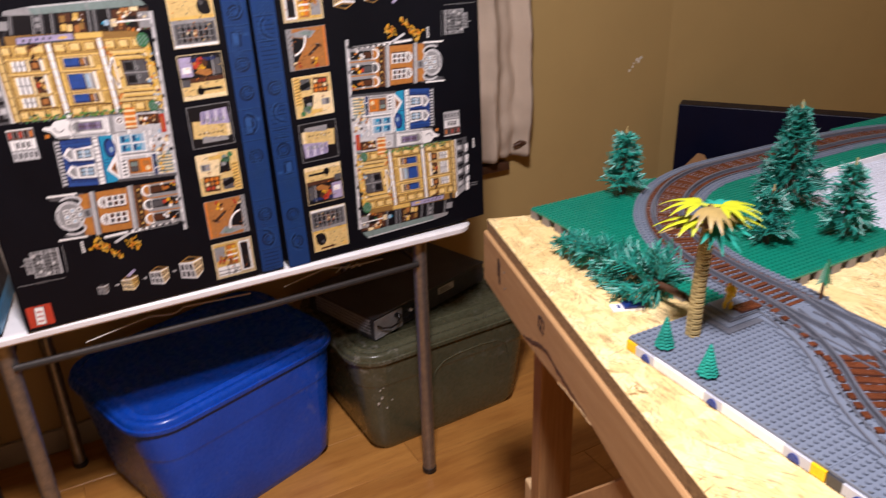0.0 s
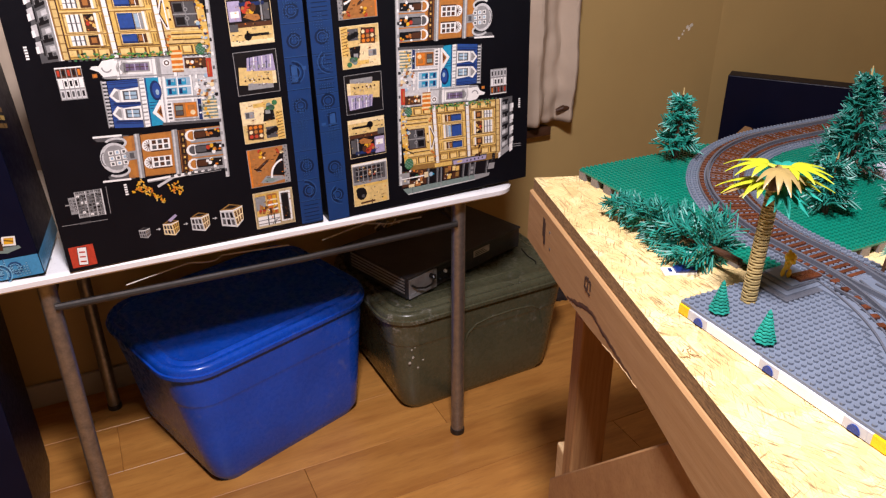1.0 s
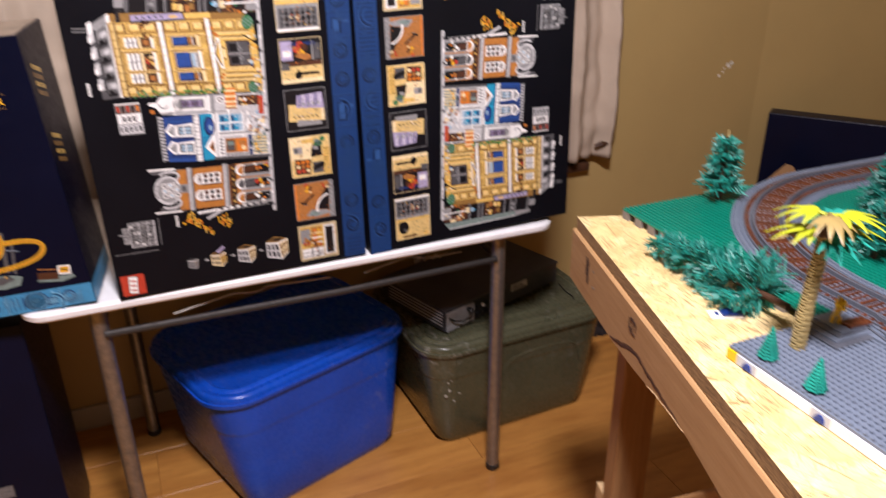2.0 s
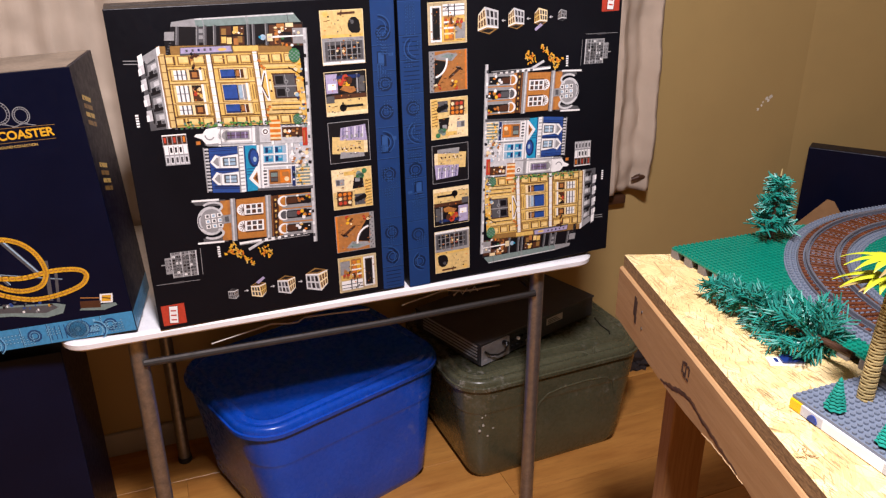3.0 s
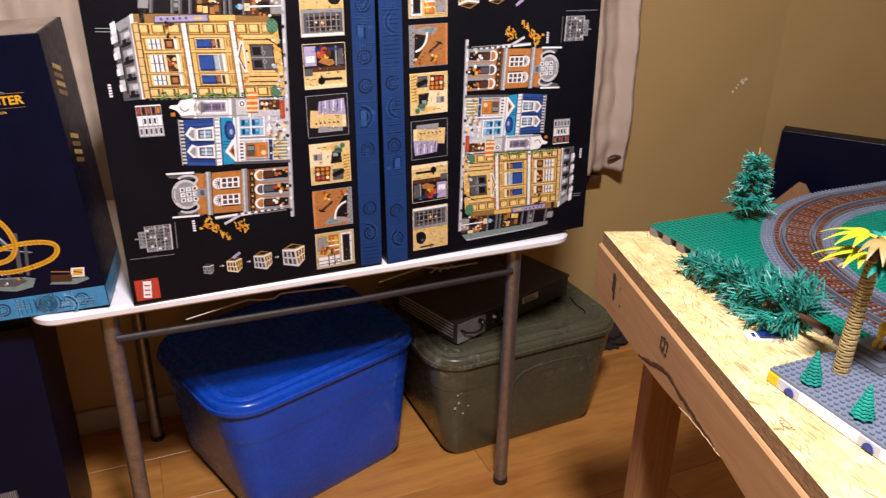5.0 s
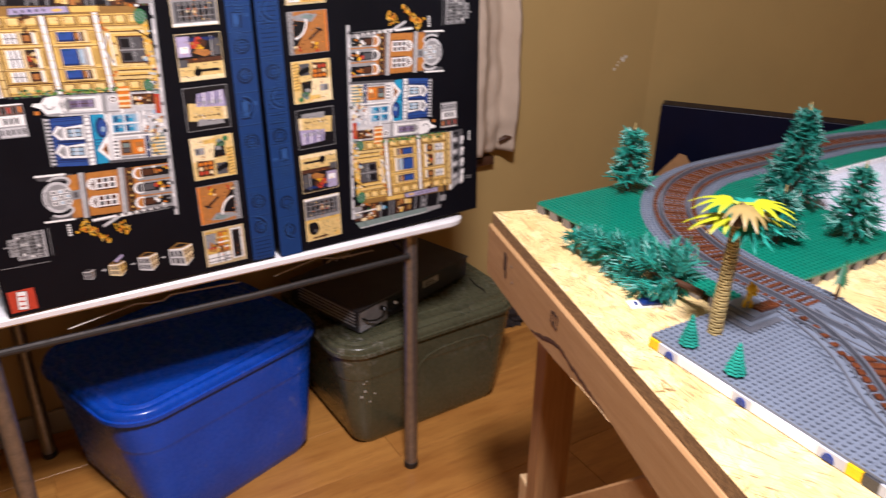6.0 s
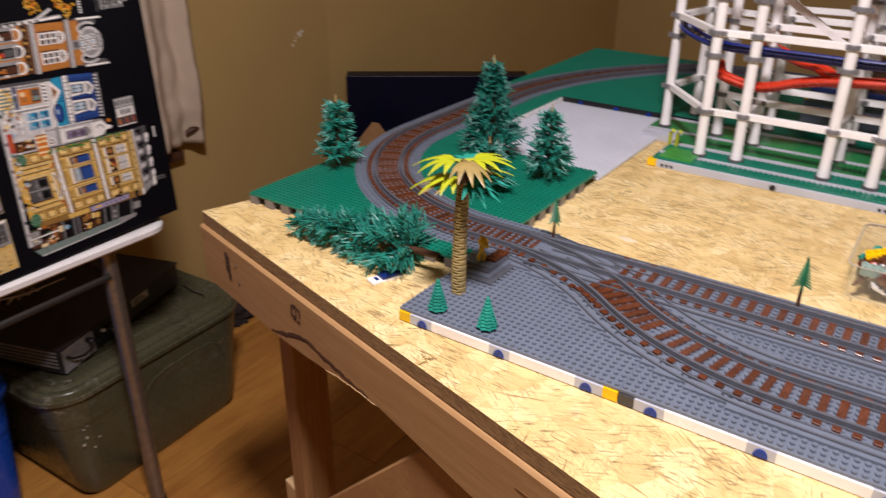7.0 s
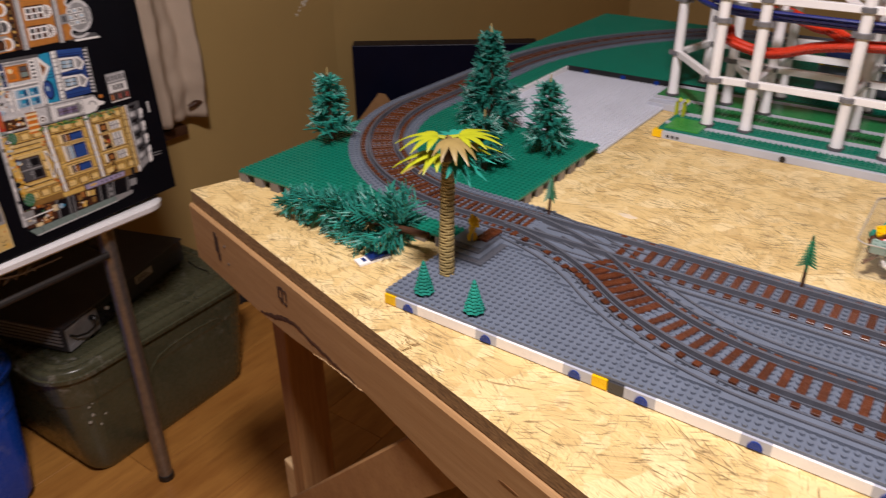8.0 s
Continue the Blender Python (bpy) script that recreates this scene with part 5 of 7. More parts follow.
        c.rect(0.2, t - 0.06, 0.27, t + 0.13, "black", 5)
    c.rect(-0.02, -0.04, 0.2, 0.1, "white", 5)
    for v in (0.4866, 0.4815):
        a.line(0.0165, v + 0.0005, 0.04, v - 0.001, 0.0013, "grey", 4)
    shrub(a, 0.291, 0.4775, 0.0125, 10)
    shrub(a, 0.287, 0.3665, 0.010, 10)


def dark_house(a):
    """The narrow dark front with a grey-green roof and a pale sign below."""
    d = Patch(a, (0.096, 0.537), (0.311, 0.532), (0.3105, 0.492), (0.091, 0.5065))
    d.rect(0, 0, 1, 1, "black", 1)
    a.poly([(0.0985, 0.5428), (0.1337, 0.5463), (0.135, 0.5335), (0.096, 0.536)], "grey", 2)
    a.poly([(0.1345, 0.5463), (0.2957, 0.5475), (0.3075, 0.532), (0.1355, 0.5335)], "steel", 2)
    a.poly([(0.1345, 0.5463), (0.2957, 0.5475), (0.297, 0.545), (0.135, 0.544)], "pale", 3)
    for u in (0.134, 0.147, 0.216, 0.2185, 0.285):
        a.line(u, 0.5463, u + 0.001, 0.5335, 0.0012, "grey" if u < 0.28 else "dgrey", 4)
    for k in range(7):
        x = (0.04, 0.185, 0.24, 0.31, 0.56, 0.6, 0.7)[k]
        d.rect(x, 0.02, x + 0.022, 0.98, "dgrey", 2)
        d.rect(x, 0.02, x + 0.006, 0.98, "grey", 3)
    d.rect(0.2, 0.12, 0.24, 0.85, "dgrey", 3)
    for t in (0.2, 0.5):
        d.rect(0.205, t, 0.235, t + 0.18, "grey", 4)
    d.rect(0.36, 0.1, 0.54, 0.95, "dbrown", 3)
    for x, t, c in ((0.37, 0.2, "dgold"), (0.37, 0.58, "gold"), (0.41, 0.62, "honey"), (0.46, 0.12, "gold"), (0.49, 0.55, "dgold"), (0.46, 0.66, "brown")):
        d.rect(x, t, x + 0.035, t + 0.3, c, 4)
    d.rect(0.445, 0.1, 0.455, 0.95, "black", 5)
    d.rect(0.36, 0.5, 0.54, 0.56, "black", 5)
    d.bits(0.46, 0.1, 0.53, 0.6, 8, ["gold", "amber", "dbrown", "white"], 0.0024, 6)
    d.rect(0.73, 0.1, 0.99, 0.98, "dbrown", 3)
    d.rect(0.79, 0.05, 0.85, 0.22, "brown", 4)
    d.rect(0.86, 0.03, 0.92, 0.2, "cream", 4)
    d.rect(0.77, 0.3, 0.8, 0.92, "brown", 4)
    d.rect(0.82, 0.4, 0.9, 0.86, "black", 4)
    d.rect(0.91, 0.25, 1.0, 0.9, "grey", 4)
    d.bits(0.74, 0.2, 0.99, 0.98, 26, ["orange", "brown", "white", "black", "cream", "green", "dbrown"], 0.0026, 5)
    a.poly([(0.25, 0.5118), (0.3125, 0.5105), (0.3125, 0.5085), (0.25, 0.5085)], "white", 8)
    a.rect(0.248, 0.5035, 0.257, 0.5155, "cream", 8)
    a.blob(0.241, 0.5105, 0.0048, 0.005, "sky", 8, 8)
    a.blob(0.236, 0.511, 0.0024, 0.0024, "azure", 9, 6)
    # sign
    a.poly([(0.104, 0.4895), (0.106, 0.5025), (0.1875, 0.501), (0.19, 0.488)], "dgrey", 7)
    a.poly([(0.1058, 0.4925), (0.1068, 0.5015), (0.1862, 0.5), (0.1878, 0.491)], "lilac", 8)
    for k in range(5):
        a.rect(0.114 + 0.0095 * k, 0.4945, 0.1175 + 0.0095 * k, 0.4985, "dgrey" if k != 2 else "navy", 9)
    a.blob(0.172, 0.4952, 0.0075, 0.0024, "gold", 9, 9)
    d.rect(-0.04, 0.3, 0.03, 0.75, "grey", 3)
    a.rect(0.0835, 0.492, 0.0905, 0.514, "black", 6)
    for k in range(5):
        a.rect(0.0825 + 0.002 * k, 0.4935 + 0.004 * k, 0.086 + 0.002 * k, 0.495 + 0.004 * k, "dgrey", 7)


def arched_house(a):
    """The white front with the arched window, ivy along one side."""
    w = Patch(a, (0.1475, 0.3655), (0.31, 0.3545), (0.3085, 0.32), (0.1455, 0.332))
    w.rect(0, 0, 1, 1, "pale", 2)
    a.poly([(0.108, 0.3535), (0.1115, 0.3575), (0.122, 0.357), (0.1287, 0.3645), (0.149, 0.366), (0.1475, 0.332), (0.128, 0.3345), (0.12, 0.3475)], "white", 3)
    a.ring(0.1335, 0.354, 0.0075, 0.0085, 0.0022, "grey", 4, 180, 330)
    a.rect(0.1095, 0.3385, 0.117, 0.345, "brown", 3)
    a.rect(0.1115, 0.3395, 0.1155, 0.344, "orange", 4)
    a.poly([(0.1475, 0.332), (0.128, 0.3345), (0.123, 0.338), (0.147, 0.338)], "grey", 4)
    for x, c in ((0.0, "white"), (0.36, "white"), (0.4, "grey"), (0.56, "white")):
        w.rect(x, 0, x + 0.03, 1, c, 4)
        w.rect(x + 0.03, 0, x + 0.037, 1, "grey", 4)
    w.rect(0.06, 0.1, 0.35, 0.78, "white", 4)
    w.dot(0.075, 0.44, 0.0115, "white", 4, 12)
    w.rect(0.08, 0.2, 0.33, 0.68, "grey", 5)
    w.dot(0.09, 0.44, 0.008, "grey", 5, 12)
    w.rect(0.1, 0.27, 0.315, 0.6, "violet", 6)
    for k in range(4):
        w.rect(0.13 + 0.05 * k, 0.27, 0.142 + 0.05 * k, 0.6, "lilac" if k % 2 else "dgrey", 7)
    w.rect(0.1, 0.41, 0.315, 0.45, "dbrown", 7)
    w.rect(0.0, 0.86, 0.56, 0.92, "grey", 5)
    w.rect(0.0, 0.02, 0.56, 0.06, "grey", 5)
    w.dot(0.5, 0.3, 0.0066, "white", 7, 12)
    w.dot(0.5, 0.3, 0.0045, "dbrown", 8, 10)
    w.dot(0.5, 0.3, 0.0025, "white", 9, 8)
    w.rect(0.55, -0.3, 0.665, 0.74, "orange", 7)
    for t in (-0.2, 0.08, 0.36, 0.6):
        w.rect(0.55, t, 0.665, t + 0.11, "cream", 8)
    w.rect(0.55, 0.7, 0.665, 0.78, "brown", 8)
    w.rect(0.68, 0.1, 0.9, 0.62, "dbrown", 5)
    w.rect(0.7, 0.66, 0.98, 0.8, "pale", 5)
    w.bits(0.7, 0.15, 0.88, 0.6, 14, ["amber", "cream", "white", "brown", "black", "orange"], 0.003, 6)
    w.rect(0.9, 0.15, 0.955, 1.1, "red", 8)
    w.rect(0.912, 0.3, 0.925, 0.95, "brown", 9)
    w.bits(0.84, -0.3, 1.0, 0.1, 12, ["green", "lilac", "grey", "steel", "white"], 0.003, 8)
    r = a.rng
    for k in range(70):
        f = k / 70
        u = 0.092 + 0.15 * f + r.uniform(-0.003, 0.003)
        v = 0.3745 - 0.0095 * f + r.uniform(-0.004, 0.004) * (1.4 - f * 0.6)
        a.blob(u, v, r.uniform(0.0018, 0.0036), r.uniform(0.0014, 0.0026), ("green", "steel", "leaf", "green", "black", "leaf")[k % 6], 6 + k % 3, 5, r.uniform(0, 3))


def blue_house(a):
    """The blue-roofed corner front with two white dormers and a turquoise course."""
    p = Patch(a, (0.129, 0.3305), (0.178, 0.3285), (0.1735, 0.2445), (0.126, 0.2505))
    p.rect(0, 0, 1, 1, "blue", 1)
    for k in range(24):
        p.rect(0.02, 0.02 + 0.04 * k, 0.98, 0.036 + 0.04 * k, ("navy", "navy", "band3")[k % 3], 2)
    for t in (0.12, 0.5):
        p.poly([(0.0, t + 0.19), (0.2, t + 0.03), (0.36, t + 0.08), (1.0, t + 0.04), (1.0, t + 0.34), (0.36, t + 0.33), (0.2, t + 0.33)], "white", 4)
        p.poly([(0.1, t + 0.19), (0.24, t + 0.09), (0.36, t + 0.11), (0.36, t + 0.29), (0.24, t + 0.28)], "grey", 5)
        p.rect(0.3, t + 0.06, 0.36, t + 0.33, "pale", 6)
        p.rect(0.44, t + 0.1, 0.92, t + 0.29, "dgrey", 5)
        p.rect(0.5, t + 0.13, 0.88, t + 0.19, "sky", 6)
        p.rect(0.5, t + 0.21, 0.88, t + 0.27, "sky", 6)
        p.rect(0.64, t + 0.11, 0.68, t + 0.28, "white", 7)
        p.rect(0.1, t + 0.34, 1.0, t + 0.38, "navy", 5)
    for k in range(13):
        p.rect(-0.16, 0.0 + 0.077 * k, -0.02, 0.04 + 0.077 * k, "pale", 3)
        p.rect(-0.1, 0.044 + 0.077 * k, -0.03, 0.07 + 0.077 * k, "dgrey", 3)
    p.rect(-0.2, -0.02, -0.15, 1.0, "grey", 2)
    m = Patch(a, (0.178, 0.329), (0.1875, 0.3285), (0.1835, 0.2445), (0.1735, 0.2445))
    m.rect(-0.1, 0, 1, 1, "white", 4)
    for k in range(12):
        m.rect(0.1, 0.02 + 0.082 * k, 0.9, 0.05 + 0.082 * k, "pale" if k % 2 else "grey", 5)
    m.rect(-0.1, 0, 0.15, 1, "grey", 6)
    q = Patch(a, (0.1875, 0.329), (0.2105, 0.3275), (0.2055, 0.2445), (0.1835, 0.2445))
    q.rect(0, 0, 1, 1, "azure", 3)
    q.rect(0, 0, 0.12, 1, "cyan2", 4)
    for t in (0.5, 0.56, 0.62):
        q.rect(0.15, t, 1.0, t + 0.018, "cyan2", 4)
    u, v = q.at(0.72, 0.27)
    a.blob(u, v, 0.0095, 0.0175, "navy", 5, 16)
    a.blob(u + 0.001, v, 0.0066, 0.0135, "blue", 6, 14)
    a.blob(u + 0.002, v - 0.003, 0.003, 0.005, "sky", 7, 9)
    a.poly([(0.1905, 0.268), (0.206, 0.289), (0.2095, 0.2885), (0.2095, 0.2485), (0.206, 0.249)], "white", 7)
    a.poly([(0.1975, 0.268), (0.2065, 0.28), (0.2065, 0.256)], "brown", 8)
    a.poly([(0.201, 0.268), (0.206, 0.275), (0.206, 0.261)], "dbrown", 9)
    f = Patch(a, (0.2105, 0.3275), (0.308, 0.3225), (0.3035, 0.237), (0.2055, 0.2445))
    f.rect(0, 0, 1, 1, "pale", 2)
    for x in (0.0, 0.07, 0.52, 0.62):
        f.rect(x, 0, x + 0.04, 1, "white", 3)
        f.rect(x + 0.04, 0, x + 0.05, 1, "grey", 3)
    for t in (0.04, 0.23):
        f.rect(0.11, t, 0.53, t + 0.17, "sky", 4)
        for x in (0.13, 0.31):
            f.rect(x, t + 0.02, x + 0.15, t + 0.15, "azure", 5)
            f.rect(x + 0.02, t + 0.03, x + 0.07, t + 0.14, "navy", 6)
            f.rect(x + 0.08, t + 0.03, x + 0.13, t + 0.08, "sky", 6)
        f.rect(0.3, t - 0.01, 0.32, t + 0.18, "white", 7)
        f.rect(0.11, t + 0.17, 0.53, t + 0.195, "white", 7)
    f.rect(0.1, 0.43, 0.7, 0.47, "grey", 4)
    f.rect(0.1, 0.47, 0.7, 0.5, "white", 4)
    f.rect(0.08, 0.54, 0.18, 0.93, "white", 4)
    for k in range(5):
        f.rect(0.1, 0.56 + 0.075 * k, 0.16, 0.6 + 0.075 * k, "dgrey", 5)
    f.rect(0.2, 0.56, 0.6, 0.88, "brown", 4)
    f.rect(0.22, 0.6, 0.36, 0.84, "dbrown", 5)
    f.rect(0.23, 0.63, 0.35, 0.72, "steel", 6)
    f.rect(0.23, 0.74, 0.35, 0.82, "dgrey", 6)
    f.rect(0.4, 0.58, 0.58, 0.86, "orange", 5)
    f.rect(0.44, 0.62, 0.56, 0.72, "brown", 6)
    f.dot(0.52, 0.78, 0.0045, "cream", 7, 9)
    f.rect(0.2, 0.9, 0.62, 0.94, "grey", 5)
    f.rect(0.62, 0.5, 0.68, 0.95, "navy", 6)
    for k in range(6):
        f.rect(0.7, 0.52 + 0.07 * k, 0.96, 0.555 + 0.07 * k, "steel", 5)
        f.rect(0.7, 0.555 + 0.07 * k, 0.96, 0.585 + 0.07 * k, "cream", 5)
    f.bits(0.6, 0.02, 0.99, 0.5, 44, ["white", "grey", "cream", "dgrey", "sky", "steel", "brown", "pale"], 0.0034, 6)
    f.bits(0.64, 0.4, 0.99, 0.97, 34, ["amber", "steel", "black", "dgrey", "cream", "green", "white"], 0.0026, 8)
    f.rect(-0.02, 0.96, 1.0, 1.02, "dgrey", 5)


def brown_house(a):
    """The narrow brown front with a scrolled white gable and three shop arches."""
    w = Patch(a, (0.136, 0.2335), (0.3025, 0.2275), (0.297, 0.1475), (0.1315, 0.1575))
    w.rect(0, 0, 1, 1, "brown", 2)
    w.rect(0.15, 0.03, 0.5, 0.97, "rust", 3)
    for k in range(22):
        w.rect(0.155, 0.05 + 0.042 * k, 0.48, 0.056 + 0.042 * k, "brown", 4)
    for s0, s1 in ((0.1, 0.155), (0.475, 0.535)):
        w.rect(s0, -0.03, s1, 1.03, "grey", 5)
        w.rect(s0 + 0.012, -0.03, s0 + 0.03, 1.03, "pale", 6)
        w.rect(s1, 0, s1 + 0.01, 1, "dbrown", 6)
    for t in (0.13, 0.54):
        # fan light and sash window
        w.dot(0.235, t + 0.14, 0.0115, "white", 6, 14, 0.95)
        for k in range(7):
            b = math.pi * (0.5 + k / 6)
            w.line(0.24, t + 0.14, 0.24 + 0.055 * math.cos(b), t + 0.14 + 0.13 * math.sin(b), 0.0012, "dbrown", 7)
        w.rect(0.25, t + 0.01, 0.45, t + 0.27, "white", 7)
        for i in range(3):
            for j in range(2):
                w.rect(0.268 + 0.06 * i, t + 0.03 + 0.12 * j, 0.31 + 0.06 * i, t + 0.12 + 0.12 * j, "dgrey" if (i + j) % 2 else "dbrown", 8)
        w.rect(0.25, t + 0.27, 0.45, t + 0.3, "dbrown", 6)
    w.rect(0.55, 0, 0.62, 1, "dbrown", 5)
    for k in range(4):
        w.dot(0.585, 0.1 + 0.27 * k, 0.0022, "gold", 7, 8)
        w.rect(0.565, 0.15 + 0.27 * k, 0.605, 0.3 + 0.27 * k, "black", 6)
        w.rect(0.578, 0.18 + 0.27 * k, 0.592, 0.27 + 0.27 * k, "dgold", 7)
    w.rect(0.62, 0, 1, 1, "rust", 4)
    for k, t in enumerate((0.02, 0.36, 0.7)):
        w.rect(0.66, t, 1.0, t + 0.27, "grey", 5)
        w.dot(0.675, t + 0.135, 0.0112, "white", 6, 14, 0.95)
        w.dot(0.685, t + 0.135, 0.0082, "rust" if k != 1 else "dgrey", 7, 12)
        w.rect(0.69, t + 0.04, 0.98, t + 0.23, "black", 7)
        w.rect(0.7, t + 0.06, 0.82, t + 0.2, "dgrey" if k == 1 else "dbrown", 8)
        w.rect(0.695, t + 0.02, 0.705, t + 0.25, "white", 8)
        w.bits(0.82, t + 0.02, 0.97, t + 0.24, 11, ["orange", "red", "amber", "brown", "white", "black"], 0.0032, 9)
        w.rect(0.66, t + 0.27, 1.0, t + 0.31, "grey", 6)
    # gable
    a.poly([(0.089, 0.2365), (0.092, 0.2405), (0.145, 0.235), (0.141, 0.1545), (0.1, 0.157), (0.098, 0.1665), (0.135, 0.168), (0.136, 0.224), (0.093, 0.231)], "dgrey", 1)
    a.poly([(0.136, 0.225), (0.148, 0.2335), (0.1445, 0.157), (0.1345, 0.166)], "rust", 3)
    a.ring(0.121, 0.2235, 0.0165, 0.009, 0.0042, "pale", 6, -60, 150)
    a.ring(0.118, 0.1735, 0.0165, 0.009, 0.0042, "pale", 6, -150, 60)
    a.blob(0.1155, 0.1985, 0.0235, 0.0275, "pale", 4, 20)
    a.blob(0.117, 0.1985, 0.0195, 0.0228, "grey", 5, 18)
    for i in range(3):
        for j in range(3):
            a.rect(0.1065 + 0.0105 * i, 0.1845 + 0.0098 * j, 0.1145 + 0.0105 * i, 0.192 + 0.0098 * j, "white", 6)
            a.rect(0.1085 + 0.0105 * i, 0.186 + 0.0098 * j, 0.1128 + 0.0105 * i, 0.1905 + 0.0098 * j, "sky" if (i + j) % 2 else "dgrey", 7)
    a.ring(0.1, 0.1985, 0.006, 0.012, 0.0016, "dgrey", 7, 90, 270)
    for v in (0.2385, 0.158):
        a.line(0.088, v + 0.001, 0.134, v - 0.002, 0.0036, "white", 7)
    a.rect(0.134, 0.19, 0.152, 0.206, "grey", 6)
    a.rect(0.14, 0.193, 0.147, 0.203, "dgrey", 7)
    # pale tree with amber leaves
    a.line(0.16, 0.1475, 0.286, 0.149, 0.0042, "white", 6)
    a.line(0.16, 0.1445, 0.29, 0.144, 0.0014, "grey", 6)
    a.line(0.175, 0.133, 0.205, 0.1465, 0.005, "pale", 7)
    a.line(0.2, 0.146, 0.236, 0.1475, 0.004, "white", 7)
    for k in range(7):
        a.rect(0.2 + 0.012 * k, 0.1462, 0.206 + 0.012 * k, 0.1502, "dgrey", 8)
    r = a.rng
    for u0, v0, n, sp in ((0.146, 0.137, 26, 0.012), (0.158, 0.127, 16, 0.009), (0.203, 0.127, 20, 0.01), (0.213, 0.118, 10, 0.007), (0.17, 0.113, 8, 0.006), (0.179, 0.106, 6, 0.005)):
        for k in range(n):
            b, q = r.uniform(0, 6.28), sp * math.sqrt(r.random())
            u, v, b2 = u0 + q * math.cos(b), v0 + q * math.sin(b), r.uniform(0, 6.28)
            a.line(u, v, u + 0.0055 * math.cos(b2), v + 0.0055 * math.sin(b2), 0.0022, ("amber", "amber", "gold", "orange")[k % 4], 8 + k % 2)


def street_print():
    """A row of toy houses lying on their sides, roofs to the left."""
    a = Art(7)
    dark_house(a)
    golden_house(a)
    arched_house(a)
    blue_house(a)
    brown_house(a)
    # pavement, with small bright clutter along it
    a.poly([(0.3035, 0.129), (0.2965, 0.129), (0.3095, 0.522), (0.3165, 0.522)], "pale", 12)
    a.poly([(0.3015, 0.129), (0.3035, 0.129), (0.3165, 0.522), (0.3145, 0.522)], "grey", 13)
    for k in range(16):
        f = k / 16
        a.rect(0.2965 + 0.013 * f, 0.14 + 0.38 * f, 0.3005 + 0.013 * f, 0.146 + 0.38 * f, ("dgrey", "white", "black", "grey")[k % 4], 13)
    return a


def outline_print():
    """Fine pale drawing of the house, with size lines."""
    a = Art(3)
    p = Patch(a, (0.0275, 0.149), (0.083, 0.1475), (0.0812, 0.0985), (0.0265, 0.1))
    p.rect(0.0, 0.18, 1, 0.82, "grey", 1)
    p.rect(0.2, 0.0, 1, 1.0, "grey", 1)
    p.rect(-0.12, 0.42, 0.05, 0.47, "grey", 1)
    r = a.rng
    for i in range(9):
        for j in range(8):
            if i < 2 and (j < 2 or j > 5):
                continue
            s, t = 0.02 + 0.108 * i, 0.02 + 0.122 * j
            p.rect(s, t, s + r.uniform(0.05, 0.09), t + r.uniform(0.05, 0.095), r.choice(["black", "black", "dgrey", "white", "dgrey"]), 2)
            p.rect(s + 0.02, t + 0.03, s + 0.045, t + 0.06, r.choice(["pale", "black", "grey"]), 3)
    for s in (0.2, 0.5, 0.76):
        p.rect(s, 0.0, s + 0.02, 1, "pale", 4)
    p.rect(0.96, 0, 1.0, 1, "pale", 4)
    a.line(0.007, 0.0908, 0.082, 0.0885, 0.0009, "grey", 1)
    a.line(0.0885, 0.0985, 0.0905, 0.1495, 0.0009, "grey", 1)
    a.rect(0.036, 0.088, 0.054, 0.0915, "dgrey", 2)
    return a


def floor_print(u, s):
    """One storey of the model, seen from a corner, with the arrow before it."""
    a = Art(int(u * 1000))
    v = 0.0485
    plain = s < 0.011
    if not plain:
        a.line(u - s * 1.25 - 0.0085, v + 0.002, u - s * 1.25 - 0.002, v + 0.002, 0.0014, "pale", 1)
        a.poly([(u - s * 1.25 - 0.004, v + 0.005), (u - s * 1.25, v + 0.002), (u - s * 1.25 - 0.004, v - 0.001)], "pale", 1)
    body = "grey" if plain else "cream" if s < 0.016 else "pale"
    f = Patch(a, (u - s * 0.95, v + s * 0.7), (u + s * 0.15, v + s * 0.55), (u + s * 0.35, v - s * 1.15), (u - s * 0.95, v - s * 0.75))
    g = Patch(a, (u + s * 0.15, v + s * 0.55), (u + s * 1.0, v + s * 0.8), (u + s * 0.95, v - s * 0.55), (u + s * 0.35, v - s * 1.15))
    a.poly([f.at(0, 0), f.at(1, 0), g.at(1, 0), (u - s * 0.1, v + s * 1.15)], "dgrey" if plain else "dgold", 1)
    a.poly([(u - s * 0.6, v + s * 0.78), (u + s * 0.1, v + s * 0.68), (u + s * 0.7, v + s * 0.84), (u - s * 0.05, v + s * 1.02)], "black", 2)
    f.rect(0, 0, 1, 1, body, 2)
    g.rect(0, 0, 1, 1, "grey" if plain else "gold" if s < 0.016 else "cream", 2)
    for i in range(3):
        for j in range(2):
            f.rect(0.1 + 0.3 * i, 0.14 + 0.42 * j, 0.3 + 0.3 * i, 0.46 + 0.42 * j, "black" if (i + j) % 2 == 0 else "dgrey", 3)
            g.rect(0.08 + 0.31 * i, 0.14 + 0.42 * j, 0.29 + 0.31 * i, 0.46 + 0.42 * j, "dbrown" if not plain else "black", 3)
            g.rect(0.12 + 0.31 * i, 0.2 + 0.42 * j, 0.2 + 0.31 * i, 0.36 + 0.42 * j, "dgold", 4)
    f.rect(0, 0, 1, 0.07, "white", 5)
    g.rect(0, 0, 1, 0.07, "white", 5)
    g.rect(0, 0.93, 1, 1.0, "pale", 5)
    if 0.011 < s < 0.016:
        a.poly([(u - 0.004, v + 0.016), (u + 0.011, v + 0.026), (u + 0.014, v + 0.022), (u + 0.001, v + 0.012)], "lilac", 6)
    return a


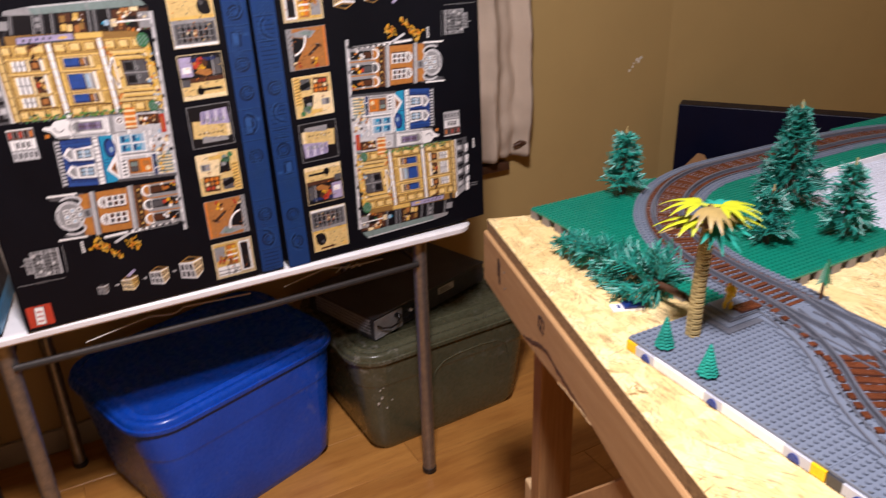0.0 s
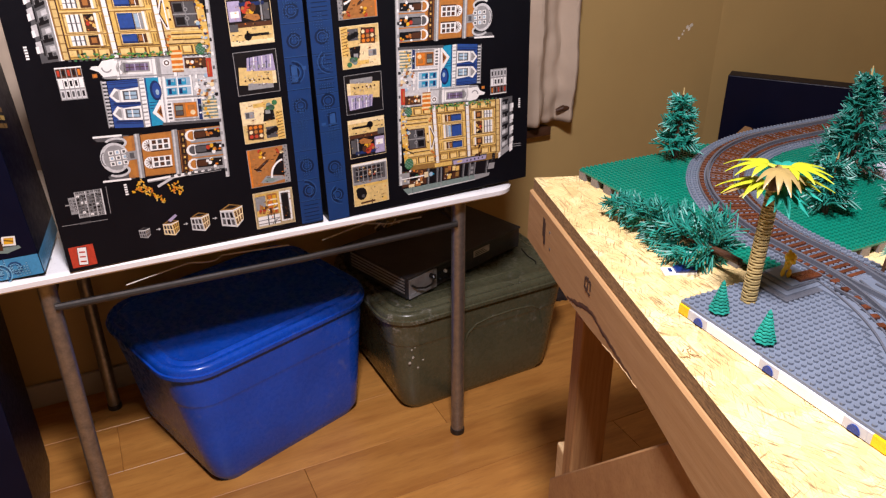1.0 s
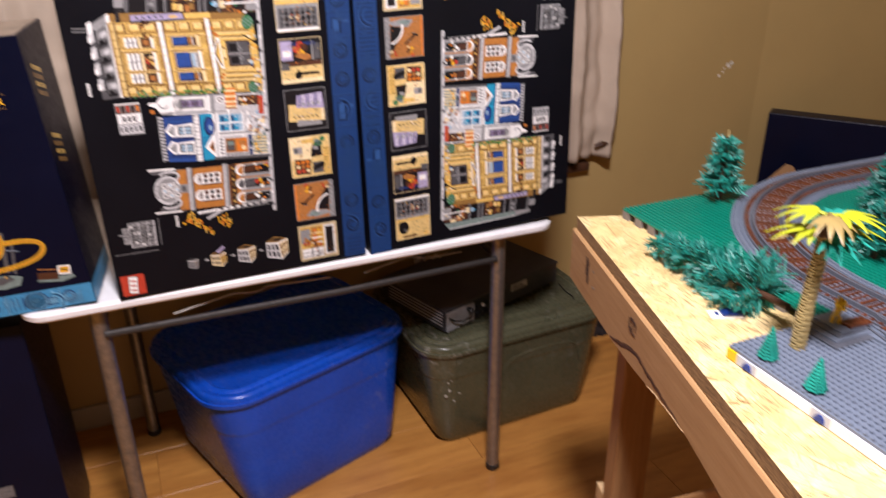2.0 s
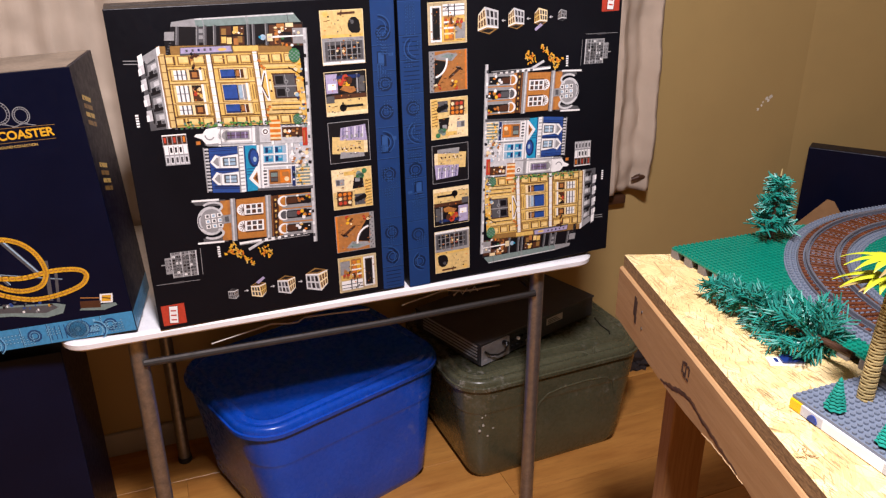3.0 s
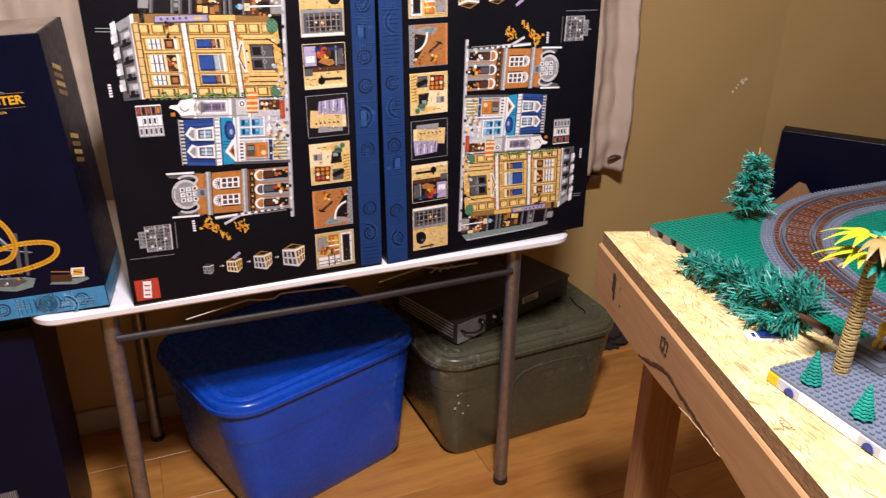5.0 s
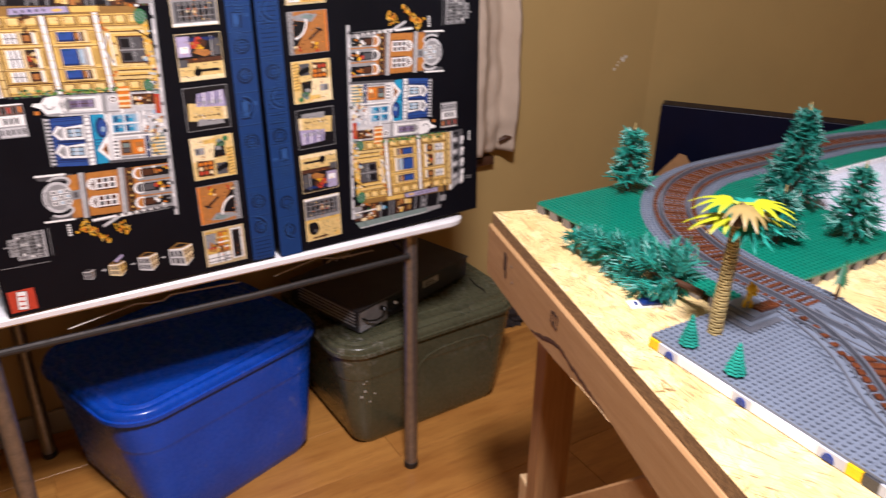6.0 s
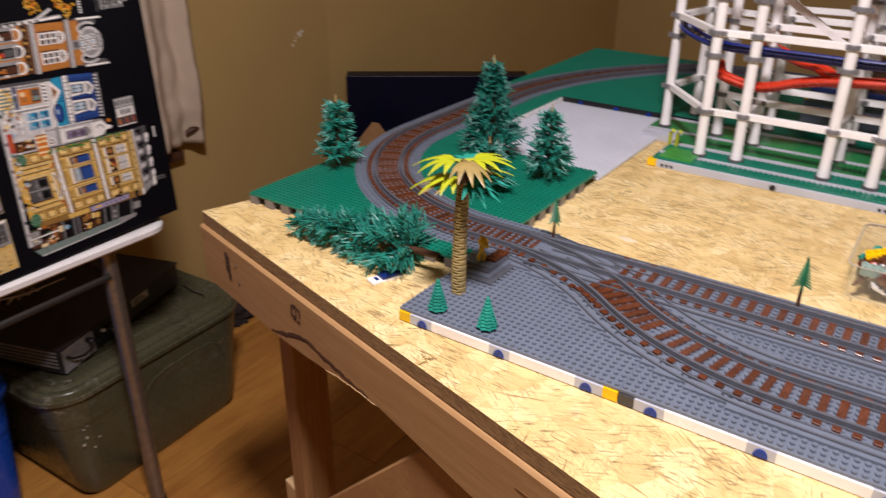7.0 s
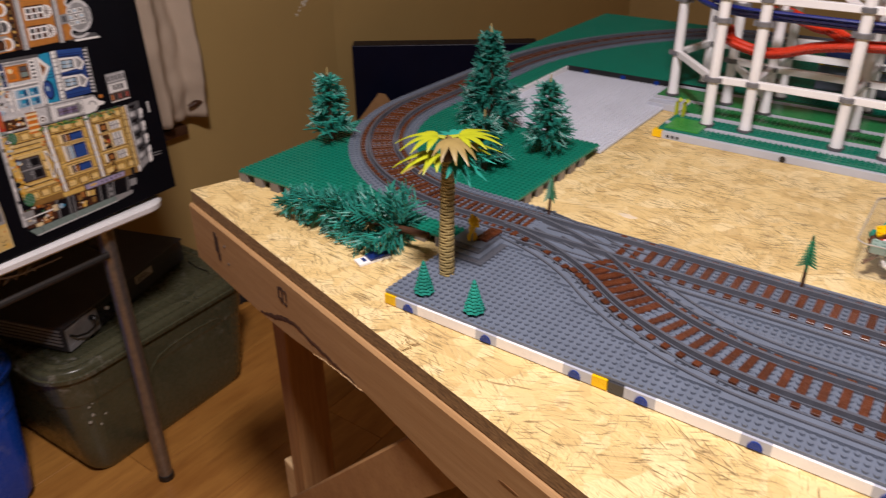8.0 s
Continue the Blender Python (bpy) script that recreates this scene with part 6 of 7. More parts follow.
def inset_print():
    a = Art(31)
    p = Patch(a, (0.056, 0.3615), (0.0955, 0.3605), (0.0955, 0.3065), (0.056, 0.308))
    p.rect(0, 0, 1, 1, "grey", 1)
    r = a.rng
    for q in range(3):
        for k in range(5):
            s, t = 0.03 + 0.195 * k, 0.04 + 0.325 * q
            p.rect(s, t, s + 0.16, t + 0.28, ("dbrown", "white", "pale")[q], 2)
            p.rect(s + 0.03, t + 0.05, s + 0.12, t + 0.22, r.choice((("red", "orange", "brown", "black"), ("black", "dgrey", "white"), ("dgrey", "pale", "black"))[q]), 3)
    p.rect(0, 0, 1, 0.04, "white", 4)
    p.rect(0, 0.335, 1, 0.37, "white", 4)
    return a


def number_print(u, v):
    a = Art(1)
    for k in range(5):
        a.rect(u, v + 0.0045 * k, u + 0.005, v + 0.0045 * k + 0.003, "white", 1)
    return a


def band_print(u0, u1, v0, v1, c0, c1, c2, seed, along="v"):
    """A band printed like toy brickwork: plates, studs and wheels in one colour."""
    a = Art(seed)
    r = a.rng
    a.rect(u0, v0, u1, v1, c0, 0)
    w = (u1 - u0) if along == "v" else (v1 - v0)
    length = (v1 - v0) if along == "v" else (u1 - u0)

    def put(s0, t0, s1, t1, c, layer):
        if along == "v":
            a.rect(u0 + t0, v0 + s0, u0 + t1, v0 + s1, c, layer)
        else:
            a.rect(u0 + s0, v0 + t0, u0 + s1, v0 + t1, c, layer)

    def dot(s, t, q, c, layer, hole=None):
        u, v = (u0 + t, v0 + s) if along == "v" else (u0 + s, v0 + t)
        a.blob(u, v, q, q, c, layer, 10)
        if hole:
            a.blob(u, v, q * 0.7, q * 0.7, hole, layer + 1, 10)

    s = 0.002
    while s < length - 0.05:
        h = r.choice([0.03, 0.045, 0.06])
        kind = r.random()
        put(s, 0, s + 0.0012, w, c1, 2)
        put(s + 0.0012, 0, s + 0.0022, w, c2, 2)
        if kind < 0.25:
            dot(s + h / 2, w * 0.5, w * 0.33, c1, 2, c2)
            dot(s + h / 2, w * 0.5, w * 0.2, c1, 4, c0)
        elif kind < 0.6:
            for i in range(int(h / 0.006)):
                for j in range(3):
                    dot(s + 0.005 + 0.006 * i, w * (0.3 + 0.18 * j), 0.0022, c1, 2, c2)
        elif kind < 0.8:
            for i in range(int(h / 0.008)):
                put(s + 0.004 + 0.008 * i, w * 0.15, s + 0.0055 + 0.008 * i, w * 0.85, c1, 2)
        else:
            put(s + h * 0.2, w * 0.2, s + h * 0.8, w * 0.6, c1, 2)
            put(s + h * 0.25, w * 0.25, s + h * 0.75, w * 0.5, c2, 3)
            put(s + h * 0.6, w * 0.7, s + h * 0.72, w * 0.9, c2, 3)
        s += h
    # patches of studs and broad arches over the courses
    for k in range(int(length / 0.032)):
        s, t0 = r.uniform(0.01, length - 0.04), r.uniform(0.08, 0.5) * w
        for i in range(r.randrange(3, 7)):
            for j in range(r.randrange(2, 5)):
                if t0 + 0.005 * j < w * 0.94:
                    dot(s + 0.005 * i, t0 + 0.005 * j, 0.0019, c1, 5, c2)
    for k in range(int(length / 0.15)):
        s = length * (k + r.uniform(0.2, 0.8)) / int(length / 0.15)
        u, v = (u0 + w * 0.3, v0 + s) if along == "v" else (u0 + s, v0 + w * 0.3)
        if 0.03 < s < length - 0.03:
            for q, c in ((0.5, c2), (0.43, c1), (0.32, c2)):
                a.ring(u, v, w * q, w * q, 0.0016, c, 7, -60, 90)
    return a


BOX_W, BOX_H, BOX_D = 0.4755, 0.567, 0.118


def card_shell(t, w, h, d, mat, lean=None):
    """A glued card box with slightly soft edges and a side flap seam; front face at local x = 0."""
    bm = bmesh.new()
    box(bm, -d, 0, 0, w, 0, h, 0.0012, 2)
    shell = part("carton", bm, mat, t, "glossy printed card")
    bm = bmesh.new()
    box(bm, -d * 0.5 - 0.0008, -d * 0.5 + 0.0008, w * 0.02, w * 0.98, h - 0.0004, h + 0.0006)
    part("flap_seam", bm, INKS["dgrey"], shell)
    return shell


def house_set_box(at, lean, turn, label, upside):
    t = thing("toy_set_box", label, "box", group="toy set boxes")
    t.matrix_world = pose(*at, lean, 0, turn)
    card_shell(t, BOX_W, BOX_H, BOX_D, CARD)

    def on_face(u, v, lift):
        return (lift, u, v)

    flip = (BOX_W, BOX_H) if upside else None
    street_print().made("street_picture", t, on_face, "printed row of toy town houses", flip)
    outline_print().made("outline_picture", t, on_face, "pale outline drawing of a house", flip)
    for u, s in ((0.137, 0.0098), (0.184, 0.0145), (0.237, 0.0175), (0.296, 0.022)):
        floor_print(u, s).made("storey_picture", t, on_face, "", flip)
    inset_print().made("inset_picture", t, on_face, "", flip)
    for u, v in ((0.0205, 0.3785), (0.1195, 0.127)):
        number_print(u, v).made("number_bars", t, on_face, "", flip)
    for k, (v0, v1, kind) in enumerate(((0.4562, 0.5474, "bank"), (0.3652, 0.4427, "office"), (0.2765, 0.3522, "roof"), (0.1855, 0.2628, "loft"), (0.097, 0.1716, "book"), (0.0106, 0.0838, "clinic"))):
        u0, u1 = 0.3412, 0.4165
        rim = Art(1)
        rim.rect(u0 - 0.001, v0 - 0.001, u1 + 0.001, v1 + 0.001, "grey" if kind in ("roof", "book") else "cream", 0)
        rim.made("photo_border", t, on_face, "", flip)
        shot = scene_photo(u0, v0, u1, v1, kind, 20 + k)
        tones = {"roof": ["lilac", "grey", "white", "cream", "dgrey"], "book": ["dbrown", "brown", "grey", "black", "orange"]}.get(kind, ["dgold", "brown", "dbrown", "black", "black", "dgrey", "orange", "gold"])
        m_ = 0.014 if kind == "roof" else 0.003
        shot.specks(u0 + m_, v0 + m_, u1 - m_, v1 - m_, 26, tones, 0.0014, 6)
        shot.ticks(u0 + m_, v0 + m_, u1 - m_, v1 - m_, 26, ["dbrown", "black", "grey", "dgold", "brown"], 7)
        shot.made("photo_picture", t, on_face, "", flip)
    a = band_print(0.4305, 0.4745, 0.0005, BOX_H - 0.0005, "band", "band2", "band3", 5 if upside else 9)
    a.made("blue_band", t, on_face, "dark blue band printed like brickwork", flip)
    a = Art(1)
    a.rect(0.007, 0.0072, 0.0476, 0.048, "red", 1)
    a.poly([(0.0175, 0.011), (0.0335, 0.0085), (0.0365, 0.0445), (0.0205, 0.046)], "black", 2)
    a.poly([(0.0185, 0.012), (0.0328, 0.0097), (0.0355, 0.0436), (0.0212, 0.045)], "white", 3)
    for k in range(3):
        v = 0.0165 + 0.0092 * k
        a.poly([(0.0215 + 0.0006 * k, v), (0.031 + 0.0006 * k, v - 0.0014), (0.0312 + 0.0006 * k, v + 0.0014), (0.0217 + 0.0006 * k, v + 0.0028)], "red", 4)
    a.made("maker_patch", t, on_face, "red square maker's patch", flip)


house_set_box((-0.831, -0.6365, 0.7032), 0.7, 0.5, "black toy set carton standing on end, house row printed", False)
house_set_box((-0.8365, -0.1500, 0.7035), 1.3, 1.2, "black toy set carton standing upside down, house row printed", True)


def lettering(text, size, mat, name, parent, m, align="RIGHT", bold=0.0):
    c = bpy.data.curves.new(name, "FONT")
    c.body, c.size, c.align_x, c.offset = text, size, align, bold
    tmp = bpy.data.objects.new("tmp", c)
    scene.collection.objects.link(tmp)
    me = bpy.data.meshes.new_from_object(tmp)
    bpy.data.objects.remove(tmp)
    me.materials.clear()
    me.materials.append(mat)
    ob = new(name, me)
    ob.parent = parent
    ob.matrix_local = m
    return ob


def coaster_set_box():
    w, h, d, tall = 0.57, 0.488, 0.18, 1.036
    t = thing("toy_set_box", "dark navy toy set carton with an orange coaster print", "box")
    t.matrix_world = Matrix.Translation((-0.834, -0.675, 0.699)) @ Matrix.Rotation(radians(3.6), 4, "X") @ Matrix.Rotation(radians(-8), 4, "Z")
    bm = bmesh.new()
    box(bm, -d, 0, -w, 0, 0.012, h, 0.0012, 2)
    part("carton", bm, NAVY, t, "glossy printed card")
    bm = bmesh.new()
    box(bm, -d + 0.004, -0.004, -w + 0.004, -0.004, h - 0.0002, h + 0.0012)
    part("top_flap", bm, plastic("flap_card", (0.33, 0.26, 0.19), 0.35, 0.3, 14, 0.1), t, "brown-grey top flap")

    def on_face(u, v, lift):
        return (lift, u, v * tall)

    def on_side(u, v, lift):
        return (u, lift, v * tall)

    band_print(-w + 0.001, -0.001, 0.0125, 0.05, "cyan", "cyan2", "cyan3", 13, "u").made("blue_band", t, on_face, "bright blue band printed like brickwork")
    band_print(-d + 0.001, -0.001, 0.0125, 0.048, "cyan", "cyan2", "cyan3", 14, "u").made("blue_band", t, on_side)
    a = Art(2)
    # two track loops drawn over the title
    for u, v, q in ((-0.088, 0.406, 0.0125), (-0.12, 0.4125, 0.0165)):
        a.ring(u, v, q, q * 1.05, 0.0011, "grey", 1, -75, 255)
        a.ring(u, v, q * 0.74, q * 0.8, 0.0008, "grey", 1, -75, 255)
        for k in range(20):
            b = radians(-70 + 17 * k)
            a.line(u + 0.74 * q * math.cos(b), v + 0.8 * q * math.sin(b), u + q * math.cos(b), v + 1.05 * q * math.sin(b), 0.0007, "grey", 1)
        for f in (1, -1):
            a.line(u - f * q * 0.3, v - q * 0.95, u + f * q * 1.4, 0.389, 0.0009, "grey", 1)
            a.line(u - f * q * 0.2, v - q * 0.75, u + f * q * 1.1, 0.389, 0.0006, "grey", 1)
    a.line(-0.2, 0.3905, -0.043, 0.387, 0.0008, "dgold", 1)
    a.line(-0.2, 0.3665, -0.046, 0.3655, 0.0007, "dgold", 1)

    def course(points, wide, colour, layer, ties=0):
        """A printed track bent smoothly through a few points, with its ties."""
        pts = [Vector(p) for p in points]
        fine = []
        for i in range(len(pts) - 1):
            p0, p1, p2, p3 = pts[max(0, i - 1)], pts[i], pts[i + 1], pts[min(len(pts) - 1, i + 2)]
            for k in range(5):
                f = k / 5
                fine.append(0.5 * (2 * p1 + (p2 - p0) * f + (2 * p0 - 5 * p1 + 4 * p2 - p3) * f * f + (3 * p1 - p0 - 3 * p2 + p3) * f ** 3))
        fine.append(pts[-1])
        for p, q in zip(fine, fine[1:]):
            e = (q - p) * 0.15
            a.line(p.x - e.x, p.y - e.y, q.x + e.x, q.y + e.y, wide, colour, layer)
            if ties:
                c, g = (p + q) / 2, (q - p) * 0.28
                a.line(c.x - g.x, c.y - g.y, c.x + g.x, c.y + g.y, wide * 0.3, "rust", layer + 1)

    # steel beams, the pylon and the base behind the orange track
    for u0, v0, u1, v1, q in ((-0.2, 0.2485, -0.131, 0.141, 0.0085), (-0.225, 0.2, -0.183, 0.131, 0.006), (-0.22, 0.158, -0.1, 0.128, 0.003)):
        a.line(u0, v0, u1, v1, q, "dgrey", 1)
        a.line(u0 + 0.002, v0, u1 + 0.002, v1, q * 0.3, "sky", 2)
    a.line(-0.116, 0.165, -0.126, 0.092, 0.007, "dgrey", 2)
    a.line(-0.1055, 0.142, -0.115, 0.088, 0.005, "dgrey", 2)
    a.poly([(-0.26, 0.1), (-0.204, 0.095), (-0.12, 0.086), (-0.105, 0.081), (-0.113, 0.066), (-0.14, 0.062), (-0.196, 0.074), (-0.26, 0.08)], "steel", 2)
    a.poly([(-0.255, 0.096), (-0.2, 0.091), (-0.125, 0.084), (-0.117, 0.078), (-0.14, 0.071), (-0.2, 0.081), (-0.255, 0.087)], "dgrey", 3)
    for k in range(30):
        u = a.rng.uniform(-0.25, -0.118)
        a.blob(u, 0.082 - 0.09 * (u + 0.13) + a.rng.uniform(-0.008, 0.014), a.rng.uniform(0.0012, 0.0032), a.rng.uniform(0.0012, 0.003), a.rng.choice(["white", "grey", "dgrey", "black", "steel", "amber", "blue"]), 4, 6)
    course([(-0.26, 0.16), (-0.212, 0.148), (-0.16, 0.14), (-0.116, 0.145), (-0.082, 0.144), (-0.063, 0.138), (-0.059, 0.127), (-0.069, 0.114), (-0.092, 0.105), (-0.126, 0.099), (-0.158, 0.1), (-0.195, 0.113), (-0.24, 0.14)], 0.0085, "amber", 5, 1)
    course([(-0.23, 0.18), (-0.213, 0.2), (-0.195, 0.209), (-0.176, 0.212), (-0.156, 0.206), (-0.141, 0.196), (-0.128, 0.179), (-0.121, 0.157), (-0.122, 0.139), (-0.133, 0.123), (-0.153, 0.117), (-0.175, 0.119), (-0.199, 0.131), (-0.235, 0.165)], 0.0085, "amber", 7, 1)
    a.made("coaster_picture", t, on_face, "printed orange coaster rails")
    # small model photograph
    a = Art(5)
    a.poly([(-0.086, 0.066), (-0.045, 0.06), (-0.022, 0.066), (-0.024, 0.071), (-0.08, 0.072)], "steel", 1)
    a.poly([(-0.083, 0.07), (-0.05, 0.066), (-0.047, 0.079), (-0.081, 0.083)], "dbrown", 2)
    a.line(-0.079, 0.089, -0.048, 0.084, 0.002, "brown", 2)
    a.poly([(-0.046, 0.091), (-0.025, 0.089), (-0.028, 0.072), (-0.05, 0.074)], "white", 2)
    a.poly([(-0.043, 0.088), (-0.028, 0.0865), (-0.031, 0.0755), (-0.046, 0.077)], "amber", 3)
    a.line(-0.044, 0.084, -0.03, 0.08, 0.002, "dbrown", 4)
    a.made("model_photo", t, on_face, "small printed model photograph")
    # spoked wheel on the blue band
    a = Art(6)
    for q, c in ((0.021, "cyan2"), (0.019, "cyan3"), (0.015, "cyan2"), (0.0135, "cyan"), (0.006, "cyan2"), (0.0045, "cyan3")):
        a.blob(-0.097, 0.032, q, min(q, 0.0175), c, 9, 20)
    a.made("band_wheel", t, on_face, "wheel printed on the blue band")
    turn = Matrix(((0, 0, 1, 0), (1, 0, 0, 0), (0, 1, 0, 0), (0, 0, 0, 1)))
    lettering("LOOP COASTER", 0.0192, INKS["amber"], "title_lettering", t, Matrix.Translation((0.0009, -0.047, 0.371 * tall)) @ turn, bold=0.0006)
    lettering("FAIRGROUND COLLECTION", 0.0058, INKS["gold"], "small_lettering", t, Matrix.Translation((0.0009, -0.075, 0.3575 * tall)) @ turn)
    for v in (0.362, 0.25):
        side = Art(4)
        for k in range(4):
            side.line(-0.085, v + 0.0135 * k, -0.033, v + 0.016 + 0.0135 * k, 0.0075, "gold" if k % 2 else "dgold", 1)
            side.line(-0.07 + 0.006 * k, v + 0.0135 * k, -0.062 + 0.006 * k, v + 0.014 + 0.0135 * k, 0.0028, "black", 2)
        side.made("side_bars", t, on_side, "gold lettering bars on the side")


coaster_set_box()


def lower_carton():
    t = thing("large_carton", "tall dark navy carton standing on the floor", "box", (-0.91, -0.818, 0))
    bm = bmesh.new()
    box(bm, -0.32, 0, -0.6, 0, 0, 0.655, 0.002, 2)
    part("carton", bm, NAVY, t)
    a = Art(8)
    a.rect(-0.13, 0.27, -0.09, 0.3, "dgrey", 1)
    for k in range(9):
        a.rect(-0.127 + 0.004 * k, 0.272, -0.1255 + 0.004 * k, 0.298, "grey", 2)
    a.made("bar_label", t, lambda u, v, lift: (lift, u, v), "small grey bar label")


lower_carton()


def corner_box():
    """A wide dark box standing askew, with an open brown carton before it."""
    d = Vector((0.802, 0.597, 0))
    t = thing("large_carton", "wide dark navy carton standing behind the train table", "box", (-1.395, 1.476, 0), math.degrees(math.atan2(d.y, d.x)))
    bm = bmesh.new()
    box(bm, 0, 0.66, 0.0, 0.075, 0, 0.698, 0.003, 2)
    part("carton", bm, NAVY, t)
    bm = bmesh.new()
    box(bm, 0.6605, 0.663, 0.004, 0.071, 0.006, 0.692)
    part("end_panel", bm, INKS["grey"], t, "pale grey end panel")
    t = thing("open_carton", "open brown cardboard carton with a raised flap", "box", (-1.155, 1.283, 0), 30)
    for b in ((-0.1, 0.13, 0.0, 0.004), (-0.1, 0.13, 0.116, 0.12), (-0.1, -0.096, 0.004, 0.116), (0.126, 0.13, 0.004, 0.116)):
        bm = bmesh.new()
        box(bm, *b, 0.004, 0.44)
        part("side", bm, BOARD, t)
    bm = bmesh.new()
    box(bm, -0.1, 0.13, 0.0, 0.12, 0, 0.004)
    part("bottom", bm, BOARD, t)
    bm = bmesh.new()
    vs = [(-0.1, 0.118, 0.44), (0.13, 0.118, 0.44), (0.03, 0.125, 0.575), (0.008, 0.126, 0.578)]
    f = [bm.verts.new(p) for p in vs] + [bm.verts.new((x, y + 0.004, z)) for x, y, z in vs]
    for q in ((0, 1, 2, 3), (7, 6, 5, 4), (0, 4, 5, 1), (1, 5, 6, 2), (2, 6, 7, 3), (3, 7, 4, 0)):
        bm.faces.new([f[i] for i in q])
    part("flap", bm, BOARD, t)


corner_box()


# ---- wall scuffs ----
rs = random.Random(11)
for y, z in ((1.353, 0.854), (1.34, 0.842), (1.362, 0.848), (1.322, 0.82), (1.335, 0.832), (1.37, 0.86)):
    bm = bmesh.new()
    bmesh.ops.create_circle(bm, cap_ends=True, segments=7, radius=rs.uniform(0.004, 0.01))
    for v in bm.verts:
        v.co = Vector((0, v.co.x * rs.uniform(0.5, 1.3), v.co.y * rs.uniform(0.5, 1.2)))
    r = bmesh.ops.extrude_face_region(bm, geom=bm.faces[:])
    for v in r["geom"]:
        if isinstance(v, bmesh.types.BMVert):
            v.co.x += 0.0006
    ob = done("wall_chip", bm, plastic("bare_plaster", (0.85, 0.8, 0.68), 0.7))
    ob.location = (WX + 0.0001, y, z)
    tagged(ob, "pale chip where wall paint has flaked", "paint chip", kind="structure")

# ---- toy plants ----


def rods_mesh(name, rods, mat, sides=4):
    """Many short tapered rods as one mesh: rows of (start, end, r0, r1)."""
    verts, faces = [], []
    for a, b, r0, r1 in rods:
        a, b = Vector(a), Vector(b)
        d = (b - a).normalized()
        e = d.cross(Vector((0, 0, 1)) if abs(d.z) < 0.9 else Vector((1, 0, 0))).normalized()
        g = d.cross(e)
        k = len(verts)
        for p, r in ((a, r0), (b, r1)):
            for i in range(sides):
                t = 2 * math.pi * i / sides
                verts.append(p + e * (r * math.cos(t)) + g * (r * math.sin(t)))
        faces += [(k + i, k + (i + 1) % sides, k + sides + (i + 1) % sides, k + sides + i) for i in range(sides)]
        faces.append(tuple(k + sides + i for i in range(sides)))
        faces.append(tuple(k + i for i in reversed(range(sides))))
    me = bpy.data.meshes.new(name)
    me.from_pydata([tuple(v) for v in verts], [], faces)
    me.materials.append(mat)
    return me


def sprig(rng, at, out, length, rods, thick=0.0014):
    """One moulded sprig: a stalk with long side needles."""
    out = out.normalized()
    rods.append((at, at + out * length, thick * 1.2, thick * 0.6))
    side = out.cross(Vector((rng.uniform(-1, 1), rng.uniform(-1, 1), rng.uniform(-1, 1)))).normalized()
    up = out.cross(side)
    for f in (0.15, 0.38, 0.6, 0.8):
        base = at + out * (length * f)
        for s in (1, -1):
            turn = rng.uniform(-0.7, 0.7)
            d = out * 0.95 + (side * math.cos(turn) + up * math.sin(turn)) * s * 0.8
            rods.append((base, base + d.normalized() * length * rng.uniform(0.45, 0.65), thick, thick * 0.55))


def conifer_parts(t, height, radius, count, seed, trunk=0.02, sprig_len=0.027, waist=1.0, foot=0.0):
    rng = random.Random(seed)
    bm = bmesh.new()
    n = 9
    tube(bm, [(0, 0, foot + (height * 0.94 - foot) * i / n) for i in range(n + 1)], [0.0044 - 0.0028 * i / n + (0.0006 if i % 2 else 0) for i in range(n + 1)], 10)
    part("trunk", bm, DBROWN, t, "reddish-brown ribbed trunk")
    rods = []
    for k in range(count):
        f = ((k + rng.random()) / count) ** 1.25
        z = trunk + (height - trunk - 0.012) * f
        reach = radius * (1 - f) ** 1.02 * min(1.0, waist + 2.2 * f) + 0.006
        size = sprig_len * (0.55 + 0.55 * (1 - f))
        a = k * 2.399963 + rng.uniform(-0.3, 0.3)
        out = Vector((math.cos(a), math.sin(a), 0))
        near = max(0.0015, (reach - size) * rng.uniform(0.3, 1.05))
        tilt = rng.uniform(-0.2, 0.25) + 0.3 * f
        way = out + Vector((rng.uniform(-0.3, 0.3), rng.uniform(-0.3, 0.3), tilt))
        sprig(rng, out * near + Vector((0, 0, z)), way, size * rng.uniform(0.8, 1.2), rods)
    top = Vector((0, 0, height - 0.018))
    for k in range(5):
        a = k * 1.26
        sprig(rng, top, Vector((math.cos(a) * 0.9, math.sin(a) * 0.9, 1.0)), sprig_len * 0.45, rods)
    placed("crown", rods_mesh("crown", rods, TEAL), TEAL, t, "teal moulded needles", smooth=False)
    bm = bmesh.new()
    tube(bm, [(0, 0, height - 0.02), (0.0005, 0, height - 0.008), (0.001, 0, height + 0.004)], [0.0019, 0.0015, 0.0008], 7)
    part("tip", bm, TAN, t, "tan tip")


def conifer(at, height, radius, count, seed, label):
    t = thing("toy_tree", label, "toy tree", at, seed * 37, group="toy conifers")
    conifer_parts(t, height, radius, count, seed)


conifer((-0.353, 0.296, F), 0.113, 0.031, 70, 3, "small teal toy conifer with brown trunk on green plate")
conifer((-0.182, 0.488, F), 0.163, 0.055, 190, 5, "tall teal toy conifer on the green plate")
conifer((-0.053, 0.445, F), 0.114, 0.033, 74, 8, "small teal toy conifer near the plate's edge")
conifer((-0.093, 0.333, F), 0.085, 0.028, 60, 9, "sparse teal toy conifer with a bare trunk")


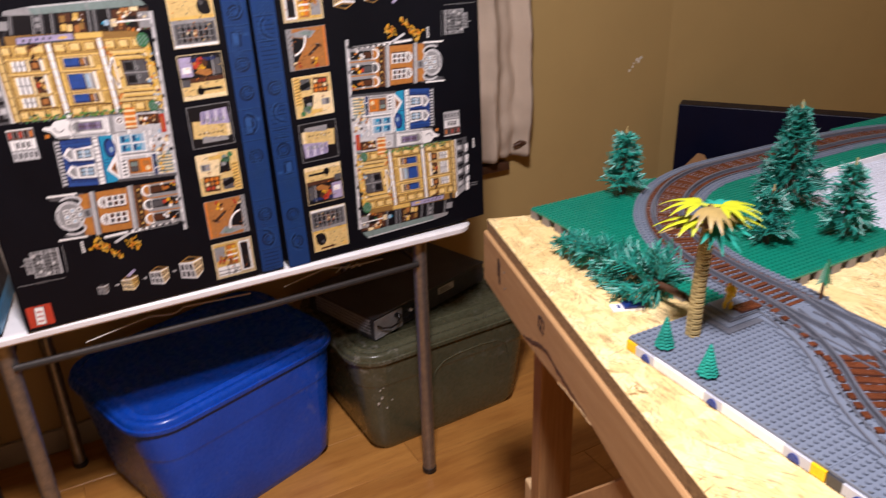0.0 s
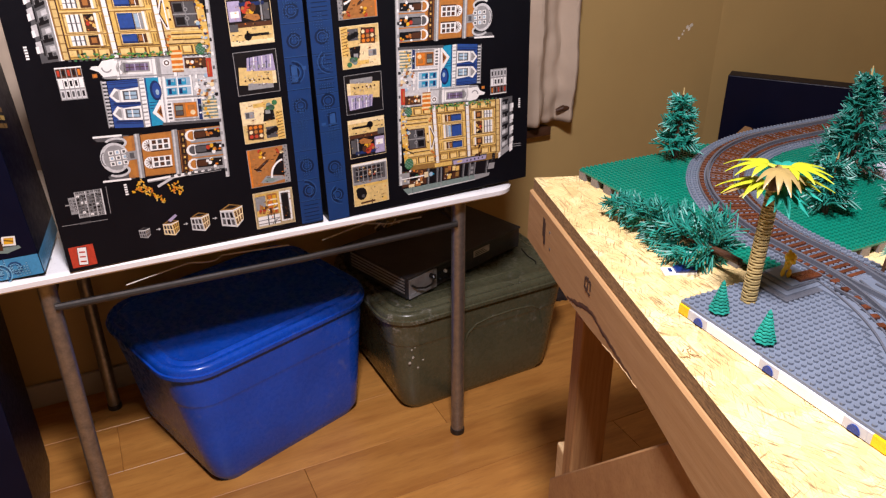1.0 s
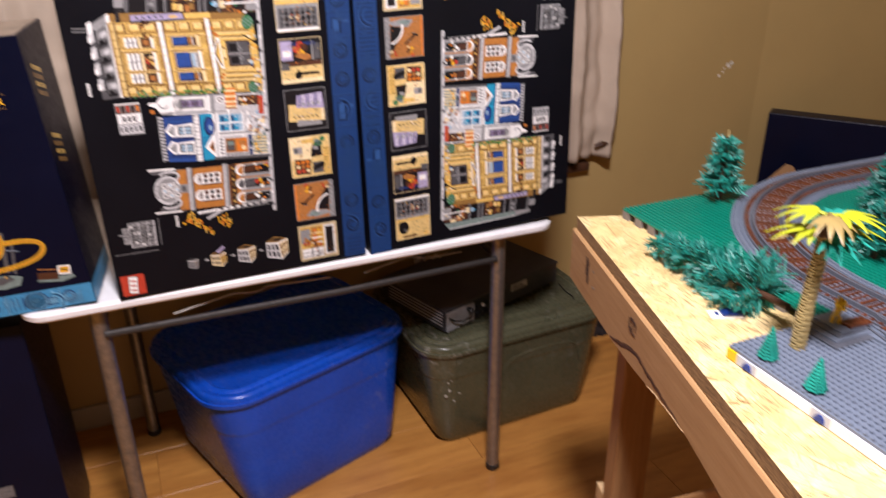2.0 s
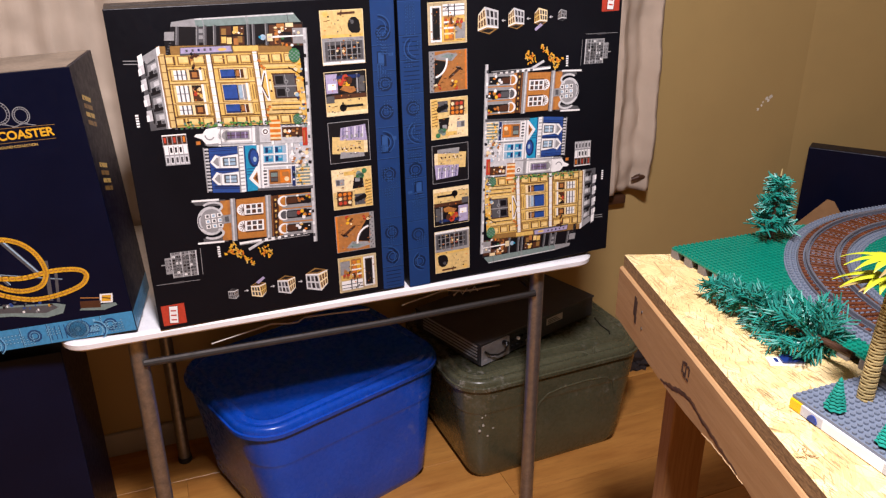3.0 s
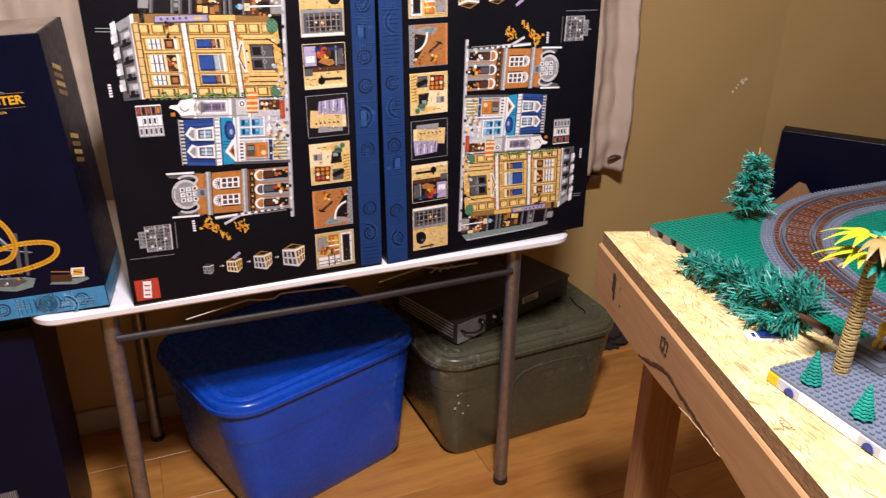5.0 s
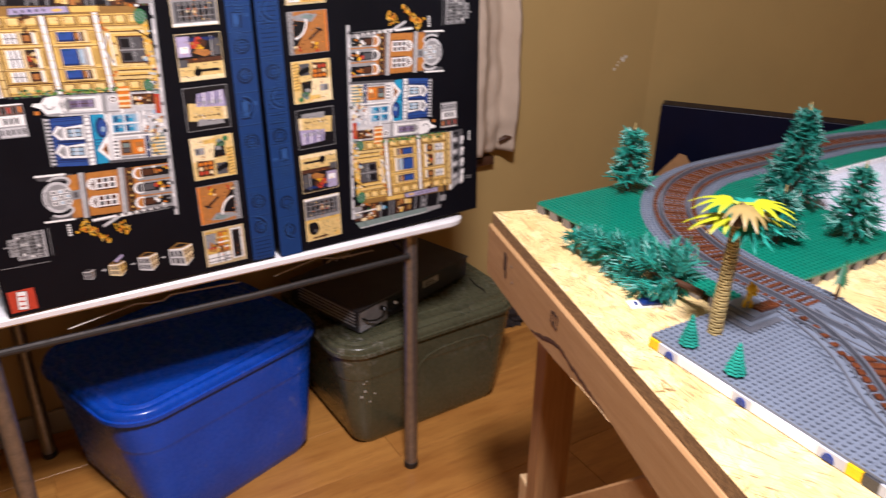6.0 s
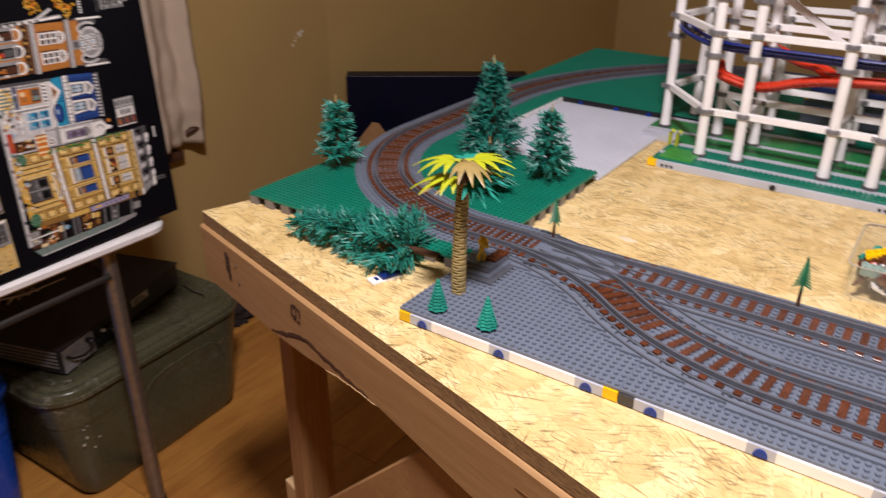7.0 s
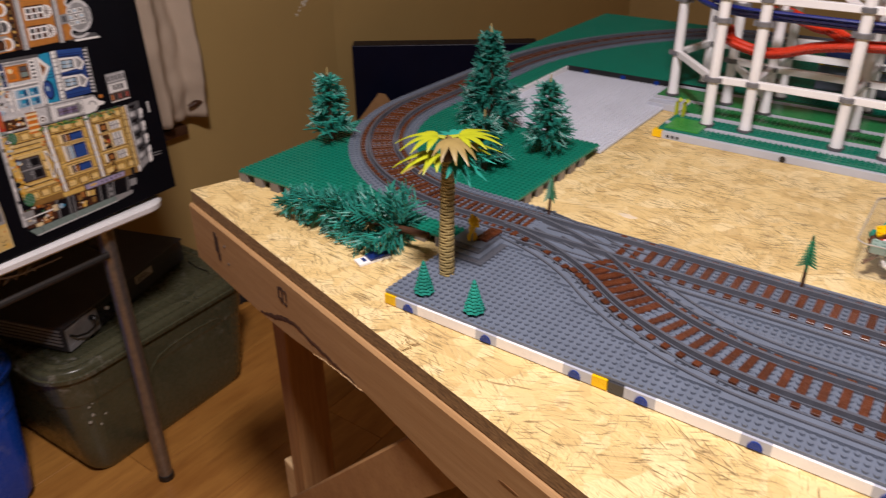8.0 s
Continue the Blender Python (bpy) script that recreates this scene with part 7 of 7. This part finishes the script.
def fallen_conifer():
    t = thing("toy_tree", "teal toy conifer lying on its side on the board", "toy tree")
    conifer_parts(t, 0.258, 0.05, 165, 12, 0.062, 0.028, 0.75, 0.026)
    t.matrix_world = Matrix.Translation((0.004, 0.108, TOP + 0.028)) @ Matrix.Rotation(radians(4), 4, "Z") @ Matrix.Rotation(radians(-91), 4, "Y")


fallen_conifer()


def cone_pine(at, h, seed):
    t = thing("toy_pine", "tiny teal moulded toy pine with tiers", "toy tree", at, seed * 23, group="tiny toy pines")
    bm = bmesh.new()
    n, rings = 24, []
    tiers = 10
    for k in range(tiers):
        f = k / tiers
        r = 0.0094 * (1 - f) + 0.0014
        z = h * (0.08 + 0.86 * f)
        for dz, s, j in ((0.0, 0.78, 0.0), (0.001, 1.0, 0.16), (0.0026, 0.92, 0.1), (h * 0.86 / tiers * 0.95, 0.7, 0.0)):
            rings.append([(r * s * (1 + 0.7 * j * math.cos(i * math.pi * 2 / 3 + k)) * math.cos(2 * math.pi * i / n), r * s * (1 + 0.7 * j * math.cos(i * math.pi * 2 / 3 + k)) * math.sin(2 * math.pi * i / n), z + dz) for i in range(n)])
    rings.append([(0.0004 * math.cos(2 * math.pi * i / n), 0.0004 * math.sin(2 * math.pi * i / n), h) for i in range(n)])
    loft(bm, rings)
    part("crown", bm, TEAL2, t)
    bm = bmesh.new()
    tube(bm, [(0, 0, 0), (0, 0, h * 0.1)], 0.006, 12)
    part("foot", bm, TEAL2, t)


cone_pine((0.039, 0.017, F), 0.04, 1)
cone_pine((0.102, 0.0165, F), 0.039, 2)


def blade(bm, at, out, length, width, drop, lift=0.3, bend=0.0):
    """One leaf finger: a flat tapered strip that arches over, with thickness."""
    out = Vector((out[0], out[1], 0)).normalized()
    side = Vector((-out.y, out.x, 0))
    n = 9
    rings = []
    for i in range(n + 1):
        f = i / n
        p = Vector(at) + out * (length * f) + side * (bend * length * f * f) + Vector((0, 0, lift * length * f - drop * length * f * f))
        w = width * (0.4 + 1.2 * math.sin(math.pi * f ** 0.8)) * (1 - f ** 6) + 0.0005
        h = 0.0011 * (1 - f * 0.5)
        rings.append([p - side * w, p + Vector((0, 0, h)), p + side * w, p - Vector((0, 0, h * 0.5))])
    loft(bm, rings)


FROND_TAN = plastic("frond_tan", (0.34, 0.25, 0.085), 0.4, 0.15, 60)


def palm():
    t = thing("toy_palm", "toy palm with tan ribbed trunk and yellow fronds", "toy tree", (0.0345, 0.064, F))
    h = 0.135
    bm = bmesh.new()
    rings = []
    segs = 40
    for i in range(segs):
        r = 0.0086 - 0.0012 * i / segs
        z = h * i / segs
        cx = 0.004 * (i / segs) ** 2
        for dz, s in ((0.0, 0.7), (h / segs * 0.14, 1.0), (h / segs * 0.62, 1.0), (h / segs * 0.8, 0.7)):
            rings.append([(cx + r * s * math.cos(2 * math.pi * j / 14), r * s * math.sin(2 * math.pi * j / 14), z + dz + h / segs * 0.3 * ((j // 2 + i) % 2)) for j in range(14)])
    loft(bm, rings)
    part("trunk", bm, TAN, t, "tan trunk of many stacked rings")
    bm = bmesh.new()
    tube(bm, [(0.004, 0, h - 0.002), (0.004, 0, h + 0.006), (0.0042, 0, h + 0.018), (0.0042, 0, h + 0.024)], [0.007, 0.0085, 0.0075, 0.004], 12)
    part("crown_hub", bm, DBROWN, t)
    rng = random.Random(6)
    # heading, height over the trunk, colour, lift and droop of each frond
    fronds = (
        (218, 0.021, LIME, 0.26, 0.5), (24, 0.022, LIME, 0.34, 0.42), (236, 0.002, LIME, 0.36, 0.6), (318, 0.022, FROND_TAN, 0.28, 0.62),
        (15, 0.004, TEAL2, 0.12, 0.22), (345, -0.002, TEAL2, 0.08, 0.45), (110, 0.014, TEAL2, 0.3, 0.4), (60, 0.008, LIME, 0.15, 0.4), (205, -0.004, FROND_TAN, 0.1, 0.4),
    )
    for a, dz, mat, lift, drop in fronds:
        bm = bmesh.new()
        stem = (0.0042 + 0.011 * math.cos(radians(a)), 0.011 * math.sin(radians(a)), h + dz + 0.003)
        tube(bm, [(0.0042, 0, h + dz), stem], [0.0028, 0.002], 6)
        for off in (-64, -38, -13, 13, 38, 64):
            b = radians(a + off * (0.8 if mat is FROND_TAN else 1.0) + rng.uniform(-4, 4))
            blade(bm, stem, (math.cos(b), math.sin(b)), rng.uniform(0.036, 0.044) * (0.75 if abs(off) > 50 else 0.92 if abs(off) > 30 else 1.05) * (0.88 if mat is TEAL2 else 1.0), 0.0023 if mat is not TEAL2 else 0.002, drop, lift, rng.uniform(-0.1, 0.1))
        part("frond", bm, mat, t, {"palm_lime": "yellow-green frond", "frond_tan": "tan frond", "plant_sand_teal": "sea green frond"}[mat.name])


palm()


SAPLING = plastic("sapling_green", (0.015, 0.2, 0.09), 0.45, 0.25, 60)


def sapling(at, h, seed):
    t = thing("toy_sapling", "thin toy sapling with flat green branches", "toy tree", at, 40 * seed, group="toy saplings")
    bm = bmesh.new()
    tube(bm, [(0, 0, 0), (0.001, 0, h * 0.5), (0.002, 0.001, h * 0.97)], [0.0022, 0.0016, 0.0011], 8)
    part("stem", bm, DBROWN, t)
    rods = []
    for k in range(9):
        z = h * (0.5 + 0.048 * k)
        q = 0.0098 * (1 - k / 11)
        for s in (1, -1):
            for a in (20, 110):
                d = Vector((math.cos(radians(a)) * s, math.sin(radians(a)) * s, -0.55))
                rods.append((Vector((0.001, 0, z)), Vector((0.001, 0, z)) + d * q, 0.0016, 0.0007))
    rods.append((Vector((0.002, 0, h * 0.9)), Vector((0.002, 0, h)), 0.0014, 0.0005))
    placed("foliage", rods_mesh("foliage", rods, SAPLING), SAPLING, t, smooth=False)
    bm = bmesh.new()
    tube(bm, [(0, 0, 0), (0, 0, 0.002)], 0.005, 10)
    part("foot", bm, DBROWN, t)


sapling((0.058, 0.249, F), 0.058, 1)
sapling((0.357, 0.246, F), 0.064, 2)


def toy_figure():
    bm = bmesh.new()
    for (x, y, z), (a, b, c) in (
        ((0, 0, 0.0275), (0.0068, 0.0066, 0.0062)), ((0.0072, -0.001, 0.0268), (0.0048, 0.0026, 0.0024)), ((-0.001, 0, 0.018), (0.0042, 0.0038, 0.008)),
        ((0.0015, 0.003, 0.006), (0.0026, 0.0024, 0.006)), ((-0.001, -0.003, 0.006), (0.0026, 0.0024, 0.006)), ((0.004, -0.0055, 0.017), (0.0022, 0.002, 0.0055)),
        ((-0.004, 0.0055, 0.017), (0.0022, 0.002, 0.0055)), ((-0.004, 0, 0.0322), (0.0024, 0.002, 0.0026)),
    ):
        bmesh.ops.create_uvsphere(bm, u_segments=14, v_segments=10, radius=1.0, matrix=Matrix.Translation((x, y, z)) @ Matrix.Diagonal((a, b, c, 1)))
    ob = done("toy_figure", bm, plastic("warm_yellow", (0.95, 0.56, 0.01), 0.3))
    ob.matrix_world = pose(0.023, 0.129, F + 0.0084, 0, 8, -20)
    tagged(ob, "small bright yellow plastic toy animal beside the rails", "toy figure")


toy_figure()


def loose_tile():
    t = thing("loose_tile", "loose blue and white toy tile on the board", "toy brick", (-0.072, 0.062, TOP), 68)
    bm = bmesh.new()
    box(bm, -0.02, 0.02, -0.008, 0.008, 0, 0.0032, 0.0004, 1)
    part("base", bm, WHITE, t)
    bm = bmesh.new()
    box(bm, -0.006, 0.02, -0.008, 0.008, 0.0034, 0.0064, 0.0004, 1)
    part("cap", bm, DBLUE, t, "dark blue tile")
    bm = bmesh.new()
    box(bm, -0.013, -0.009, -0.004, 0.004, 0.0033, 0.0042)
    part("mark", bm, DBLUE, t)


loose_tile()

# ---- the toy roller coaster ----


def coaster():
    t = thing("toy_roller_coaster", "white toy roller coaster tower with red and blue rails", "toy building")
    zb = F - 0.004
    bm = bmesh.new()
    box(bm, 0.038, 1.05, 0.638, 1.16, TOP, zb, 0.0006, 1)
    box(bm, -0.03, 0.038, 0.775, 1.16 - 0.26, TOP, zb, 0.0006, 1)
    part("base", bm, LGREY, t, "light grey base bricks")
    y = 0.644
    for k, w in enumerate((0.024, 0.02, 0.034, 0.022, 0.05, 0.02, 0.06, 0.02, 0.05)):
        bm = bmesh.new()
        mat = LGREY if k % 2 else GREEN if k < 3 else GREEN2
        x0 = 0.042 if y < 0.78 else -0.028 if y < 0.88 else 0.042
        box(bm, x0, 1.048, y, y + w - 0.0006, zb, zb + (0.0034 if k % 2 == 0 else 0.0026), 0.0003, 1)
        p = part("ground_plate", bm, mat, t, "green plate" if k % 2 == 0 else "light grey plate")
        if k in (0, 2, 4):
            pts = [(x0 + 0.004 + 0.008 * i, y + 0.004 + 0.008 * j, zb + 0.0034) for i in range(int((0.62 - x0) / 0.008)) for j in range(int(w / 0.008))]
            stud_part(pts, mat, t)
        y += w
    bm = bmesh.new()
    box(bm, 0.052, 0.108, 0.645, 0.7, zb + 0.0036, zb + 0.0066, 0.0004, 1)
    part("corner_plate", bm, plastic("grass_green", (0.03, 0.3, 0.05), 0.3), t, "bright green corner plate")
    bm = bmesh.new()
    box(bm, 0.036, 0.052, 0.6365, 0.652, TOP + 0.001, zb + 0.0006, 0.0004, 1)
    part("corner_brick", bm, YELLOW, t, "yellow corner brick")
    for x in (0.062, 0.07, 0.078, 0.24, 0.39, 0.398, 0.406):
        bm = bmesh.new()
        tube(bm, [(x, 0.6374, zb - 0.007), (x, 0.6384, zb - 0.007)], 0.0026 if x != 0.24 else 0.005, 10)
        part("pin_hole", bm, BLACK, t)
    for x in (0.038, 0.05):
        for yy in (0.716, 0.722):
            bm = bmesh.new()
            tube(bm, [(x + 0.006, yy, zb), (x + 0.006, yy, zb + 0.026), (x + 0.009, yy, zb + 0.031), (x + 0.013, yy, zb + 0.028)], 0.0025, 8)
            part("grass_stem", bm, LIME, t, "lime green stem")
    H = 0.46
    lv = (0.08, 0.207, 0.33, 0.43)
    grips = (0.08, 0.172, 0.207, 0.26, 0.33)
    spots = [(0.104, 0.695), (0.164, 0.70), (0.299, 0.697), (0.367, 0.694), (0.50, 0.695), (0.565, 0.695), (0.094, 0.825), (0.164, 0.806), (0.303, 0.798), (0.364, 0.797), (0.50, 0.80), (-0.003, 0.825), (0.02, 0.93), (0.164, 0.91), (0.303, 0.91), (0.42, 0.92), (0.12, 1.02), (0.3, 1.04)]
    for x, y in spots:
        bm = bmesh.new()
        rings = [(0.0, 0.0095), (0.004, 0.0095)]
        z = 0.004
        while z < H:
            rings += [(z + 0.0192, 0.0083)]
            z += 0.0192
        loft(bm, [[(x + r * math.cos(2 * math.pi * i / 14), y + r * math.sin(2 * math.pi * i / 14), zb + 0.0034 + zz) for i in range(14)] for zz, r in rings])
        p = part("pillar", bm, WHITE, t, "white stacked round pillar")
        bm = bmesh.new()
        tube(bm, [(x, y, zb + 0.0035), (x, y, zb + 0.0075)], 0.0125, 14)
        part("pillar_foot", bm, plastic("foot_grey", (0.09, 0.09, 0.095), 0.35), p, "dark grey foot")
        for l in grips:
            bm = bmesh.new()
            tube(bm, [(x, y, zb + l - 0.004), (x, y, zb + l - 0.003), (x, y, zb + l + 0.003), (x, y, zb + l + 0.004)], [0.009, 0.0118, 0.0118, 0.009], 14)
            for s in (1, -1):
                box(bm, x + s * 0.013 - 0.002, x + s * 0.013 + 0.002, y - 0.004, y + 0.004, zb + l - 0.004, zb + l + 0.004)
            part("clamp", bm, plastic("clamp_grey", (0.17, 0.17, 0.18), 0.3), p, "grey clamp ring")

    def beam(a, b, l0, l1, w=0.0045, h=0.0055):
        d = Vector((b[0] - a[0], b[1] - a[1], l1 - l0))
        q = d.to_track_quat("X", "Z").to_matrix().to_4x4()
        bm = bmesh.new()
        box(bm, 0.004, d.length - 0.004, -w, w, -h, h, 0.0008, 1, Matrix.Translation((a[0], a[1], zb + l0)) @ q)
        part("beam", bm, WHITE, t, "white beam")

    for l in lv:
        for i, j in ((0, 1), (1, 2), (2, 3), (3, 4), (4, 5), (6, 7), (7, 8), (8, 9), (9, 10), (11, 0), (11, 12), (12, 13), (13, 14), (14, 15), (1, 7), (2, 8), (7, 13), (8, 14), (16, 17)):
            beam(spots[i], spots[j], l, l)
    beam(spots[3], spots[4], 0.172, lv[0])
    beam(spots[7], spots[8], 0.26, 0.172)
    beam(spots[6], spots[7], lv[0], 0.03)

    def rail(name, mat, pts, label, r=0.0042):
        """Two tubes with a spine between, over a smooth path."""
        p = [Vector(q) for q in pts]
        fine = []
        for i in range(len(p) - 1):
            a, b, c, d = p[max(i - 1, 0)], p[i], p[i + 1], p[min(i + 2, len(p) - 1)]
            for k in range(8):
                s = k / 8
                fine.append(0.5 * ((2 * b) + (c - a) * s + (2 * a - 5 * b + 4 * c - d) * s * s + (3 * b - a - 3 * c + d) * s ** 3))
        fine.append(p[-1])
        bm = bmesh.new()
        for off, q, dz in ((-0.011, r, 0), (0.011, r, 0), (0.0, r * 1.2, -0.006)):
            line = []
            for i, f in enumerate(fine):
                d = (fine[min(i + 1, len(fine) - 1)] - fine[max(i - 1, 0)]).normalized()
                line.append(f + Vector((-d.y, d.x, 0)).normalized() * off + Vector((0, 0, dz)))
            tube(bm, line, q, 8)
        for i in range(0, len(fine), 2):
            d = (fine[min(i + 1, len(fine) - 1)] - fine[max(i - 1, 0)]).normalized()
            n = Vector((-d.y, d.x, 0)).normalized()
            tube(bm, [fine[i] - n * 0.011, fine[i] - Vector((0, 0, 0.006)), fine[i] + n * 0.011], r * 0.7, 6)
        part(name, bm, mat, t, label)

    rail("red_rail", RED, [(0.09, 0.76, F + 0.144), (0.105, 0.745, F + 0.13), (0.15, 0.745, F + 0.118), (0.185, 0.745, F + 0.12), (0.23, 0.745, F + 0.134), (0.285, 0.745, F + 0.143), (0.38, 0.745, F + 0.15), (0.52, 0.745, F + 0.156), (0.7, 0.75, F + 0.16)], "bright red coaster rail")
    rail("red_rail", RED, [(0.15, 0.83, F + 0.17), (0.215, 0.79, F + 0.157), (0.241, 0.78, F + 0.155), (0.267, 0.765, F + 0.147), (0.3, 0.75, F + 0.143)], "bright red coaster rail")
    rail("red_rail", RED, [(0.12, 0.87, F + 0.3), (0.2, 0.76, F + 0.285), (0.32, 0.74, F + 0.29), (0.5, 0.745, F + 0.3), (0.7, 0.75, F + 0.31)], "bright red coaster rail")
    rail("blue_rail", plastic("coaster_blue", (0.008, 0.02, 0.19), 0.3), [(0.0, 0.86, F + 0.19), (0.03, 0.79, F + 0.185), (0.1, 0.735, F + 0.179), (0.2, 0.73, F + 0.177), (0.35, 0.73, F + 0.176), (0.55, 0.735, F + 0.178), (0.8, 0.735, F + 0.18)], "dark blue coaster rail", 0.0034)
    # boarding platform inside the frame
    for k, (x0, x1, y0, y1, z0, z1, mat) in enumerate(((0.2, 0.7, 1.0, 1.12, 0.0, 0.05, GREY), (0.21, 0.34, 0.985, 0.999, 0.05, 0.075, DBLUE), (0.36, 0.46, 0.985, 0.999, 0.05, 0.07, BLUEP), (0.2, 0.7, 0.998, 1.004, 0.046, 0.054, YELLOW), (0.3, 0.6, 1.01, 1.11, 0.05, 0.12, DBROWN))):
        bm = bmesh.new()
        box(bm, x0, x1, y0, y1, zb + 0.0034 + z0, zb + 0.0034 + z1, 0.001, 1)
        part("platform_block", bm, mat, t)


coaster()


def parts_tub():
    t = thing("parts_tub", "open clear plastic tub of loose toy bricks on the board", "container", (0.389, 0.328, TOP))
    w, d, h = 0.19, 0.14, 0.047
    bm = bmesh.new()
    outer = [[(x, y, z) for x, y in rounded(w + g, d + g, 0.012, 4, w / 2, d / 2)] for z, g in ((0.0, -0.012), (0.002, -0.004), (h, 0.0))]
    inner = [[(x, y, z) for x, y in rounded(w + g, d + g, 0.011, 4, w / 2, d / 2)] for z, g in ((h, -0.003), (0.004, -0.007), (0.0025, -0.012))]
    loft(bm, outer + inner)
    body = part("tub", bm, CLEAR, t, "clear plastic walls")
    body.visible_shadow = False
    # the clear rim's white highlight, drawn as a thin pale tube
    bm = bmesh.new()
    tube(bm, [(x, y, h) for x, y in rounded(w + 0.002, d + 0.002, 0.012, 4, w / 2, d / 2)] + [(w + 0.001, d / 2 - 0.012, h)], 0.0007, 6)
    part("rim", bm, RIM_GLINT, body, "pale line standing for the rim's highlight")
    # brown lip puts the rim's line of shade into the colour
    bm = bmesh.new()
    tube(bm, [(-0.0012, 0.012, h - 0.001), (-0.0012, d - 0.012, h - 0.001), (0.003, d - 0.003, h - 0.001), (0.012, d + 0.0012, h - 0.001), (w * 0.6, d + 0.0012, h - 0.001)], [0.001, 0.001, 0.0009, 0.0007, 0.0004], 6)
    part("rim_lip", bm, plastic("lip_shade", (0.2, 0.14, 0.08), 0.3), body, "thin brown lip drawing the rim's dark line")
    rng = random.Random(21)
    SAND = plastic("brick_sand", (0.3, 0.42, 0.36), 0.3)
    cols = [WHITE, WHITE, WHITE, WHITE, LGREY, LGREY, SAND, SAND, BROWN, RED, YELLOW, BROWN, BROWN, TEAL2, LGREY, DBLUE, TEAL2, plastic("brick_orange", (0.55, 0.13, 0.02), 0.3)]
    for k in range(300):
        n, m_ = rng.choice(((2, 1), (2, 2), (4, 1), (3, 2), (4, 2), (6, 1), (4, 2)))
        s = 0.0078
        hh = rng.choice((0.0032, 0.0096, 0.0096))
        bm = bmesh.new()
        box(bm, -n * s / 2, n * s / 2, -m_ * s / 2, m_ * s / 2, 0, hh, 0.0003, 1)
        for i in range(n):
            for j in range(m_):
                tube(bm, [((i + 0.5 - n / 2) * s, (j + 0.5 - m_ / 2) * s, hh - 0.0002), ((i + 0.5 - n / 2) * s, (j + 0.5 - m_ / 2) * s, hh + 0.0017)], 0.0024, 7)
        x, y = rng.uniform(0.02, w - 0.026), 0.02 + 0.075 * rng.random() ** 1.4
        heap = 1 - (abs(x - w / 2) / w) ** 2 * 1.5
        ob = part("loose_brick", bm, rng.choice(cols), t)
        ob.matrix_local = pose(x, y, 0.006 + rng.random() ** 0.8 * (0.034 + 0.2 * max(0, y - 0.02) - 0.6 * max(0, y - 0.06)) * heap, rng.uniform(-50, 50), rng.uniform(-50, 50), rng.uniform(0, 360))


parts_tub()


def remote_box():
    t = thing("hand_controller", "rounded grey plastic hand controller on the board", "controller", (0.528, -0.072, TOP + 0.0), -16)
    bm = bmesh.new()
    loft(bm, [[(x, y, z) for x, y in rounded(0.118 - 2 * i, 0.09 - 2 * i, 0.02 - i * 0.6, 6)] for z, i in ((0.0, 0.003), (0.002, 0.0), (0.022, 0.0), (0.026, 0.002), (0.0285, 0.008))])
    part("shell", bm, plastic("controller_grey", (0.12, 0.11, 0.105), 0.45), t)
    # highlight on the shell's edge, laid on as a white strip
    bm = bmesh.new()
    box(bm, -0.015, 0.05, 0.034, 0.038, 0.0287, 0.03, 0.0005, 1)
    part("edge_strip", bm, WHITE, t, "white strip drawing the highlight on the edge")


remote_box()


def wood_splinters():
    rng, rods = random.Random(14), []
    for k in range(16):
        a = rng.uniform(0, 6.28)
        p = Vector((rng.uniform(-0.009, 0.009), rng.uniform(-0.006, 0.006), 0.0006))
        rods.append((p, p + Vector((math.cos(a), math.sin(a), rng.uniform(0.0, 0.25))) * rng.uniform(0.003, 0.008), 0.0005, 0.0003))
    mat = wood("splinter_wood", (0.5, 0.33, 0.12), (0.2, 0.11, 0.04), scale=20, knots=False)
    ob = placed("wood_splinters", rods_mesh("wood_splinters", rods, mat), mat, smooth=False)
    ob.location = (0.07, -0.047, TOP)
    tagged(ob, "torn wood splinters on the board's edge", "wood chips", kind="stuff")


wood_splinters()


def glue_smear(x, y, w, d):
    bm = bmesh.new()
    bmesh.ops.create_circle(bm, cap_ends=True, segments=18, radius=1.0)
    rng = random.Random(5)
    for v in bm.verts:
        q = rng.uniform(0.75, 1.15)
        v.co = Vector((v.co.x * w * q, v.co.y * d * q, 0))
    r = bmesh.ops.extrude_face_region(bm, geom=bm.faces[:])
    for v in r["geom"]:
        if isinstance(v, bmesh.types.BMVert):
            v.co = Vector((v.co.x * 0.85, v.co.y * 0.85, 0.0005))
    ob = done("glue_smear", bm, plastic("dried_glue", (0.82, 0.7, 0.5), 0.35))
    ob.location = (x, y, TOP)
    tagged(ob, "pale dried smear on the strand board", "smear")


glue_smear(0.127, 0.339, 0.013, 0.0055)
